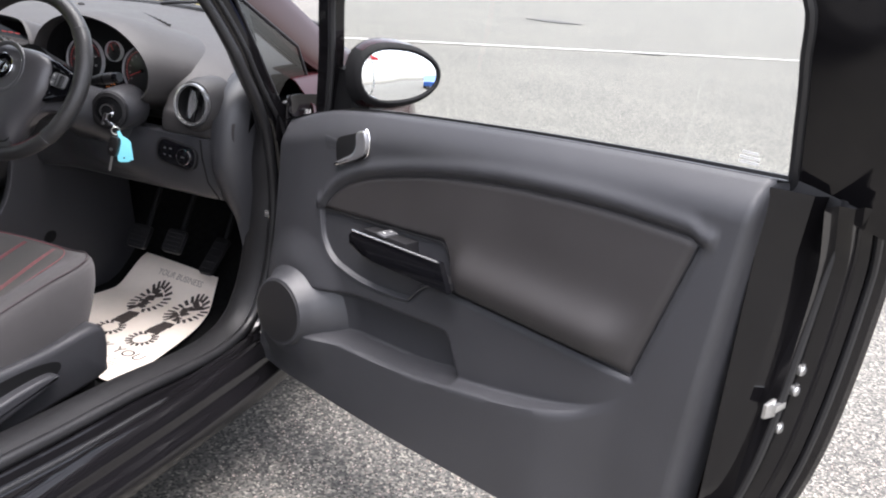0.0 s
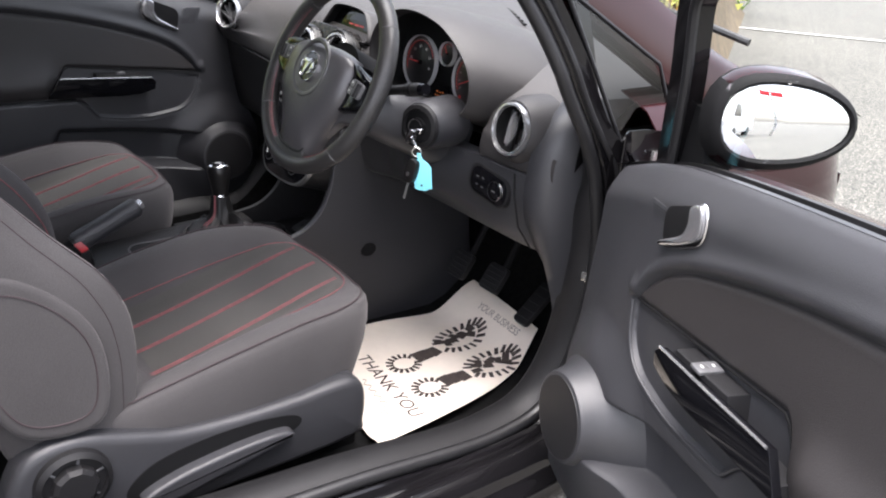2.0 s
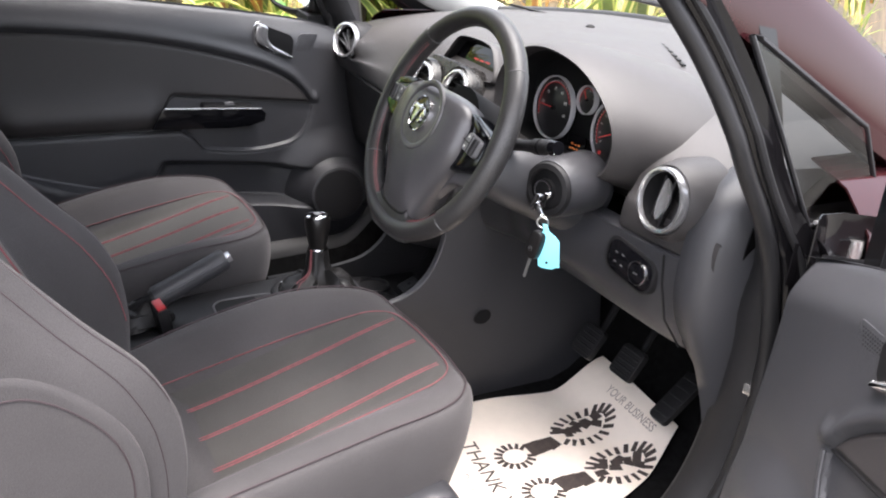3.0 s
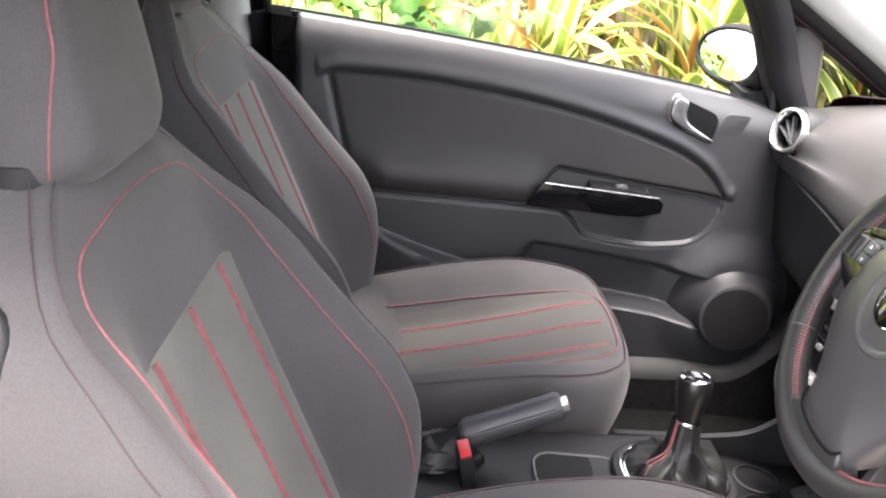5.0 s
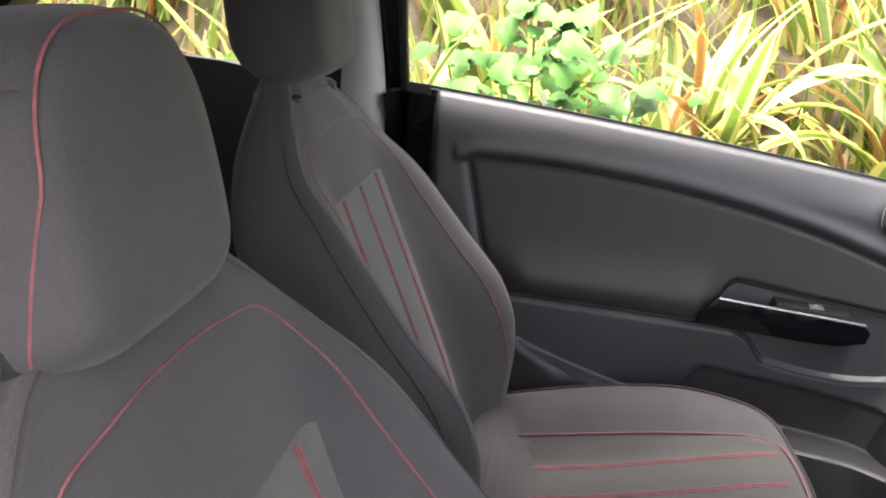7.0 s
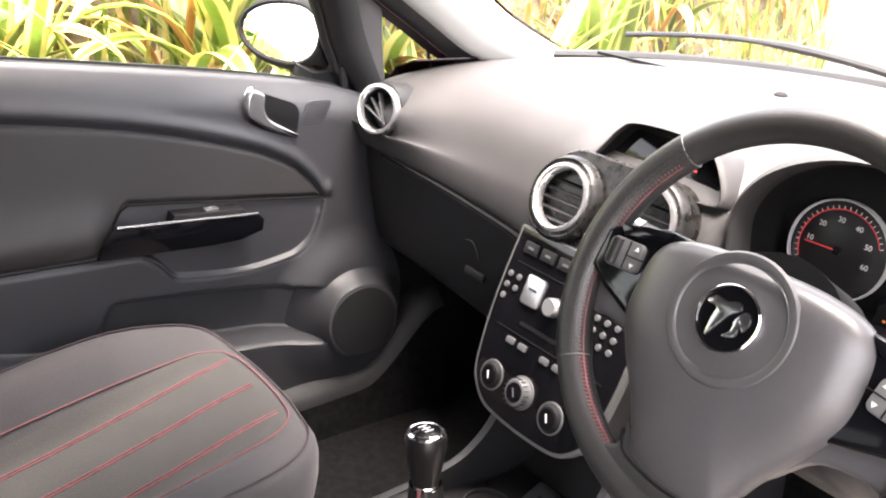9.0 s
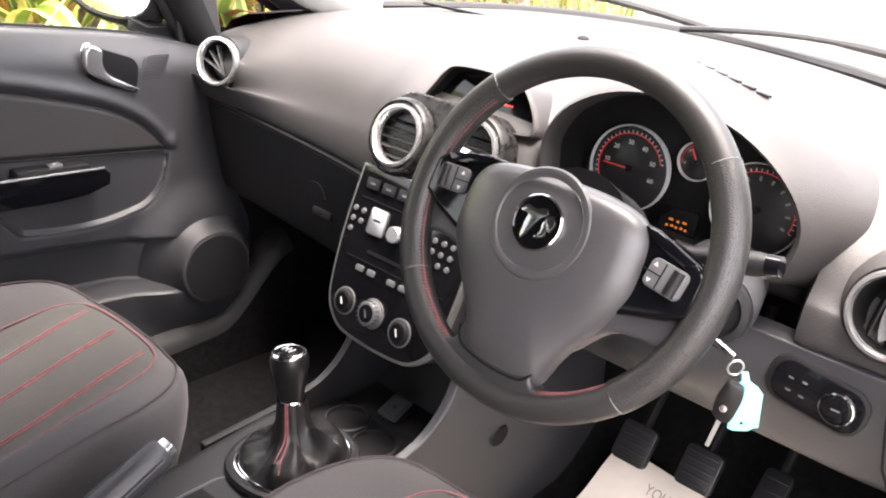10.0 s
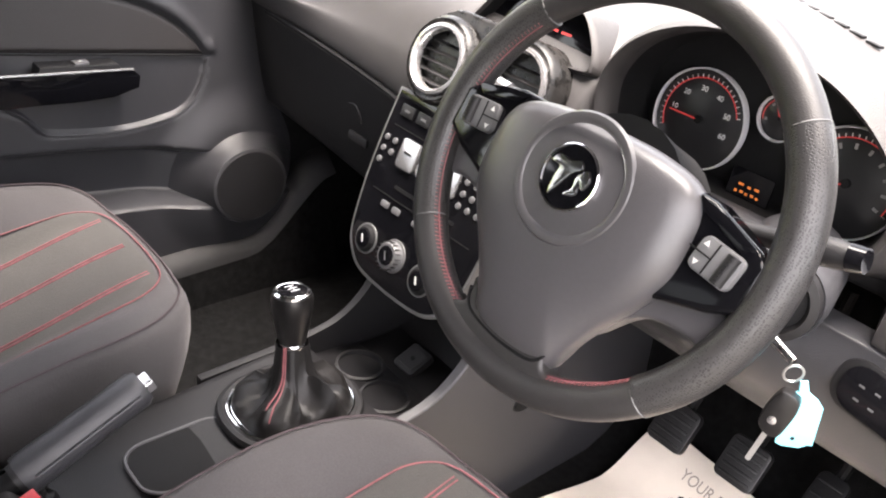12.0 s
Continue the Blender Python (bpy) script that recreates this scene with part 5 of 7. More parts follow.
# ---- steering wheel: built in its own plane (x right, y up the wheel, z towards the driver) ----
def steering_wheel():
    tilt = 24.0
    m = Matrix.Translation((0.335, 0.0500, 0.9215)) @ Matrix.Rotation(radians(90 - tilt), 4, "X") @ Matrix.Rotation(radians(WHEEL_TURN), 4, "Z")
    root = thing("steering_wheel", "black leather three-spoke steering wheel with red stitching", "steering wheel", at=m @ Matrix.Scale(1.035, 4))
    R, r = 0.1735, 0.0155

    def ring(a0, a1, k, rad, mat, nm, lab=""):
        pts = []
        for a in np.linspace(a0, a1, k):
            t = radians(a)
            pts.append((R * math.cos(t), R * math.sin(t) * 1.0, 0.0))
        return part(nm, tube(pts, rad, 14, flat=1.08), mat, root, lab)
    ring(42.5, 138.5, 32, r, LEATHER, "rim_top", "smooth black leather rim")
    ring(138.5, 217, 28, r + 0.0006, PERF, "rim_grip", "perforated leather grip")
    ring(-40.5, 42.5, 28, r + 0.0006, PERF, "rim_grip")
    ring(217, 319.5, 34, r, LEATHER, "rim_base", "smooth black leather rim")
    for a in (42.5, 138.5, 217, -40.5):
        t = radians(a)
        c = Vector((R * math.cos(t), R * math.sin(t), 0))
        d = Vector((math.cos(t), math.sin(t), 0))
        part("rim_seam", tube([c + (d * math.cos(b) + Vector((0, 0, 1)) * math.sin(b)) * (r + 0.0004) for b in np.linspace(0, 2 * math.pi, 18)[:-1]], 0.0010, 5, True), SEAM, root)
    for a0, a1 in ((142, 248), (-38, 38), (289, 318)):
        pts = [((R - r * 0.93) * math.cos(radians(a)), (R - r * 0.93) * math.sin(radians(a)), 0.0055) for a in np.linspace(a0, a1, 40)]
        seam = part("inner_stitch", tube(pts, 0.0009, 5), STITCH, root, "red thread along the inner rim")
        marks = []
        for a in np.arange(a0 + 0.5, a1, 1.35):
            c, s = math.cos(radians(a + 0.5)), math.sin(radians(a + 0.5))
            c2, s2 = math.cos(radians(a)), math.sin(radians(a))
            marks.append(tube([((R - r * 0.99) * c, (R - r * 0.99) * s, 0.0022), ((R - r * 0.80) * c2, (R - r * 0.80) * s2, 0.0100)], 0.0007, 4))
        part("cross_stitch", joined(*marks), STITCH, seam)
    # airbag boss
    half = [(0.0, 0.052), (0.050, 0.051), (0.086, 0.043), (0.103, 0.024), (0.107, -0.010), (0.104, -0.036), (0.089, -0.066), (0.073, -0.090), (0.060, -0.112), (0.051, -0.132), (0.044, -0.148), (0.025, -0.1565), (0.0, -0.1585)]
    out = smooth_line([(-x, y) for x, y in half] + half[-2:0:-1], 5, True)
    tc, ts = math.cos(radians(3)), math.sin(radians(3))
    rings = []
    for f, z in ((0.74, -0.045), (0.92, -0.018), (0.985, -0.002), (1.0, 0.009), (0.968, 0.018), (0.90, 0.026), (0.78, 0.031), (0.62, 0.034), (0.4, 0.035), (0.05, 0.0355)):
        rings.append([(x * f * tc - y * f * ts, x * f * ts + y * f * tc, z - 0.012 * max(-y * f - 0.045, 0) / 0.1) for x, y in out])
    boss = part("airbag_cover", rows_mesh(rings, closed=True, cap=True), TRIM, root, "grained grey airbag cover", smooth=60)
    part("cover_ring", lathe([(0.056, 0.0335), (0.054, 0.0365), (0.050, 0.0372), (0.047, 0.0358), (0.0455, 0.0330)], Matrix.Translation((0.0, 0.002, -0.0005)), 44, cap=False), TRIM, boss, "shallow round moulding")
    part("badge_ring", lathe([(0.0282, 0.0330), (0.0280, 0.0394), (0.0270, 0.0402), (0.0260, 0.0398), (0.0255, 0.0378)], Matrix.Translation((0.0, 0.002, 0.0)), 40, cap=False), CHROME, boss, "chrome badge ring")
    part("badge_field", lathe([(0.0260, 0.0335), (0.0258, 0.0378), (0.001, 0.0384)], Matrix.Translation((0.0, 0.002, 0.0)), 32), PIANO, boss)
    part("badge_relief", joined(prism(smooth_line([(-0.010, -0.020), (-0.004, -0.008), (0.002, 0.004), (0.008, 0.010), (0.004, 0.016), (-0.006, 0.012), (-0.016, 0.013), (-0.021, 0.005), (-0.012, 0.004), (-0.012, -0.006)], 4, True), 0.038, 0.0405, Matrix.Translation((0.0, 0.002, 0.0)), 0.001),
                                prism(smooth_line([(0.003, -0.014), (0.008, -0.006), (0.007, 0.002), (0.013, 0.012), (0.019, 0.006), (0.017, -0.004), (0.012, 0.0), (0.013, -0.010)], 4, True), 0.038, 0.0402, Matrix.Translation((0.0, 0.002, 0.0)), 0.001)), DARK_METAL, boss, "abstract dark metal badge shapes")
    for k in range(2):
        part("legend_bar", block(0.016 - 0.006 * k, 0.0022, 0.0006, pose(-0.003, -0.128 - 0.006 * k, 0.0165 - 0.0019 * k, 14, 0, 0), 0), BUTTON, boss)
    # side spokes with control pods
    for s in (-1, 1):
        arm = [(s * 0.070, 0.044), (s * 0.104, 0.043), (s * 0.152, 0.028), (s * 0.164, 0.020), (s * 0.164, -0.018), (s * 0.140, -0.031), (s * 0.098, -0.045), (s * 0.074, -0.040)]
        part("spoke", prism(arm if s > 0 else arm[::-1], -0.018, 0.012, None, 0.006, 3), PIANO, root, "gloss black spoke", smooth=45)
        pm = pose(s * 0.131, 0.005, 0.010, 0, 0, s * -5)
        pod = part("control_pod", prism(rounded(0.038, 0.028, 0.006), 0.0, 0.008, pm, 0.003), PAD if s > 0 else BUTTON, root, "grey spoke control pad")
        part("pod_roller", tube([pm @ Vector((s * 0.010, -0.012, 0.008)), pm @ Vector((s * 0.010, 0.012, 0.008))], 0.0055, 12), LOWER, pod)
        part("pod_split", block(0.0012, 0.026, 0.0008, pm @ pose(-s * 0.004, 0, 0.0078), 0), WELL, pod)
        part("pod_split", block(0.020, 0.0012, 0.0008, pm @ pose(-s * 0.014, 0, 0.0078), 0), WELL, pod)
        for k in (-1, 1):
            part("pod_legend", prism([(-0.0024, -0.0018 * k), (0.0024, -0.0018 * k), (0.0, 0.0024 * k)][::k], 0.0, 0.0006, pm @ pose(-s * 0.013, k * 0.008, 0.0080)), LEGEND, pod)
        for k in np.linspace(-0.009, 0.009, 7):
            part("roller_rib", block(0.0012, 0.0010, 0.0016, pm @ pose(s * 0.010, k, 0.0136), 0), WELL, pod)
        part("upper_trim", prism([(s * 0.092, 0.042), (s * 0.122, 0.037), (s * 0.150, 0.028), (s * 0.142, 0.020), (s * 0.10, 0.032)][::s], 0.012, 0.0145, None, 0.001), PIANO, root)
    for s in (-1, 1):
        cov = smooth_line([(s * 0.050, -0.020), (s * 0.110, -0.030), (s * 0.158, -0.026), (s * 0.156, -0.058), (s * 0.128, -0.056), (s * 0.092, -0.066), (s * 0.064, -0.100), (s * 0.050, -0.090)], 4, True)
        part("spoke_cover", prism(cov if s < 0 else cov[::-1], -0.022, -0.004, None, 0.005, 3), TRIM, root, "grey cover under the spoke", smooth=50)
    side_line = [(0.052, -0.120), (0.049, -0.136), (0.052, -0.1445), (0.060, -0.1480), (0.074, -0.1475), (0.078, -0.158), (0.050, -0.171), (0.0, -0.1775)]
    lower = smooth_line(side_line, 4)[:-1] + [(-x, y) for x, y in smooth_line(side_line, 4)[::-1]]
    part("lower_spoke", prism(lower[::-1], -0.016, 0.0105, None, 0.005, 3), LEATHER, root, "leather lower spoke", smooth=50)
    crease = smooth_line([(-0.050, -0.128), (-0.046, -0.139), (-0.034, -0.147), (0.0, -0.1505), (0.034, -0.147), (0.046, -0.139), (0.050, -0.128)], 4)
    part("cover_crease", tube([(x, y, 0.0102) for x, y in crease], 0.0016, 6), WELL, root)
    part("column_boss", lathe([(0.062, -0.10), (0.066, -0.05), (0.070, -0.022)], None, 24), WELL, root)
    return root


WHEEL_TURN = -4.0
steering_wheel()


def column_and_stalks():
    root = thing("steering_column", "dark plastic column shroud with indicator and wiper stalks", "steering column")
    ax = Vector((0, math.cos(radians(21.5)), -math.sin(radians(21.5))))
    rows = []
    for d, w, h in ((0.055, 0.052, 0.036), (0.075, 0.066, 0.048), (0.13, 0.072, 0.054), (0.21, 0.080, 0.060), (0.30, 0.084, 0.064)):
        c = Vector((0.365, 0.034, 0.912)) + ax * d + Vector((0, 0, -0.030))
        ring = []
        for x, z in rounded(2 * w, 2 * h, 0.040, 5):
            ring.append(c + Vector((x, z * 0.37, z * 0.93)))
        rows.append(ring)
    part("shroud", rows_mesh(rows, closed=True, cap=True), DOOR_TRIM, root, "grained dark column shroud", smooth=50)
    # ignition pod to the outboard side
    im = frame_of((0.470, 0.170, 0.834), (0.30, -1.0, 0.05))
    part("ignition_pod", lathe([(0.052, -0.10), (0.050, -0.03), (0.0475, -0.010), (0.045, -0.002), (0.042, -0.004)], im, 32), DOOR_TRIM, root, "round ignition surround")
    part("ignition_ring", lathe([(0.044, -0.004), (0.042, 0.006), (0.034, 0.008), (0.031, 0.0)], im, 32, cap=False), LOWER, root)
    part("ignition_barrel", lathe([(0.032, -0.010), (0.031, 0.002), (0.018, 0.004), (0.016, 0.012), (0.001, 0.013)], im, 24), WELL, root)
    part("barrel_ring", lathe([(0.0175, 0.010), (0.017, 0.0145), (0.014, 0.0145)], im, 20, cap=False), CHROME, root)
    # stalks
    for s, nm, tip in ((1, "indicator_stalk", (0.536, 0.122, 0.924)), (-1, "wiper_stalk", (0.150, 0.118, 0.925))):
        a = Vector((0.36 + s * 0.055, 0.125, 0.895))
        b = Vector(tip)
        st = part(nm, tube([a, a.lerp(b, 0.35), a.lerp(b, 0.55), a.lerp(b, 0.62), a.lerp(b, 0.9), b], [0.010, 0.009, 0.010, 0.0125, 0.0125, 0.010], 14), LOWER, root, "black column stalk")
        part("stalk_cap", tube([a.lerp(b, 0.985), a.lerp(b, 1.09)], [0.012, 0.0105], 14), PIANO if s > 0 else SATIN, st)
        part("stalk_groove", tube([a.lerp(b, 0.74), a.lerp(b, 0.78)], 0.0130, 14), WELL, st)
    return root


column_and_stalks().location = (-0.010, 0.018, 0.004)


def key_and_tag():
    root = thing("car_key", "car key in the ignition with a cyan plastic tag hanging", "car key")
    im = frame_of((0.470, 0.170, 0.834), (0.30, -1.0, 0.05))
    part("key_bow", prism(rounded(0.030, 0.010, 0.004), 0.0, 0.030, im @ pose(0, 0, 0.014, 0, 0, 70), 0.002), CHROME, root, "bright key bow")
    ring_c = Vector((0.524, 0.118, 0.818))
    part("key_stem", tube([im @ Vector((0, 0, 0.020)), im @ Vector((0.004, -0.004, 0.042)), ring_c + Vector((-0.004, 0, 0.010))], [0.0062, 0.0058, 0.0040], 10, flat=0.6), CHROME, root, "bright key shank")
    n = Vector((0.72, -0.69, 0)).normalized()
    t = Vector((0.69, 0.72, 0)).normalized()
    part("split_ring", tube([ring_c + (t * math.cos(a) + Vector((0, 0, 1)) * math.sin(a)) * 0.0085 for a in np.linspace(0, 2 * math.pi, 24)[:-1]], 0.0012, 6, True), STEEL, root)
    tm = frame_of((0.5425, 0.121, 0.782), n) @ Matrix.Diagonal((0.80, 0.84, 1, 1))
    out = [(-0.010, 0.046), (-0.009, 0.034), (-0.021, 0.022), (-0.021, -0.034), (-0.014, -0.038), (0.006, -0.041), (0.014, -0.037), (0.020, -0.038), (0.021, 0.012), (0.014, 0.022), (0.002, 0.032), (-0.002, 0.046)]
    tag = part("key_tag", prism(out, -0.0012, 0.0012, tm @ pose(0, 0, 0, 0, 0, 8), 0.0004), CYAN, root, "cyan plastic key tag")
    part("tag_card", prism(rounded(0.036, 0.050, 0.003, cy=-0.008), -0.0022, -0.0013, tm @ pose(0, 0, 0, 0, 0, 8)), CARD, tag, "white paper card")
    part("tag_hole", lathe([(0.0025, -0.0024), (0.0025, 0.0015)], tm @ pose(0.0, -0.028, 0, 0, 0, 8), 10), WELL, tag)
    fm = frame_of((0.530, 0.104, 0.786), (0.30, -1.0, 0.10)) @ Matrix.Diagonal((0.78, 0.82, 1, 1))
    fob = part("key_fob", prism(smooth_line([(-0.008, 0.026), (0.008, 0.026), (0.0145, 0.016), (0.0150, -0.004), (0.012, -0.024), (0.0, -0.028), (-0.012, -0.022), (-0.0155, -0.004), (-0.0130, 0.016)][::-1], 4, True), -0.006, 0.006, fm @ pose(0, 0, 0, 0, 0, -10), 0.003), KNOB, root, "black remote fob")
    part("fob_button", lathe([(0.0048, 0.006), (0.0050, 0.0072), (0.001, 0.0075)], fm @ pose(-0.004, -0.008, 0, 0, 0, 0), 16), DARK_METAL, fob)
    part("key_blade", prism(rounded(0.006, 0.050, 0.002, cy=-0.045), -0.001, 0.001, fm @ pose(0.0, 0, 0, 0, 0, -10)), STEEL, root, "bare steel key blade")
    return root


key_and_tag().location = (-0.006, 0.024, -0.010)

# ---- dashboard ----
seam_y = hermite([-0.72, -0.60, -0.36, -0.18, -0.10, 0.14, 0.20, 0.40, 0.60, 0.72], [0.278, 0.270, 0.248, 0.222, 0.206, 0.212, 0.240, 0.262, 0.270, 0.278])
screen_y = hermite([-0.72, -0.55, -0.30, 0.0, 0.30, 0.55, 0.72], [0.760, 0.845, 0.915, 0.945, 0.915, 0.845, 0.760])


def pad_profile(x):
    """The section of the upper pad at x, from the seam up and forward to the screen."""
    y0, zt = seam_y(x), 1.012 - 0.070 * (abs(x) / 0.72) ** 2.2
    z0 = 0.812 if x < 0.1 else 0.792
    cut = 0.11 * step01(x, 0.150, 0.185) * (1 - step01(x, 0.495, 0.53))
    ctrl = [(y0 + 0.035 + cut, z0 - 0.012), (y0 + 0.006 + cut, z0 - 0.006), (y0 - 0.002 + cut, z0 + 0.006), (y0 + 0.002 + cut, z0 + 0.040), (y0 + 0.014 + cut * 0.9, zt - 0.125), (y0 + 0.048 + cut * 0.6, zt - 0.072),
            (y0 + 0.115 + cut * 0.3, zt - 0.032), (y0 + 0.215, zt - 0.010), (y0 + 0.33, zt), (0.5 * (y0 + 0.33) + 0.5 * screen_y(x), zt + 0.001), (screen_y(x), zt - 0.012), (screen_y(x) + 0.06, zt - 0.06)]
    side = math.exp(-((max(x + 0.60, 0.0) / 0.12) ** 2)) if x < -0.1 else 0.0
    return [(y - 0.056 * side * math.exp(-(((z - 0.900) / 0.060) ** 2)), z) for y, z in smooth_line(ctrl, 5)]


def round_vent(root, c, n, r, slats, twist, lab):
    vm = frame_of(c, n)
    wall = 0.0045 if len(slats) == 3 else 0.0062
    ring = part("air_vent", lathe([(r + 0.0025, -0.008), (r + 0.0025, 0.004), (r + 0.001, 0.0085), (r - 0.0030, 0.0095), (r - wall, 0.006), (r - wall - 0.001, -0.004)], vm, 40, cap=False), SATIN, root, lab)
    part("vent_throat", lathe([(r - 0.006, 0.002), (r - 0.008, -0.02), (r - 0.016, -0.034), (0.001, -0.036)], vm, 32, cap=False), WELL, ring)
    for h in slats:
        w = math.sqrt(max((r - 0.0075) ** 2 - h * h, 1e-5))
        part("vent_slat", block(2 * w, 0.0025, 0.016, vm @ pose(0, 0, 0, 0, 0, twist) @ pose(0, h, -0.018, 24, 0, 0), 0.0008), LOWER, ring)
    return ring, vm


def dashboard():
    root = thing("dashboard", "charcoal grained dashboard with round silver air vents", "dashboard")
    xs = list(np.linspace(-0.725, 0.725, 118))
    part("upper_pad", rows_mesh([[(x, y, z) for y, z in pad_profile(x)] for x in xs]), DASH, root, "grained charcoal upper dash pad", smooth=60)
    # glovebox side
    rows = []
    for x in np.linspace(-0.725, -0.085, 40):
        y0 = seam_y(x) + 0.004
        rows.append([(x, y, z) for y, z in smooth_line([(y0 + 0.03, 0.812), (y0 + 0.004, 0.806), (y0 + 0.003, 0.795), (y0 + 0.010, 0.74), (y0 + 0.020, 0.68), (y0 + 0.030, 0.63), (y0 + 0.045, 0.60), (y0 + 0.10, 0.585), (y0 + 0.22, 0.58)], 4)])
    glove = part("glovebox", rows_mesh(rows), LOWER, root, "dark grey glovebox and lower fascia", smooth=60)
    latch = smooth_line([(-0.315, 0.734), (-0.295, 0.738), (-0.278, 0.728), (-0.272, 0.716)], 5)
    part("glovebox_latch", tube([(x, seam_y(x) + 0.012, z) for x, z in latch], 0.0016, 6), LOWER, glove, "moulded latch edge")
    part("glovebox_latch", block(0.050, 0.008, 0.016, pose(-0.285, seam_y(-0.285) + 0.016, 0.676, -8, 0, 0), 0.004), LOWER, glove, "moulded latch")
    part("pad_gap", tube([(x, seam_y(x) + 0.000, 0.8035) for x in np.linspace(-0.60, -0.125, 30)], 0.0042, 6), WELL, glove)
    part("fascia_lip", tube([(x, seam_y(x) + 0.003, 0.7965) for x in np.linspace(-0.60, -0.125, 30)], 0.0022, 6), DASH, glove)
    part("airbag_mark", prism(rounded(0.024, 0.009, 0.002), 0, 0.0012, frame_of((-0.505, seam_y(-0.505) - 0.001, 0.834), (0, -1, 0.1))), WELL, root, "small embossed plate")
    # driver's lower fascia
    rows = []
    for x in np.linspace(0.105, 0.676, 40):
        y0 = 0.268 + 0.010 * step01(x, 0.60, 0.73) - 0.03 * (1 - step01(x, 0.11, 0.22))
        zb = 0.632 - 0.004 * x
        arch = 0.035 * math.exp(-(((x - 0.36) / 0.10) ** 2))
        rows.append([(x, y, z) for y, z in smooth_line([(y0 + 0.03, 0.790), (y0 + 0.003, 0.786), (y0, 0.778), (y0 + 0.002 - arch, 0.74), (y0 + 0.010 - arch, 0.69), (y0 + 0.022, 0.65), (y0 + 0.040, zb), (y0 + 0.07, zb - 0.004), (y0 + 0.16, zb + 0.01)], 4)])
    low = part("lower_fascia", rows_mesh(rows), DOOR_TRIM, root, "grained grey driver's knee panel", smooth=60)
    part("fascia_edge", tube([(0.640, 0.262, 0.784), (0.645, 0.263, 0.74), (0.655, 0.272, 0.68), (0.668, 0.300, 0.634)], 0.0018, 6), WELL, low)
    # end panel towards the sill, up to the screen pillar
    lean = hermite([0.30, 0.78, 0.82, 0.86, 0.90, 0.935], [0.0, 0.0, 0.004, 0.016, 0.046, 0.100])
    rows = []
    for z in np.linspace(0.30, 0.935, 34):
        f, g = step01(z, 0.45, 0.75), lean(z)
        rows.append([(0.640 + 0.03 * (1 - f), 0.50 - 0.20 * f + g, z), (0.672 + 0.02 * (1 - f), 0.40 - 0.140 * f + g, z), (0.706, 0.352 - 0.086 * f + g, z), (0.728, 0.362 - 0.082 * f + g, z), (0.742, 0.42 - 0.06 * f + g, z)])
    part("end_panel", rows_mesh(rows), DOOR_TRIM, root, "grey kick panel beside the fascia", smooth=70)
    # light switch panel
    lm = frame_of((0.568, 0.266, 0.738), (0.0, -1, 0.06))
    sw = part("light_switch", prism(rounded(0.118, 0.062, 0.024), -0.02, 0.003, lm @ pose(0, 0, 0, 0, 0, -8), 0.003), LOWER, root, "headlamp switch panel")
    part("switch_face", prism(rounded(0.106, 0.053, 0.021, cx=0.002), 0.003, 0.005, lm @ pose(0, 0, 0, 0, 0, -8), 0.001), PIANO, sw)
    km = lm @ pose(0.026, -0.004, 0.005)
    part("switch_ring", lathe([(0.0200, 0.0), (0.0198, 0.004), (0.0180, 0.0045), (0.0172, 0.001)], km, 30, cap=False), CHROME, sw, "chrome ring")
    part("switch_knob", lathe([(0.0172, 0.0), (0.0168, 0.005), (0.014, 0.006), (0.001, 0.006)], km, 26), PIANO, sw)
    part("knob_legend", block(0.010, 0.002, 0.0006, km @ pose(0, 0, 0.006), 0), BUTTON, sw)
    for i, (a, b) in enumerate(((-0.030, 0.010), (-0.030, -0.006), (-0.014, 0.010), (-0.014, -0.008))):
        part("switch_legend", block(0.006, 0.0022, 0.0006, lm @ pose(a, b, 0.0052, 0, 0, -8), 0), BUTTON, sw)
    # round vents
    for s in (-1, 1):
        n = (0.32, -1.0, 0.24) if s < 0 else (-0.05, -1.0, 0.16)
        c = (-0.583, 0.250, 0.892) if s < 0 else (0.620, 0.262, 0.864)
        vm = frame_of(c, n)
        part("vent_pod", lathe([(0.072, -0.07), (0.066, -0.030), (0.058, -0.008), (0.053, 0.0), (0.049, -0.006)] if s > 0 else [(0.056, -0.05), (0.053, -0.018), (0.0505, -0.008), (0.0485, -0.002), (0.045, -0.006)], vm, 40, cap=False), DASH if s > 0 else LOWER, root)
        ring, vm = round_vent(root, vm @ Vector((0, 0, 0.002)), n, 0.0475 if s > 0 else 0.0435, (-0.022, 0.0, 0.022) if s > 0 else (), 84, "round silver side vent")
        if s < 0:
            for turn in (24, 44, 64):
                part("vent_slat", block(0.058, 0.0030, 0.012, vm @ pose(0.012, -0.022, 0, 0, 0, turn + 90) @ pose(0.026, 0, -0.016), 0.0008), BUTTON, ring)
        if s > 0:
            part("vent_flap", prism(smooth_line([(-0.008, -0.033), (0.010, 0.0), (-0.004, 0.034), (-0.014, 0.0)], 5, True), -0.004, 0.000, vm @ pose(0.002, 0, 0), 0.001), SATIN, ring)
    # instrument binnacle: rings from the deep throat over the lip and out into the pad
    lipline = smooth_line([(0.335, 0.846), (0.235, 0.848), (0.180, 0.864), (0.166, 0.910), (0.170, 0.950), (0.200, 0.992), (0.255, 1.022), (0.320, 1.032), (0.395, 1.022), (0.452, 0.996), (0.495, 0.955), (0.508, 0.912), (0.490, 0.866), (0.430, 0.848)], 5, True)
    c = (0.335, 0.935)

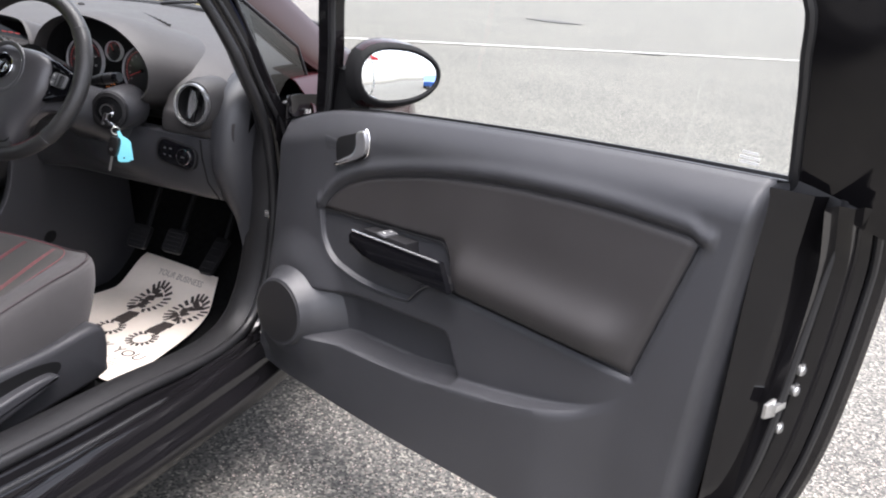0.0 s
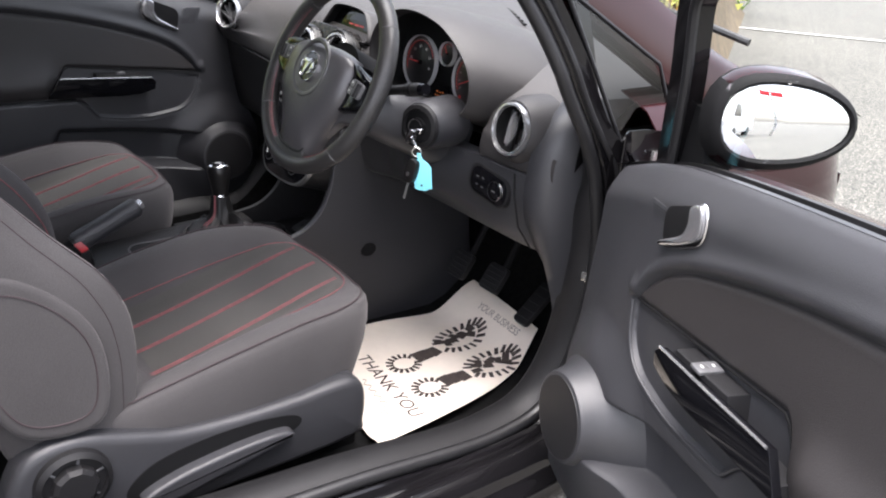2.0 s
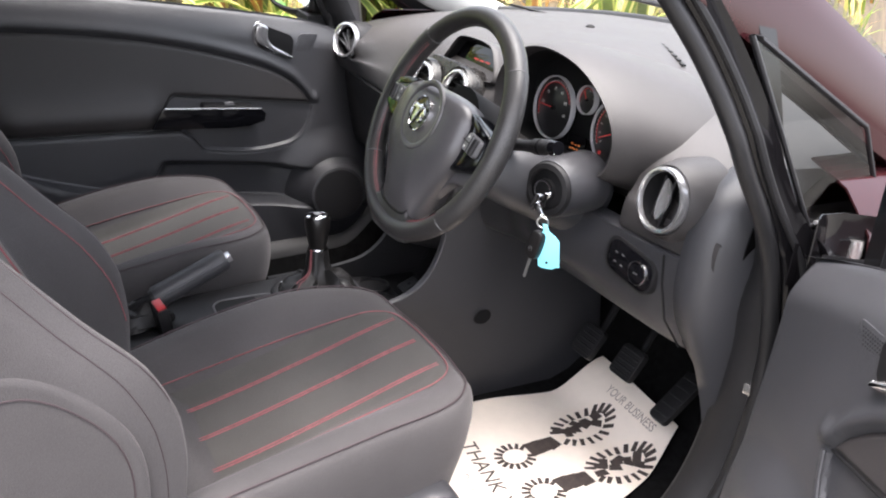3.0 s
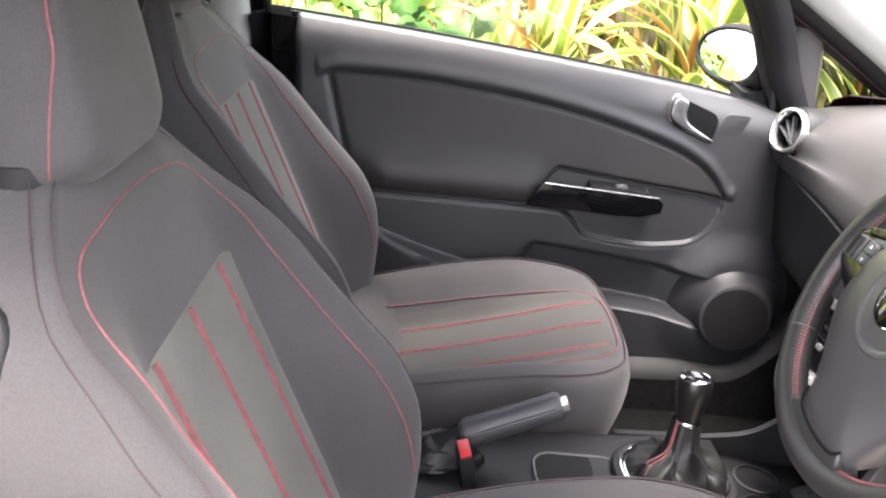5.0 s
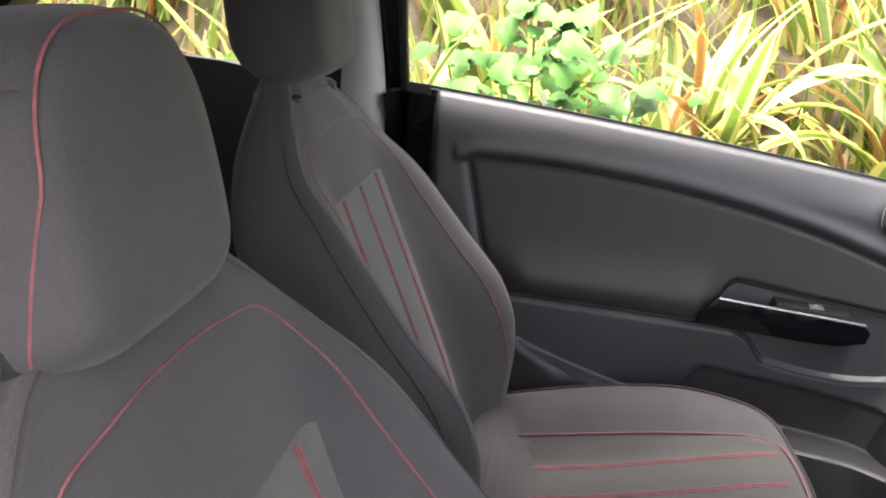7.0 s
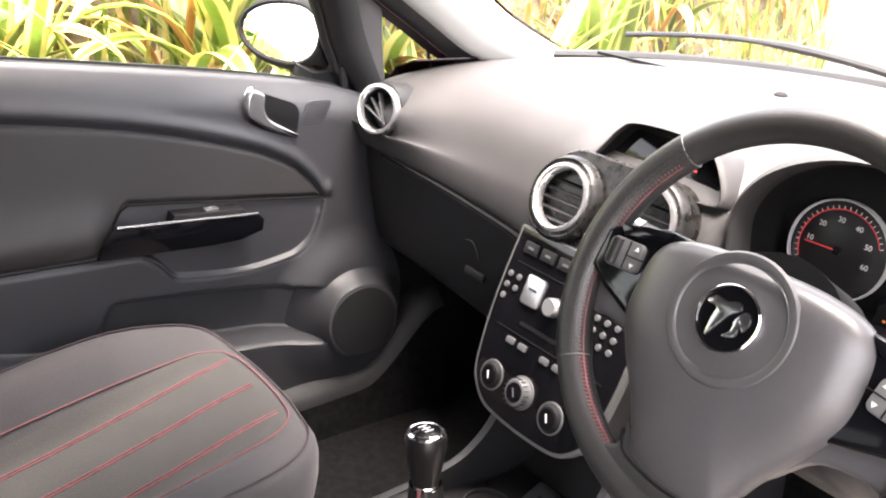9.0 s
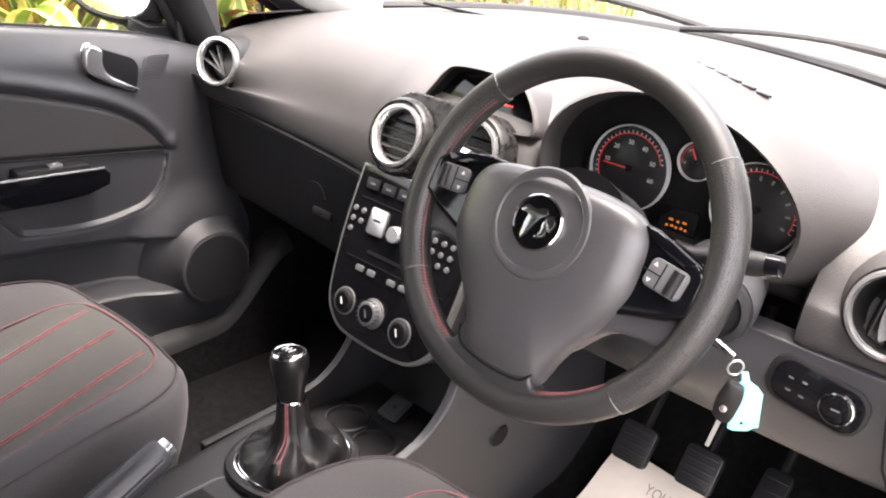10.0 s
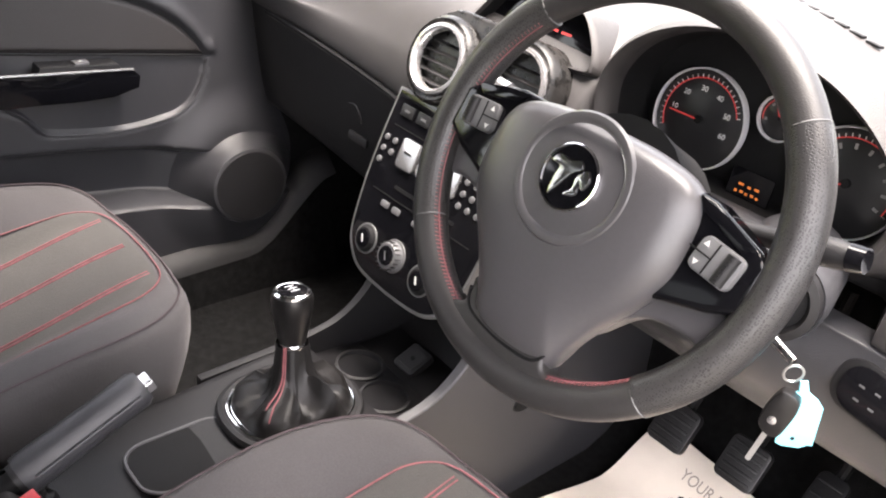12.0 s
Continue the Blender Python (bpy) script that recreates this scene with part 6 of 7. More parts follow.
    def arch(f, y, lift=0.0, fx=None):
        fx = fx or f
        return [(c[0] + (x - c[0]) * fx, y + 0.040 * (0.95 - z), c[1] + (z - c[1]) * f + lift) for x, z in lipline]
    hood = part("binnacle_hood", rows_mesh([arch(0.90, 0.345), arch(0.955, 0.262), arch(0.985, 0.243), arch(1.02, 0.240), arch(1.06, 0.250), arch(1.13, 0.285, -0.003), arch(1.20, 0.34, -0.015, 1.28), arch(1.22, 0.43, -0.035, 1.42), arch(1.2, 0.54, -0.06, 1.5)], closed=True), DASH, root, "hooded instrument binnacle", smooth=70)
    part("binnacle_throat", rows_mesh([arch(0.956, 0.264), arch(0.90, 0.318), arch(0.5, 0.322), arch(0.02, 0.322)], closed=True), WELL, hood, smooth=60)
    face = frame_of((0.335, 0.312, 0.912), (0, -1, 0.10))

    def dial(x, z, r, a0, a1, needle, ticks, nm, lab):
        m = face @ pose(x - 0.335, (z - 0.912), 0.0)
        d = part(nm, lathe([(r, -0.004), (r, 0.006), (r - 0.0006, 0.0070), (r - 0.0014, 0.0068), (r - 0.0022, 0.002)], m, 44, cap=False), RING, root, lab)
        part("dial_face", lathe([(r - 0.002, 0.0), (r - 0.004, 0.0015), (0.001, 0.0015)], m, 36), DIALFACE, d)
        arc = [m @ Vector((math.cos(radians(a)) * r * 0.80, math.sin(radians(a)) * r * 0.80, 0.0024)) for a in np.linspace(a0, a1, 40)]
        part("lit_scale", tube(arc, 0.0006 if r > 0.03 else 0.0004, 5), GLOW_RED, d, "red lit scale")
        for a in np.linspace(a0, a1, ticks) if nm != "rev_counter" else ():
            part("tick", block(r * 0.10, 0.0030, 0.0005, m @ pose(math.cos(radians(a)) * r * 0.66, math.sin(radians(a)) * r * 0.66, 0.0017, 0, 0, a), 0), DIALMARK, d)
        part("needle", block(r * 0.62, 0.0016, 0.0012, m @ pose(math.cos(radians(needle)) * r * 0.36, math.sin(radians(needle)) * r * 0.36, 0.004, 0, 0, needle), 0.0004), GLOW_RED, d, "red needle")
        part("needle_hub", lathe([(r * 0.09, 0.0015), (r * 0.085, 0.005), (0.001, 0.0055)], m, 16), WELL, d)
    def scale_ticks(x, z, r, a0, a1, k):
        m = face @ pose(x - 0.335, z - 0.912, 0.0)
        part("scale_ticks", joined(*[block(r * 0.06, 0.0008, 0.0005, m @ pose(math.cos(radians(a)) * r * 0.84, math.sin(radians(a)) * r * 0.84, 0.0018, 0, 0, a), 0) for a in np.linspace(a0, a1, k)]), LEGEND, root)
    scale_ticks(0.258, 0.914, 0.0575, 205, 20, 25)
    scale_ticks(0.434, 0.912, 0.0575, 215, -20, 31)
    dial(0.258, 0.914, 0.0575, 205, 20, 180, 9, "rev_counter", "rev counter in a silver ring")
    for k in range(6):
        a = radians(172 - 37 * k)
        part("dial_number", words(str(10 + 10 * k), 0.0085, face @ pose(0.258 - 0.335 + 0.0575 * 0.60 * math.cos(a) - 0.0045, 0.002 + 0.0575 * 0.60 * math.sin(a) - 0.003, 0.0022), 0.0001), LEGEND, root, "small pale dial figures", smooth=0)
    dial(0.434, 0.912, 0.0575, 215, -20, 205, 11, "speedometer", "speedometer in a silver ring")
    dial(0.347, 0.948, 0.0250, 200, 20, 122, 4, "fuel_gauge", "small fuel gauge in a silver ring")
    part("warning_lamp", block(0.006, 0.006, 0.001, face @ pose(0.072, -0.040, 0.002), 0), GLOW_RED, root, "lit red warning lamp")
    lcd = part("trip_display", prism(rounded(0.050, 0.036, 0.003), 0.0, 0.003, face @ pose(0.008, -0.046, 0.0)), PIANO, root, "small amber trip display")
    for k, (a, w) in enumerate(((-0.014, 0.004), (-0.007, 0.005), (-0.001, 0.004), (0.006, 0.005), (0.012, 0.004), (-0.010, 0.008), (0.0, 0.005), (0.009, 0.007))):
        part("amber_bar", block(w * 0.75, 0.0026, 0.0006, face @ pose(0.008 + a, -0.053 + 0.008 * (k // 5) + 0.0008 * (k % 2), 0.003), 0), GLOW_AMBER, lcd)
    # demister grille on the pad in front of the driver, and the sun sensor
    gr = part("demister_grille", block(0.004, 0.004, 0.002, pose(0.245, 0.575, 0.998), 0), WELL, root, "slotted windscreen demister grille")
    for k in range(7):
        x = 0.145 + 0.030 * k
        part("grille_slot", block(0.026, 0.007, 0.003, pose(x, 0.640 - 0.55 * (x - 0.145), 1.0105 - 0.070 * (x / 0.72) ** 2.2, 0, 0, -29), 0), WELL, gr)
    gm2 = frame_of((-0.32, 0.655, 1.003), (0, 0.03, 1), (0.0, 1, 0))
    part("demister_slot", prism(rounded(0.26, 0.010, 0.004), -0.003, 0.0022, gm2), WELL, root)
    part("light_sensor", lathe([(0.011, -0.002), (0.010, 0.004), (0.006, 0.007), (0.001, 0.008)], Matrix.Translation((-0.014, 0.585, 1.011)), 16), WELL, root, "small black sun sensor")
    # centre stack
    W = (Vector((0, 0.355, 1))).normalized()
    sm = Matrix.Translation((0.005, 0.131, 0.658)) @ frame_of((0, 0, 0), (0, -1, 0.355), W)
    sideline = [(0.0, -0.066), (0.045, -0.064), (0.075, -0.058), (0.097, -0.042), (0.111, -0.020), (0.118, 0.02), (0.122, 0.07), (0.122, 0.12), (0.119, 0.19)]
    outl = smooth_line(sideline, 5) + [(-x, w) for x, w in smooth_line(sideline, 5)[:0:-1]]
    stack = part("centre_panel", prism([(x * 0.985, 0.1 + (w - 0.1) * 0.988) for x, w in outl], -0.10, 0.005, sm, 0.002), LOWER, root, "gloss black centre stack with a silver edge", smooth=45)
    part("stack_edge", prism([(x * 1.004, 0.1 + (w - 0.1) * 1.004) for x, w in outl], -0.004, 0.0078, sm, 0.003), EDGE, stack, "thin silver edge", smooth=45)
    face_out = [(x * 0.966, 0.1 + (w - 0.1) * 0.972) for x, w in outl]
    part("stack_face", prism(face_out, 0.0, 0.0085, sm, 0.001), PIANO, stack, "gloss black console face")
    part("stack_gap", block(0.195, 0.0014, 0.0010, sm @ pose(0, 0.052, 0.0082), 0), WELL, stack)
    part("stack_gap", block(0.205, 0.0014, 0.0010, sm @ pose(0, 0.142, 0.0082), 0), WELL, stack)
    part("disc_slot", prism(rounded(0.120, 0.005, 0.002), 0.0086, 0.0094, sm @ pose(0, 0.068, 0)), WELL, stack)
    for i in range(2):
        for j in range(3 if i == 0 else 2):
            part("preset_button", lathe([(0.0046, 0.0085), (0.0040, 0.0106), (0.001, 0.0110)], sm @ pose(-0.107 + 0.017 * i, 0.122 - 0.016 * j, 0), 12), BUTTON, stack)
    for i in range(3):
        for j in range(3):
            part("preset_button", lathe([(0.0046, 0.0085), (0.0040, 0.0106), (0.001, 0.0110)], sm @ pose(0.055 + 0.017 * i, 0.124 - 0.016 * j, 0), 12), BUTTON, stack)
    for a in (-0.056, 0.026):
        pad = part("radio_pad", prism(rounded(0.034, 0.040, 0.005), 0.0085, 0.0125, sm @ pose(a, 0.114, 0), 0.001), SATIN, stack, "silver radio key")
        part("pad_legend", block(0.014, 0.003, 0.0006, sm @ pose(a, 0.116, 0.0126), 0), WELL, pad)
    part("radio_knob", lathe([(0.013, 0.008), (0.0125, 0.018), (0.011, 0.020), (0.001, 0.020)], sm @ pose(-0.015, 0.108, 0), 28), SATIN, stack, "silver volume knob")
    for i in range(6):
        part("shortcut_key", block(0.026, 0.016, 0.003, sm @ pose(-0.086 + 0.033 * i, 0.165, 0.0085), 0.001), LOWER, stack)
        part("key_legend", block(0.010, 0.003, 0.0006, sm @ pose(-0.086 + 0.033 * i, 0.165, 0.0116), 0), BUTTON, stack)
    for a, b, r, tall in ((-0.074, -0.016, 0.0180, 0.45), (-0.015, -0.014, 0.0195, 1.0), (0.044, -0.020, 0.0180, 0.45)):
        dm = sm @ pose(a, b, 0.0)
        h = 0.0085 + 0.014 * tall
        kn = part("climate_dial", lathe([(r + 0.002, 0.008), (r + 0.001, 0.0100), (r, 0.0105), (r - 0.001, h - 0.0025), (r - 0.003, h), (0.001, h)], dm, 30), BUTTON if tall > 0.9 else WELL, stack, "round heater dial")
        part("dial_ring", lathe([(r + 0.0035, 0.0085), (r + 0.0030, 0.0100), (r + 0.001, 0.0100)], dm, 30, cap=False), EDGE, kn, "thin grey ring")
        part("dial_cap", lathe([(r * 0.70, h - 0.0003), (r * 0.67, h + 0.0013), (0.001, h + 0.0017)], dm, 26), PIANO, kn)
        part("dial_mark", block(0.0018, r * 0.62, 0.0008, dm @ pose(0.0, 0.0, h + 0.0016, 0, 0, 28), 0), LEGEND if tall < 0.9 else BUTTON, kn)
        for b in range(0, 360, 20):
            if tall > 0.9:
                part("dial_rib", block(0.0012, 0.0016, 0.008, dm @ pose(math.sin(radians(b)) * (r - 0.0004), math.cos(radians(b)) * (r - 0.0004), 0.0155, 0, 0, -b), 0), LOWER, kn)
    for a in (-0.064, -0.040, 0.002, 0.026):
        part("climate_button", prism(rounded(0.016, 0.009, 0.003), 0.0085, 0.011, sm @ pose(a, 0.040, 0), 0.001), BUTTON, stack)
    for a, b in ((-0.066, 0.244), (0.069, 0.255)):
        cc = sm @ Vector((a, b, 0.012))
        n = (0, -1, 0.36)
        part("vent_bezel", lathe([(0.060, -0.09), (0.058, 0.0), (0.053, 0.006), (0.047, 0.004)], frame_of(cc, n), 40, cap=False), FASCIA, stack)
        round_vent(root, cc, n, 0.0450, (-0.026, -0.013, 0.0, 0.013, 0.026), 0, "round silver centre vent")
    part("vent_bridge", prism(rounded(0.232, 0.128, 0.052, cx=0.001, cy=0.250), -0.10, 0.002, sm, 0.006, 3), FASCIA, stack, "patterned silver panel round the vents")
    # display under its visor
    vm = frame_of((0.040, 0.262, 0.968), (0, -1, 0.30))
    vis = smooth_line([(-0.104, -0.032), (-0.088, -0.004), (-0.070, 0.022), (-0.050, 0.031), (0.0, 0.034), (0.050, 0.031), (0.074, 0.022), (0.096, -0.004), (0.106, -0.028), (0.092, -0.038), (0.0, -0.041), (-0.092, -0.039)], 4, True)
    hold = part("display_visor", rows_mesh([[vm @ Vector((x * f, y * f, d)) for x, y in vis] for f, d in ((0.90, -0.030), (0.935, 0.004), (0.965, 0.009), (1.0, 0.008), (1.03, -0.004), (1.06, -0.05), (1.06, -0.14))], closed=True), DASH, root, "display visor", smooth=60)
    part("display_well", rows_mesh([[vm @ Vector((x * f, y * f, d)) for x, y in vis] for f, d in ((0.93, 0.004), (0.90, -0.018), (0.4, -0.019), (0.02, -0.019))], closed=True), WELL, hold)
    part("info_display", prism(rounded(0.168, 0.048, 0.014), -0.019, -0.013, vm @ pose(0, 0.0, 0), 0.001), PIANO, hold, "dark information display")
    for k in range(3):
        part("display_bar", block(0.016, 0.003, 0.0006, vm @ pose(0.038 - 0.022 * k, -0.004, -0.0128), 0), GLOW_RED, hold)
    return root


dashboard().location = (0.0, 0.020, 0.0)


def centre_console():
    root = thing("centre_console", "dark grey centre console between the front seats", "centre console")
    secs = []
    for y, w, t in ((-0.70, 0.085, 0.44), (-0.45, 0.090, 0.470), (-0.25, 0.094, 0.482), (-0.12, 0.098, 0.490), (0.0, 0.104, 0.494), (0.055, 0.107, 0.490), (0.075, 0.108, 0.462), (0.20, 0.112, 0.450), (0.26, 0.115, 0.458), (0.30, 0.115, 0.54)):
        secs.append([(0.015 + x, y, z) for x, z in smooth_line([(-w + 0.004, 0.21), (-w + 0.004, 0.36), (-w, t - 0.02), (-w + 0.006, t - 0.004), (-w + 0.018, t), (0, t), (w - 0.018, t), (w - 0.006, t - 0.004), (w, t - 0.02), (w - 0.004, 0.36), (w - 0.004, 0.21)], 3)])
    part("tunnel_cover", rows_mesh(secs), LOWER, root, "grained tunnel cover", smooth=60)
    for s, xx in ((1, 0.124), (-1, -0.094)):
        cheek = smooth_line([(-0.10, 0.486), (0.0, 0.490), (0.06, 0.494), (0.12, 0.508), (0.165, 0.545), (0.190, 0.600), (0.20, 0.66), (0.215, 0.74)], 5) + [(0.42, 0.74), (0.60, 0.60), (0.66, 0.21), (-0.10, 0.21)]
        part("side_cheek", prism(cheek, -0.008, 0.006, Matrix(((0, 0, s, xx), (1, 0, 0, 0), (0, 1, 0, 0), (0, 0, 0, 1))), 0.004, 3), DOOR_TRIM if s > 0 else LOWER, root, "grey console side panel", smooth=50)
    part("panel_clip", prism(smooth_line([(-0.020, 0.0), (-0.008, 0.014), (0.014, 0.012), (0.019, -0.004), (0.005, -0.016), (-0.015, -0.012)], 4, True), 0.0, 0.003, frame_of((0.1305, 0.303, 0.428), (1, 0, 0))), WELL, root, "dark clip hole")
    part("clip_lip", tube([frame_of((0.1305, 0.303, 0.428), (1, 0, 0)) @ Vector((x * 1.05, y * 1.05, 0.001)) for x, y in smooth_line([(-0.020, 0.0), (-0.008, 0.014), (0.014, 0.012), (0.019, -0.004), (0.005, -0.016), (-0.015, -0.012)], 4, True)], 0.0012, 5, True), LOWER, root)
    # front tray with cup wells and lighter socket
    part("tray_floor", block(0.19, 0.17, 0.004, pose(0.015, 0.16, 0.4505, 0, 0, 0), 0.001), WELL, root)
    for x, y in ((0.045, 0.105), (-0.03, 0.118)):
        part("cup_ring", lathe([(0.036, 0.0), (0.036, 0.008), (0.032, 0.009), (0.031, 0.001)], Matrix.Translation((x, y, 0.4545)), 32, cap=False), LOWER, root)
    um = frame_of((0.004, 0.190, 0.462), (0.0, -0.45, 1.0), (0, 1, 0))
    so = part("aux_socket", prism(rounded(0.042, 0.046, 0.006), -0.006, 0.006, um, 0.002), LOWER, root, "square socket cover")
    part("socket_face", prism(rounded(0.030, 0.032, 0.003), 0.006, 0.0068, um), LOWER, so)
    part("socket_mark", block(0.006, 0.006, 0.0006, um @ pose(0, 0, 0.0068), 0), WELL, so)
    part("tray_rim", tube([(0.03 + x, -0.175 + y, 0.4885) for x, y in rounded(0.088, 0.133, 0.03)], 0.0022, 6, True), TRIM, root, "raised tray edge")
    part("rear_tray", prism(rounded(0.085, 0.13, 0.03), 0.0, 0.0015, Matrix.Translation((0.03, -0.175, 0.4865)), 0.0), WELL, root)
    return root


centre_console()


def gear_lever():
    root = thing("gear_lever", "gear lever with a chrome-capped knob and leather gaiter", "gear lever")
    base, top = Vector((0.036, -0.030, 0.498)), Vector((0.016, -0.026, 0.650))
    ax = (top - base).normalized()
    ov = [(0.068 * math.copysign(abs(math.cos(t)) ** 0.85, math.cos(t)), 0.078 * math.copysign(abs(math.sin(t)) ** 0.85, math.sin(t))) for t in np.linspace(0, 2 * math.pi, 97)[:-1]]
    part("gaiter_ring", tube([(0.036 + x, -0.032 + y, 0.501) for x, y in ov], 0.0026, 8, True), CHROME, root, "chrome gaiter ring")
    part("inner_ring", tube([(0.036 + x * 0.93, -0.032 + y * 0.93, 0.500) for x, y in ov], 0.0016, 8, True), CHROME, root, "thin inner chrome line")
    part("gaiter_surround", tube([(0.036 + x * 1.09, -0.032 + y * 1.09, 0.4955) for x, y in ov], 0.007, 8, True), LOWER, root)

    def pleat(a):
        """Upright folds of the leather at the sides, and the straight fall in front."""
        d = lambda q: (a - q + math.pi) % (2 * math.pi) - math.pi
        return sum(h * math.exp(-abs(d(q) / w) ** 1.3) for q, h, w in ((0.25, 0.030, 0.16), (0.95, 0.022, 0.14), (1.9, 0.016, 0.2), (2.7, 0.026, 0.15), (3.5, 0.020, 0.14), (5.30, 0.014, 0.40), (5.95, 0.016, 0.12)))
    rings = []
    levels = ((0.97, 0.498), (0.92, 0.504), (0.78, 0.506), (0.58, 0.507), (0.45, 0.515), (0.36, 0.530), (0.31, 0.548), (0.28, 0.568), (0.258, 0.586))
    swell = (0.0, 0.5, 1.0, 1.0, 0.8, 0.45, 0.2, 0.05, 0.0)
    for k, (f, h) in enumerate(levels):
        c = base.lerp(top, (h - 0.498) / 0.152)
        ring = []
        for j, (x, y) in enumerate(ov):
            a = 2 * math.pi * j / len(ov)
            fold = 1 + (0.09 * math.sin(5 * a + 0.5 * k) + 0.05 * math.sin(9 * a - k)) * math.sin(math.pi * k / 8)
            ring.append((c.x + x * f * fold, c.y + y * f * fold, h + (0.016 * abs(math.sin(2.5 * a + 0.7)) ** 0.5 + 0.003 * math.sin(7 * a + k * 1.7)) * math.sin(math.pi * min(k, 6) / 6) + pleat(a) * swell[k]))
        rings.append(ring)
    gait = part("gaiter", rows_mesh(rings, closed=True), GAITER, root, "creased black leather gaiter", smooth=48)
    for a in (-1.02, -0.90):
        line = []
        for k, (f, h) in enumerate(levels[1:]):
            c = base.lerp(top, (h - 0.498) / 0.152)
            line.append((c.x + 0.068 * f * math.cos(a) * 1.05, c.y + 0.078 * f * math.sin(a) * 1.05, h + 0.003 + pleat(a % (2 * math.pi)) * swell[k + 1] + 0.016 * abs(math.sin(2.5 * (a % (2 * math.pi)) + 0.7)) ** 0.5 * math.sin(math.pi * min(k + 1, 6) / 6)))
        part("gaiter_stitch", tube(smooth_line(line, 3), 0.0011, 5), STITCH, gait, "red seam")
    km = frame_of(base, ax, (0, 1, 0))
    part("collar", lathe([(0.0165, 0.082), (0.0178, 0.084), (0.0178, 0.088), (0.0165, 0.090)], km, 24), CHROME, root, "chrome collar")
    part("knob", lathe([(0.0165, 0.088), (0.0180, 0.098), (0.0215, 0.116), (0.0250, 0.134), (0.0258, 0.147), (0.0240, 0.154)], km, 28), KNOB, root, "black leather knob")
    part("knob_cap", lathe([(0.0236, 0.153), (0.0232, 0.157), (0.0205, 0.1590), (0.0180, 0.1585)], km, 28, cap=False), CHROME, root, "chrome knob rim")
    part("knob_disc", lathe([(0.0185, 0.157), (0.0180, 0.1590), (0.001, 0.1605)], km, 28), PIANO, root, "black shift disc")
    part("shift_pattern", joined(*[block(0.0014, 0.012, 0.001, km @ pose(x, 0, 0.1604), 0) for x in (-0.007, 0, 0.007)], block(0.016, 0.0014, 0.001, km @ pose(0, 0, 0.1604), 0)), RING, root)
    return root


gear_lever().location = (-0.010, -0.002, 0.0)


def handbrake():
    root = thing("handbrake", "black handbrake lever with a silver release button", "handbrake")
    a, b = Vector((0.004, -0.400, 0.498)), Vector((-0.002, -0.208, 0.585))
    part("grip", tube([a.lerp(b, t) for t in (0.28, 0.31, 0.5, 0.8, 0.95, 0.985)], [0.0195, 0.0205, 0.0195, 0.0188, 0.0192, 0.0155], 16, flat=1.15), DOOR_TRIM, root, "dark grey moulded grip")
    part("grip_collar", tube([a.lerp(b, 0.25), a.lerp(b, 0.29)], 0.0185, 16), LOWER, root)
    part("shank", tube([a.lerp(b, -0.1), a.lerp(b, 0.27)], 0.0135, 12), WELL, root)
    along = (b - a).normalized()
    part("release_button", prism(rounded(0.022, 0.015, 0.003), 0.0, 0.012, frame_of(a.lerp(b, 0.975), along), 0.002), SATIN, root, "silver release button")
    part("grip_ridge", tube([a.lerp(b, t) + Vector((0.0195, 0.0, 0.006)) for t in (0.33, 0.6, 0.93)], 0.0028, 8), DOOR_TRIM, root, "moulded ridge along the grip")
    rings = []
    for k, t in enumerate(np.linspace(0, 1, 9)):
        c = Vector((0.004, -0.40, 0.478)).lerp(a.lerp(b, 0.24), t)
        w, l = 0.044 - 0.026 * t, 0.085 - 0.064 * t
        rings.append([c + Vector((w * math.cos(q) * (1 + 0.08 * math.sin(6 * q + k)), l * math.sin(q) * (1 + 0.06 * math.sin(5 * q + k)), 0.006 * math.sin(3 * q + 2 * k))) for q in np.linspace(0, 2 * math.pi, 33)[:-1]])
    part("gaiter", rows_mesh(rings, closed=True), GAITER, root, "soft black gaiter", smooth=70)


handbrake()


def buckle(x, y, z, lean):
    root = thing("seat_belt_buckle", "black seat belt buckle with a red press button", "belt buckle", "belt buckles")
    m = pose(x, y, z, lean, 8, 10)
    part("housing", block(0.040, 0.022, 0.085, m @ pose(0, 0, -0.085), 0.005), LOWER, root)
    part("stem", block(0.026, 0.012, 0.13, m @ pose(0, 0, -0.20), 0.004), WELL, root)
    part("press_button", block(0.034, 0.016, 0.005, m @ pose(0, 0.001, -0.003), 0.001), RED, root, "red press button")


buckle(0.062, -0.352, 0.537, 14)
buckle(-0.088, -0.47, 0.520, 14)


def pedal(x, y, z, w, h, lab, lean=35):
    root = thing("foot_pedal", lab, "pedal", "foot pedals")
    m = frame_of((x, y, z), (0, -math.cos(radians(lean)), math.sin(radians(lean))))
    pad = part("pad", prism(rounded(w, h, 0.010), -0.010, 0.004, m, 0.003), RUBBER, root, "ribbed rubber pad")
    for k in np.linspace(-0.36, 0.36, 5):
        part("rib", block(w * 0.8, 0.004, 0.003, m @ pose(0, k * h, 0.003), 0.001), RUBBER, pad)
    part("arm", tube([m @ Vector((0, 0, -0.008)), m @ Vector((0, 0.04, -0.02)), (x + 0.01, y + 0.10, z + 0.16), (x + 0.01, y + 0.12, z + 0.26)], 0.008, 8), WELL, root)


pedal(0.285, 0.473, 0.415, 0.062, 0.068, "black rubber clutch pedal")
pedal(0.392, 0.490, 0.417, 0.062, 0.068, "black rubber brake pedal")
pedal(0.490, 0.540, 0.380, 0.045, 0.120, "black rubber accelerator pedal", 50)

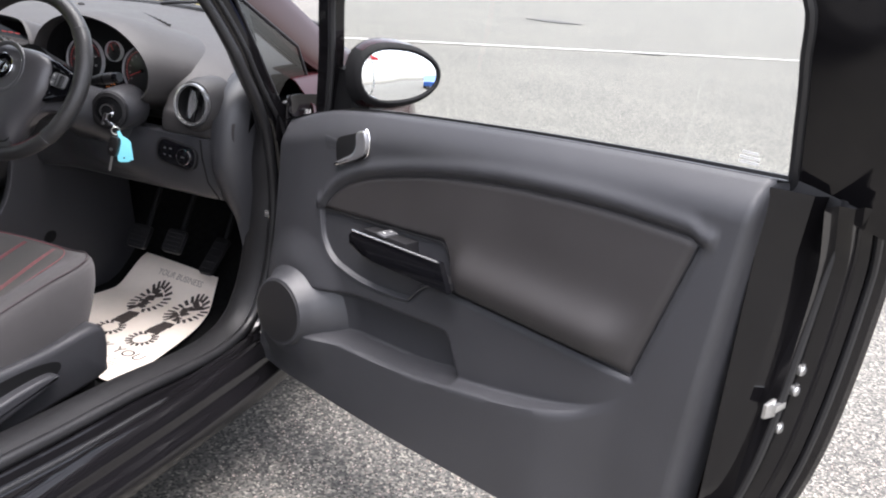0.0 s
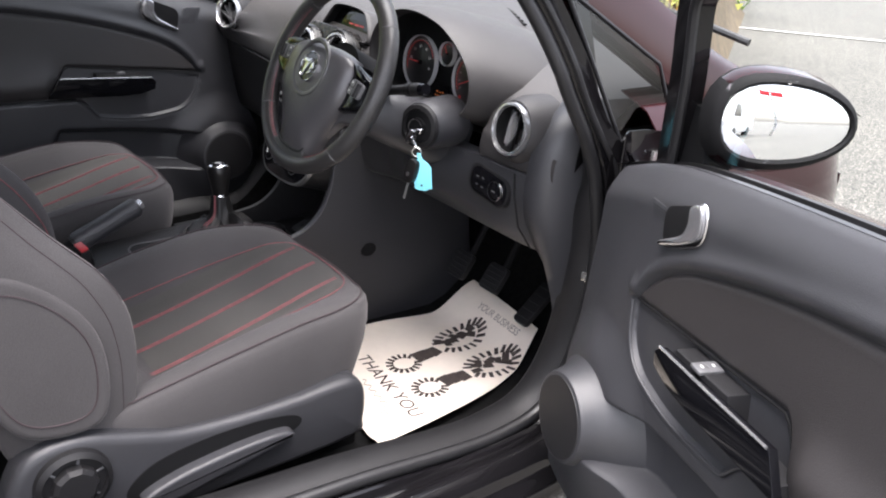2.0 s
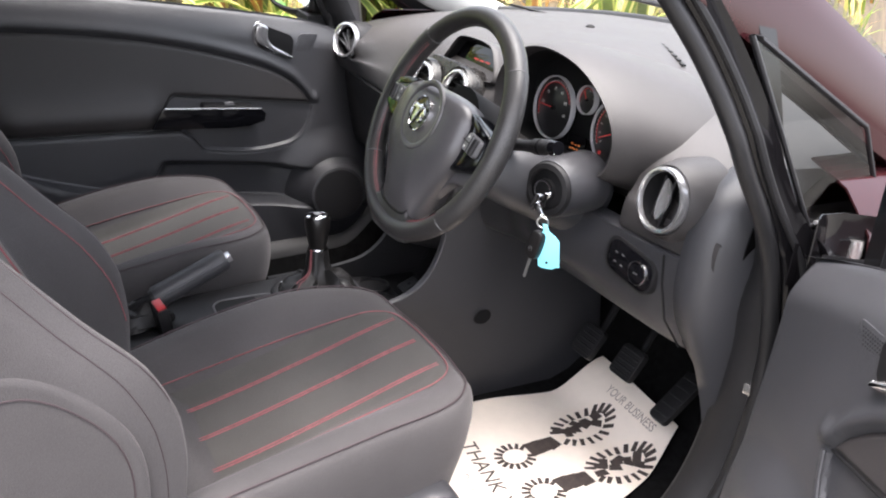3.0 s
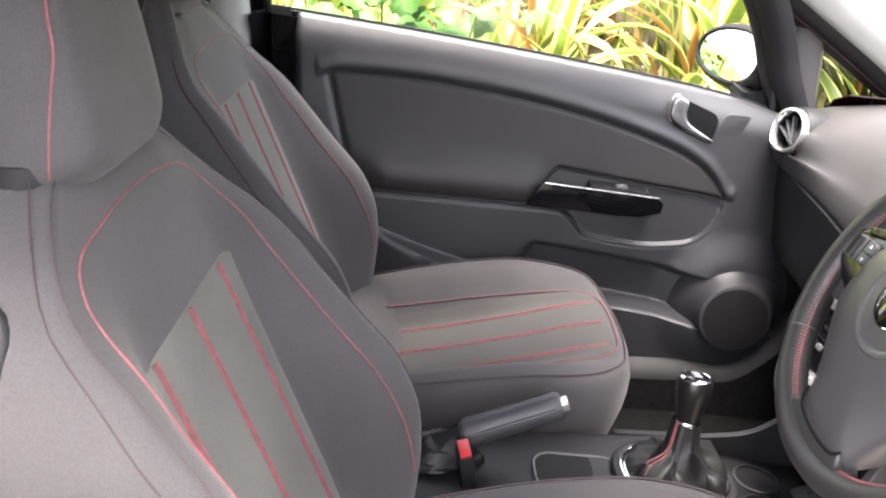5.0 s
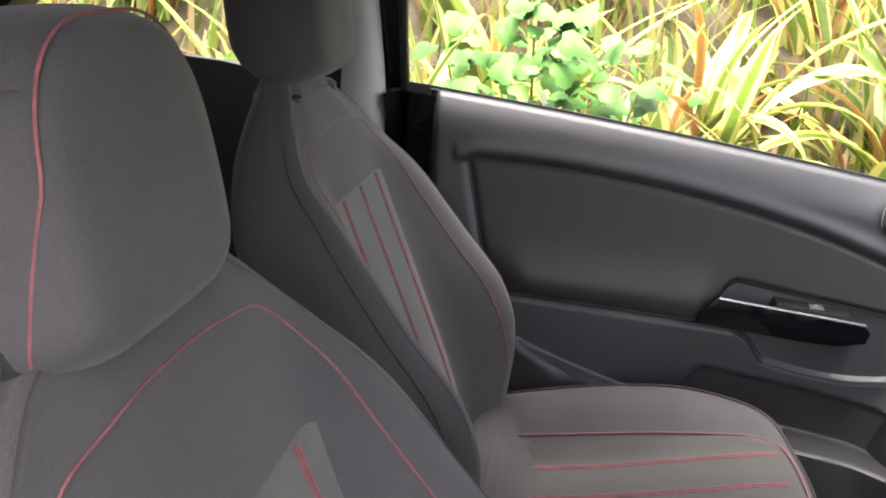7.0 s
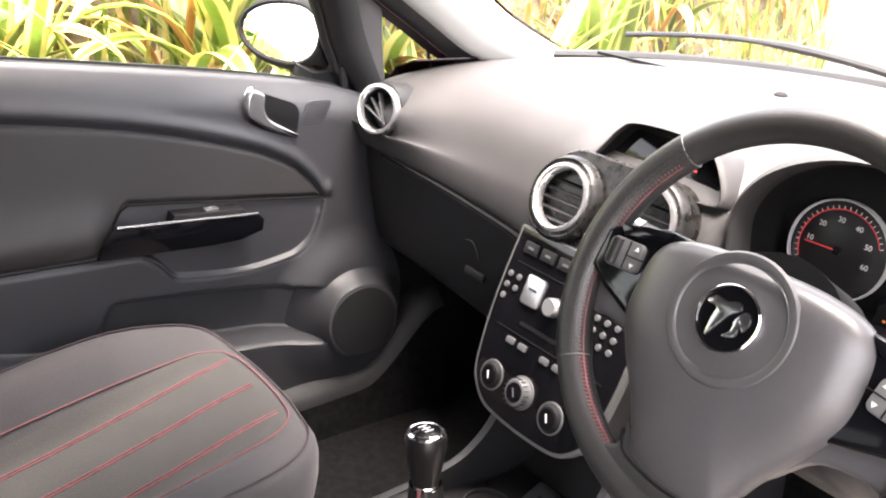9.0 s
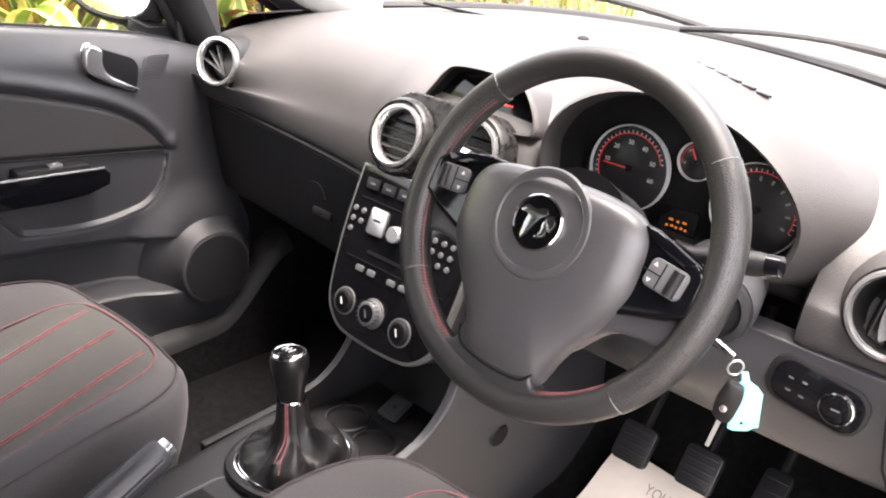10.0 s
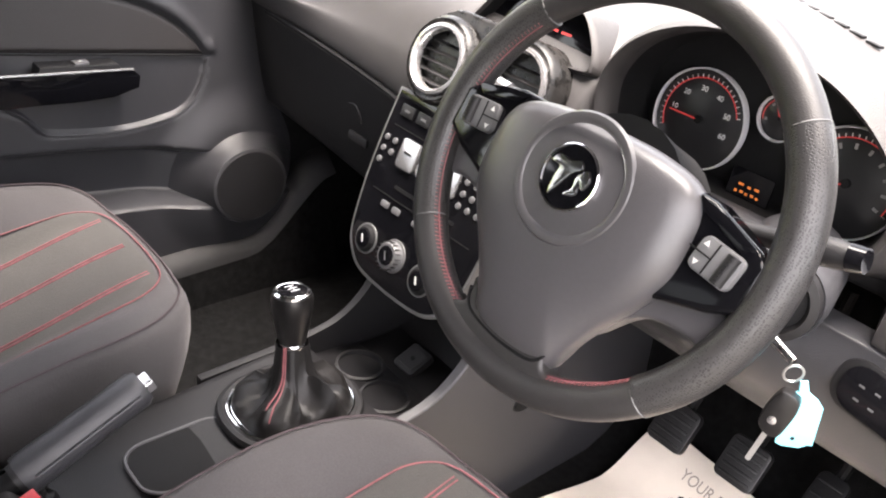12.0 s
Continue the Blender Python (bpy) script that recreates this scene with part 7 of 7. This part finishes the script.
# ---- paper mat in the driver's footwell ----
def paper_z(x, y):
    return 0.2360 + 0.074 * step01(y, 0.46, 0.60) + 0.004 * math.sin(9 * x + 4 * y) * math.sin(7 * y) + 0.020 * step01(x, 0.545, 0.62)


def paper_mat():
    root = thing("paper_floor_mat", "cream paper floor mat printed with two boot soles, THANK YOU below", "paper mat")
    bl, br, tl, tr = Vector((0.165, 0.115)), Vector((0.618, 0.024)), Vector((0.214, 0.590)), Vector((0.482, 0.570))
    rows = []
    for v in np.linspace(0, 1, 40):
        row = []
        for u in np.linspace(0, 1, 34):
            p = bl.lerp(br, u).lerp(tl.lerp(tr, u), v)
            x = p.x + 0.045 * math.sin(math.pi * v) * (u - 0.35) + 0.004 * math.sin(11 * v) * (1 - u)
            row.append((x, p.y, paper_z(x, p.y)))
        rows.append(row)
    part("sheet", rows_mesh(rows, thick=0.0006), PAPER, root, smooth=70)

    def lay(bm):
        for v in bm.verts:
            v.co.z += paper_z(v.co.x, v.co.y) + 0.0012
        return bm
    rnd = random.Random(4)
    for cx, cy, nm in ((0.362, 0.262, "left"), (0.476, 0.254, "right")):
        bits = []
        lean = radians(-7 if nm == "left" else -1)

        def quad(a, b, w, h, turn):
            pts = []
            w, h = w * 1.4, h * 1.15
            for p, q in ((-w, -h), (w, -h), (w * rnd.uniform(0.6, 1), h), (-w * rnd.uniform(0.6, 1), h)):
                x = a + p * math.cos(turn) - q * math.sin(turn)
                y = b + p * math.sin(turn) + q * math.cos(turn)
                pts.append((cx + x * math.cos(lean) + y * math.sin(lean), cy - x * math.sin(lean) + y * math.cos(lean)))
            return prism(pts, 0.0, 0.0003)
        for k in range(15):
            t = radians(118 + 304 * k / 14)
            bits.append(quad(0.031 * math.cos(t), 0.036 * math.sin(t), 0.0032, 0.0080, t - math.pi / 2))
        for k in range(3):
            bits.append(quad(rnd.uniform(-0.004, 0.004), 0.050 + 0.022 * k, 0.015, 0.0125, rnd.uniform(-0.1, 0.1)))
        for k in range(19):
            t = radians(-64 + 308 * k / 18)
            bits.append(quad(0.042 * math.cos(t), 0.185 + 0.068 * math.sin(t), 0.0036, 0.0095, t - math.pi / 2))
        for k in range(9):
            bits.append(quad(rnd.uniform(-0.020, 0.020), 0.135 + 0.012 * k, 0.010, 0.0075, rnd.uniform(0, 3)))
        part("sole_print", lay(joined(*bits)), INK, root, "dark brown printed boot sole", smooth=0)
    part("thank_you_words", lay(words("THANK YOU", 0.046, pose(0.286, 0.178, 0.0006, 0, 0, -6), 0.0001)), INK, root, "printed THANK YOU", smooth=0)
    part("heading_words", lay(words("YOUR BUSINESS", 0.0220, pose(0.292, 0.536, 0.0006, 0, 0, -2), 0.0001)), INK_PALE, root, "pale printed heading", smooth=0)
    line = [(0.374 + 0.13 * t, 0.140 + 0.006 * math.sin(34 * t) - 0.012 * t, 0.0006) for t in np.linspace(0, 1, 60)]
    part("script_line", lay(tube(line, 0.0008, 4)), INK_PALE, root)
    part("small_print", lay(joined(*[block(0.030 - 0.006 * k, 0.003, 0.0003, pose(0.508, 0.114 - 0.009 * k, 0.0006), 0) for k in range(2)])), INK_PALE, root, smooth=0)


paper_mat()

# ---- outside: ground, hedge bank, parked vehicles ----
bm = bmesh.new()
span = [-600, -250, -100, -50, -30] + list(np.linspace(-20, 20, 41)) + [30, 50, 100, 250, 600]
vs = [[bm.verts.new((x, y, 0.012 * noise.noise(Vector((x * 0.3, y * 0.3, 0))) if abs(x) < 20 and abs(y) < 20 else 0.0)) for x in span] for y in span]
for a, b in zip(vs, vs[1:]):
    for i in range(len(span) - 1):
        bm.faces.new((a[i], a[i + 1], b[i + 1], b[i]))
tagged(part("ground", bm, ASPHALT), "pale worn asphalt yard reaching the horizon", "ground", kind="structure")

line = part("road_line", rows_mesh([[(-9.0 + 22.0 * t + 0.034 * k * 0.65, 3.5 + 21.6 * t - 0.034 * k * 0.76 + 0.02 * math.sin(20 * t), 0.014) for k in (-1, 1)] for t in np.linspace(0, 1, 30)], thick=0.001), WHITE_LINE)
tagged(line, "long worn white painted line on asphalt", "road marking", kind="structure")
for x, y, a, b, r in ((-2.75, 16.4, 0.55, 0.25, 10), (-0.07, 12.1, 0.32, 0.07, 42)):
    pa = part("road_patch", prism([(a * math.cos(t) * (1 + 0.2 * math.sin(3 * t)), b * math.sin(t) * (1 + 0.2 * math.cos(4 * t))) for t in np.linspace(0, 2 * math.pi, 24)[:-1]], 0.010, 0.0135, pose(x, y, 0, 0, 0, r)), PATCH, smooth=0)
    tagged(pa, "dark repair patch in the asphalt", "road patch", kind="structure")


def stones():
    """Loose pale chippings on the asphalt beside the car."""
    rnd = random.Random(9)
    verts, faces = [], []
    for k in range(17000):
        x, y = rnd.uniform(0.78, 2.4), rnd.uniform(-0.9, 1.3)
        r, h, a = rnd.uniform(0.0012, 0.0036), rnd.uniform(0.0008, 0.0022), rnd.uniform(0, 6)
        z = 0.012 * noise.noise(Vector((x * 0.3, y * 0.3, 0))) + 0.0005
        b = len(verts)
        for j in range(5):
            t = a + 2 * math.pi * j / 5
            q = r * rnd.uniform(0.7, 1.2)
            verts.append((x + q * math.cos(t), y + q * math.sin(t), z - 0.001))
        verts.append((x, y, z + h))
        faces += [(b + j, b + (j + 1) % 5, b + 5) for j in range(5)]
    me = bpy.data.meshes.new("chippings")
    me.from_pydata(verts, [], faces)
    me.materials.append(island_colours("stone_chippings", [(0.28, 0.24, 0.21), (0.15, 0.125, 0.11), (0.38, 0.33, 0.30), (0.085, 0.072, 0.066), (0.28, 0.23, 0.20), (0.03, 0.027, 0.026)], 0.8))
    tagged(new("chippings", me), "pale stone chippings set in the asphalt", "gravel", kind="stuff")


stones()

# hedge bank on the passenger side
def hedge_end(x):
    """Where the planting stops and the open yard begins."""
    return 1.6 - 1.6 * x


def bank_z(x, y):
    return 0.02 + 1.15 * step01(-x, 1.35, 2.9) + 0.08 * noise.noise(Vector((x * 1.5, y * 1.5, 3)))


bank = part("planted_bank", rows_mesh([[(x, -5 + (hedge_end(x) + 5) * v, bank_z(x, -5 + (hedge_end(x) + 5) * v) * (1 - step01(v, 0.93, 1.0))) for x in np.linspace(-1.18, -5.0, 24)] for v in np.linspace(0, 1, 60)]), SOIL, smooth=80)
tagged(bank, "soil bank with leaf litter beside the car", "planted bank", kind="structure")

YELLOW = strap_leaf("variegated_strap_leaf", (0.62, 0.56, 0.20), (0.14, 0.22, 0.035), 0.24, 3)
OLIVE = strap_leaf("olive_strap_leaf", (0.42, 0.46, 0.12), (0.11, 0.16, 0.03), 0.36, 3)
BRONZE = strap_leaf("withered_strap_leaf", (0.45, 0.26, 0.08), (0.34, 0.15, 0.05), 0.30, 3)
IVY = by_object(material("fresh_green_leaf", (0.065, 0.165, 0.030), 0.6, vary=0.35, coarse=14, fine=80, bump=0.3, bump_scale=90, spec=0.22), 0.35)


def strap_mesh(seed, mat, length, width, droop):
    rnd = random.Random(seed)
    bm = bmesh.new()
    uv = bm.loops.layers.uv.new("UVMap")
    rows, n = [], 14
    curl = rnd.uniform(-0.12, 0.12)
    for i in range(n + 1):
        t = i / n
        a = radians(82) - droop * t ** 1.7
        if i == 0:
            p = Vector((0, 0, 0))
        else:
            p = p + Vector((math.cos(a), curl * t * 0.6, math.sin(a))) * (length / n)
        w = width * (0.75 + 0.5 * math.sin(math.pi * min(t * 1.1, 1))) * (1 - t ** 5) + 0.0008
        nrm = Vector((-math.sin(a), 0, math.cos(a)))
        row = []
        for k in (-1, -0.5, 0, 0.5, 1):
            row.append((bm.verts.new(p + Vector((0, 1, 0)) * (w * k) + nrm * (w * 0.35 * abs(k)) * (1 - 0.5 * t)), (k + 1) / 2, t))
        rows.append(row)
    for a, b in zip(rows, rows[1:]):
        for k in range(4):
            f = bm.faces.new([q[0] for q in (a[k], a[k + 1], b[k + 1], b[k])])
            for lp, q in zip(f.loops, (a[k], a[k + 1], b[k + 1], b[k])):
                lp[uv].uv = (q[1], q[2])
    return as_mesh("leaf", bm, mat, 60)


STRAPS = [strap_mesh(i, m, l, w, d) for i, (m, l, w, d) in enumerate(((YELLOW, 1.05, 0.034, 1.5), (YELLOW, 0.90, 0.038, 2.3), (YELLOW, 1.15, 0.030, 0.8), (OLIVE, 1.0, 0.028, 1.2), (OLIVE, 0.8, 0.034, 2.0), (BRONZE, 0.75, 0.022, 2.5), (BRONZE, 0.9, 0.012, 1.7), (YELLOW, 0.75, 0.042, 2.7)))]


def flax(x, y, z, seed, count=34, size=1.0):
    rnd = random.Random(seed)
    root = thing("flax_plant", "yellow and green striped strap-leaved plant on the bank", "flax plant", "flax plants on the bank", at=pose(x, y, z))
    for k in range(count):
        ob = new("leaf", rnd.choice(STRAPS))
        ob.parent = root
        a = rnd.uniform(0, 360)
        s = size * rnd.uniform(0.65, 1.15)
        ob.matrix_basis = pose(rnd.uniform(-0.10, 0.10), rnd.uniform(-0.10, 0.10), -0.03, rnd.uniform(-14, 14), rnd.uniform(-10, 22), a) @ Matrix.Diagonal((s, s, s, 1))


spots = [(-1.62, -0.95, 0.9), (-1.55, -0.42, 0.85), (-1.60, 0.25, 1.0), (-1.66, 0.62, 0.95), (-1.62, 1.15, 0.95), (-1.85, 1.75, 1.0), (-1.95, -1.5, 1.0), (-2.05, -0.75, 1.05), (-2.1, -0.1, 1.0), (-2.05, 0.55, 1.1),
         (-2.1, 1.25, 1.05), (-2.0, 2.4, 1.0), (-2.4, -2.2, 1.1), (-2.55, -0.5, 1.1), (-2.6, 0.35, 1.1), (-2.6, 1.0, 1.1), (-2.3, 3.1, 1.1), (-2.6, 1.9, 1.1), (-2.7, -1.3, 1.1), (-2.5, 4.0, 1.1), (-2.7, 4.9, 1.0), (-3.1, 5.6, 1.0), (-3.5, 6.6, 1.0)]
for i, (x, y, s) in enumerate(spots):
    flax(x, y, bank_z(x, y), 100 + i, 34 if i < 11 else 24, s)


def ivy_leaf(seed):
    pts = [(0, -0.030), (0.018, -0.036), (0.036, -0.018), (0.034, 0.006), (0.022, 0.016), (0.016, 0.036), (0, 0.052), (-0.016, 0.036), (-0.022, 0.016), (-0.034, 0.006), (-0.036, -0.018), (-0.018, -0.036)]
    bm = bmesh.new()
    c = bm.verts.new((0, 0, 0.006))
    v = [bm.verts.new((x, y, -0.10 * abs(x) - 0.004 * (i % 2))) for i, (x, y) in enumerate(pts)]
    for i in range(len(v)):
        bm.faces.new((c, v[i], v[(i + 1) % len(v)]))
    return as_mesh("leaf", bm, IVY, 60)


def shrub():
    root = thing("leafy_shrub", "fresh green broad-leaved climber on the bank", "shrub", at=pose(-1.56, -0.60, 0.50))
    rnd = random.Random(21)
    lf = ivy_leaf(0)
    for k in range(9):
        a = rnd.uniform(-0.5, 0.5)
        pts = smooth_line([(rnd.uniform(-0.1, 0.05), a * 0.4, -0.1), (rnd.uniform(-0.12, 0.1), a * 0.8, 0.25), (rnd.uniform(-0.1, 0.15), a * 1.1, 0.50 + rnd.uniform(0, 0.25))], 5)
        part("stem", tube(pts, 0.004, 5), OLIVE, root)
    for k in range(298):
        u, w = rnd.gauss(0, 0.20), rnd.random()
        h = 0.05 + 0.62 * w - 0.4 * abs(u)
        if h < 0.0:
            continue
        ob = new("leaf", lf)
        ob.parent = root
        s = rnd.uniform(0.6, 1.15)
        ob.matrix_basis = pose(rnd.uniform(-0.06, 0.22), u, h, rnd.uniform(-35, 35), rnd.uniform(10, 60), rnd.uniform(-70, 70)) @ pose(0, 0, 0, 0, 0, rnd.uniform(-50, 50)) @ Matrix.Diagonal((s, s, s, 1))


shrub()


def undergrowth():
    """A thicket of blades and litter behind the single plants, as one mesh."""
    rnd = random.Random(33)
    verts, faces = [], []
    for k in range(9000):
        x = -rnd.uniform(1.55, 4.6)
        y = rnd.uniform(-4.5, hedge_end(x) - 0.5)
        z = bank_z(x, y) - 0.03
        L, w = rnd.uniform(0.12, 0.5), rnd.uniform(0.005, 0.017)
        a, lean = rnd.uniform(0, 2 * math.pi), rnd.uniform(0.1, 1.1)
        dx, dy = math.cos(a), math.sin(a)
        b = len(verts)
        for t in (0.0, 0.4, 0.75, 1.0):
            out = L * lean * t * t * 0.8
            up = L * (t - 0.35 * lean * t * t)
            ww = w * (1 - t ** 2) + 0.0006
            verts.append((x + dx * out - dy * ww, y + dy * out + dx * ww, z + up))
            verts.append((x + dx * out + dy * ww, y + dy * out - dx * ww, z + up))
        faces += [(b + 2 * i, b + 2 * i + 1, b + 2 * i + 3, b + 2 * i + 2) for i in range(3)]
    me = bpy.data.meshes.new("undergrowth")
    me.from_pydata(verts, [], faces)
    me.materials.append(island_colours("mixed_undergrowth", [(0.40, 0.37, 0.10), (0.20, 0.27, 0.05), (0.52, 0.47, 0.16), (0.13, 0.20, 0.04), (0.34, 0.19, 0.06), (0.58, 0.52, 0.24), (0.24, 0.32, 0.06), (0.30, 0.22, 0.10)], 0.55, 0.3))
    tagged(new("undergrowth", me), "dense yellow-green undergrowth on the bank", "undergrowth", kind="stuff")


undergrowth()


def hedge():
    """Leafy hedge behind the bank."""
    rnd = random.Random(5)
    verts, faces = [], []
    for k in range(15000):
        x = -4.6 - rnd.random() * 1.6
        y = rnd.uniform(-6, hedge_end(x))
        z = rnd.uniform(0.7 - 0.65 * step01(y, 2.5, 4.5), 2.3 + 0.35 * noise.noise(Vector((x, y * 0.6, 0))))
        r = rnd.uniform(0.03, 0.085)
        n = Vector((rnd.gauss(0.4, 0.6), rnd.gauss(-0.3, 0.6), rnd.gauss(0.5, 0.4))).normalized()
        u = n.orthogonal().normalized()
        w = n.cross(u)
        c, b = Vector((x, y, z)), len(verts)
        verts += [tuple(c + u * r), tuple(c + w * r * 0.55), tuple(c - u * r), tuple(c - w * r * 0.55)]
        faces.append((b, b + 1, b + 2, b + 3))
    me = bpy.data.meshes.new("hedge")
    me.from_pydata(verts, [], faces)
    me.materials.append(island_colours("hedge_leaves", [(0.16, 0.26, 0.05), (0.09, 0.17, 0.03), (0.26, 0.33, 0.07), (0.38, 0.38, 0.10), (0.12, 0.22, 0.05)], 0.55, 0.25))
    tagged(new("hedge", me), "loose green hedge along the edge of the yard", "hedge", kind="stuff")


hedge()


# parked vehicles
def tyre_and_rim(m, r, w, parent):
    wh = part("wheel", lathe([(r * 0.62, -w), (r * 0.93, -w), (r, -w * 0.6), (r, w * 0.6), (r * 0.95, w * 0.95), (r * 0.66, w)], m, 36), RUBBER, parent, "black off-road tyre")
    part("rim", lathe([(r * 0.64, w * 0.9), (r * 0.62, w * 0.98), (r * 0.55, w * 0.7), (r * 0.2, w * 0.75), (r * 0.14, w * 0.95), (0.001, w * 0.95)], m, 30), SATIN, wh, "silver alloy rim")
    for k in range(5):
        a = 2 * math.pi * k / 5
        part("spoke_gap", lathe([(r * 0.10, 0.0), (r * 0.10, 0.004), (0.001, 0.004)], m @ pose(math.cos(a) * r * 0.42, math.sin(a) * r * 0.42, w * 0.735), 14), WELL, wh)
    return wh


JEEP = material("dark_maroon_car_paint", (0.07, 0.012, 0.014), 0.3, vary=0.1, bump=0.0, coat=0.8)
FLAP = material("grey_rubber_flap", (0.16, 0.165, 0.175), 0.6, vary=0.15, bump=0.2)


def off_roader():
    root = thing("off_road_vehicle", "parked dark off-road vehicle with grey mud flaps", "off-road vehicle", at=pose(-9.5, 13.5, 0.0, 0, 0, 8))
    prof = [(-3.0, 0.62), (-3.0, 1.15), (-2.2, 1.22), (-1.55, 1.82), (0.85, 1.82), (0.95, 1.0), (0.95, 0.62)]
    part("body", prism(prof, -0.80, 0.80, Matrix(((1, 0, 0, 0), (0, 0, 1, 0), (0, 1, 0, 0), (0, 0, 0, 1))), 0.06, 3), JEEP, root, "dark maroon bodywork")
    for s in (-1, 1):
        for x in (0.0, -2.6):
            tyre_and_rim(frame_of((x, s * 0.74, 0.385), (0, s, 0)), 0.385, 0.125, root)
        part("mud_flap", block(0.02, 0.28, 0.42, pose(0.55, s * 0.74, 0.20, 0, 4, 0), 0.006), FLAP, root, "grey rubber mud flap")
        part("side_window", block(1.9, 0.02, 0.42, pose(-0.4, s * 0.80, 1.28), 0.01), PIANO, root)
    part("axle", tube([(0, -0.7, 0.385), (0, 0.7, 0.385)], 0.05, 10), WELL, root)
    part("differential", lathe([(0.02, -0.12), (0.12, -0.06), (0.14, 0.02), (0.08, 0.12), (0.02, 0.14)], pose(0, 0.12, 0.36, 0, 90, 0), 16), STEEL, root, "bare metal axle housing")
    part("rear_bumper", block(0.14, 1.5, 0.16, pose(0.98, 0, 0.52), 0.02), WELL, root)


off_roader()


def parked_car(x, y, turn, paint, label, h=1.45, name="parked_car"):
    root = thing(name, label, "car" if name == "parked_car" else "van", "vehicles parked in the yard", at=pose(x, y, 0, 0, 0, turn))
    if name == "parked_car":
        prof = [(-2.0, 0.28), (-2.05, 0.75), (-1.2, 0.92), (-0.5, h), (1.1, h), (1.75, 0.98), (2.0, 0.90), (2.0, 0.28)]
        glassy = [(-1.0, 0.96), (-0.45, h - 0.07), (1.05, h - 0.07), (1.5, 0.98)]
    else:
        prof = [(-2.4, 0.30), (-2.45, 0.95), (-1.75, 1.15), (-1.25, h), (2.4, h), (2.45, 0.30)]
        glassy = [(-1.65, 1.18), (-1.2, h - 0.2), (-0.5, h - 0.2), (-0.5, 1.18)]
    lay_m = Matrix(((1, 0, 0, 0), (0, 0, 1, 0), (0, 1, 0, 0), (0, 0, 0, 1)))
    part("body", prism(prof, -0.82, 0.82, lay_m, 0.07, 3), paint, root)
    for s in (-1, 1):
        part("side_glass", prism(glassy, s * 0.815, s * 0.83, lay_m), PIANO, root)
        for wx in (-1.3, 1.25):
            tyre_and_rim(frame_of((wx, s * 0.74, 0.31), (0, s, 0)), 0.31, 0.10, root)


WHITE_CAR = material("white_car_paint", (0.78, 0.78, 0.77), 0.3, vary=0.04, bump=0.0, coat=0.6)
BLUE_CAR = material("blue_car_paint", (0.02, 0.09, 0.34), 0.3, vary=0.06, bump=0.0, coat=0.6)
RED_SIGN = material("red_sign_paint", (0.55, 0.02, 0.03), 0.4, vary=0.06, bump=0.0)
parked_car(14.0, 2.0, 4, BLUE_CAR, "blue hatchback parked behind in the yard")
parked_car(20.0, 4.6, 8, BLUE_CAR, "blue van parked behind in the yard", 2.0, "parked_van")
parked_car(13.0, -3.9, -4, WHITE_CAR, "white van parked behind in the yard", 2.1, "parked_van")


def sign_board():
    root = thing("sign_board", "red and white sign board on a post", "sign", at=pose(12.5, -1.7, 0, 0, 0, 90))
    part("post", tube([(0, 0, 0), (0, 0, 3.2)], 0.05, 10), STEEL, root)
    part("panel", block(0.9, 0.05, 0.35, pose(0, 0, 2.9), 0.01), RED_SIGN, root)
    part("panel", block(0.9, 0.05, 0.30, pose(0, 0, 2.58), 0.01), WHITE_CAR, root)


sign_board()
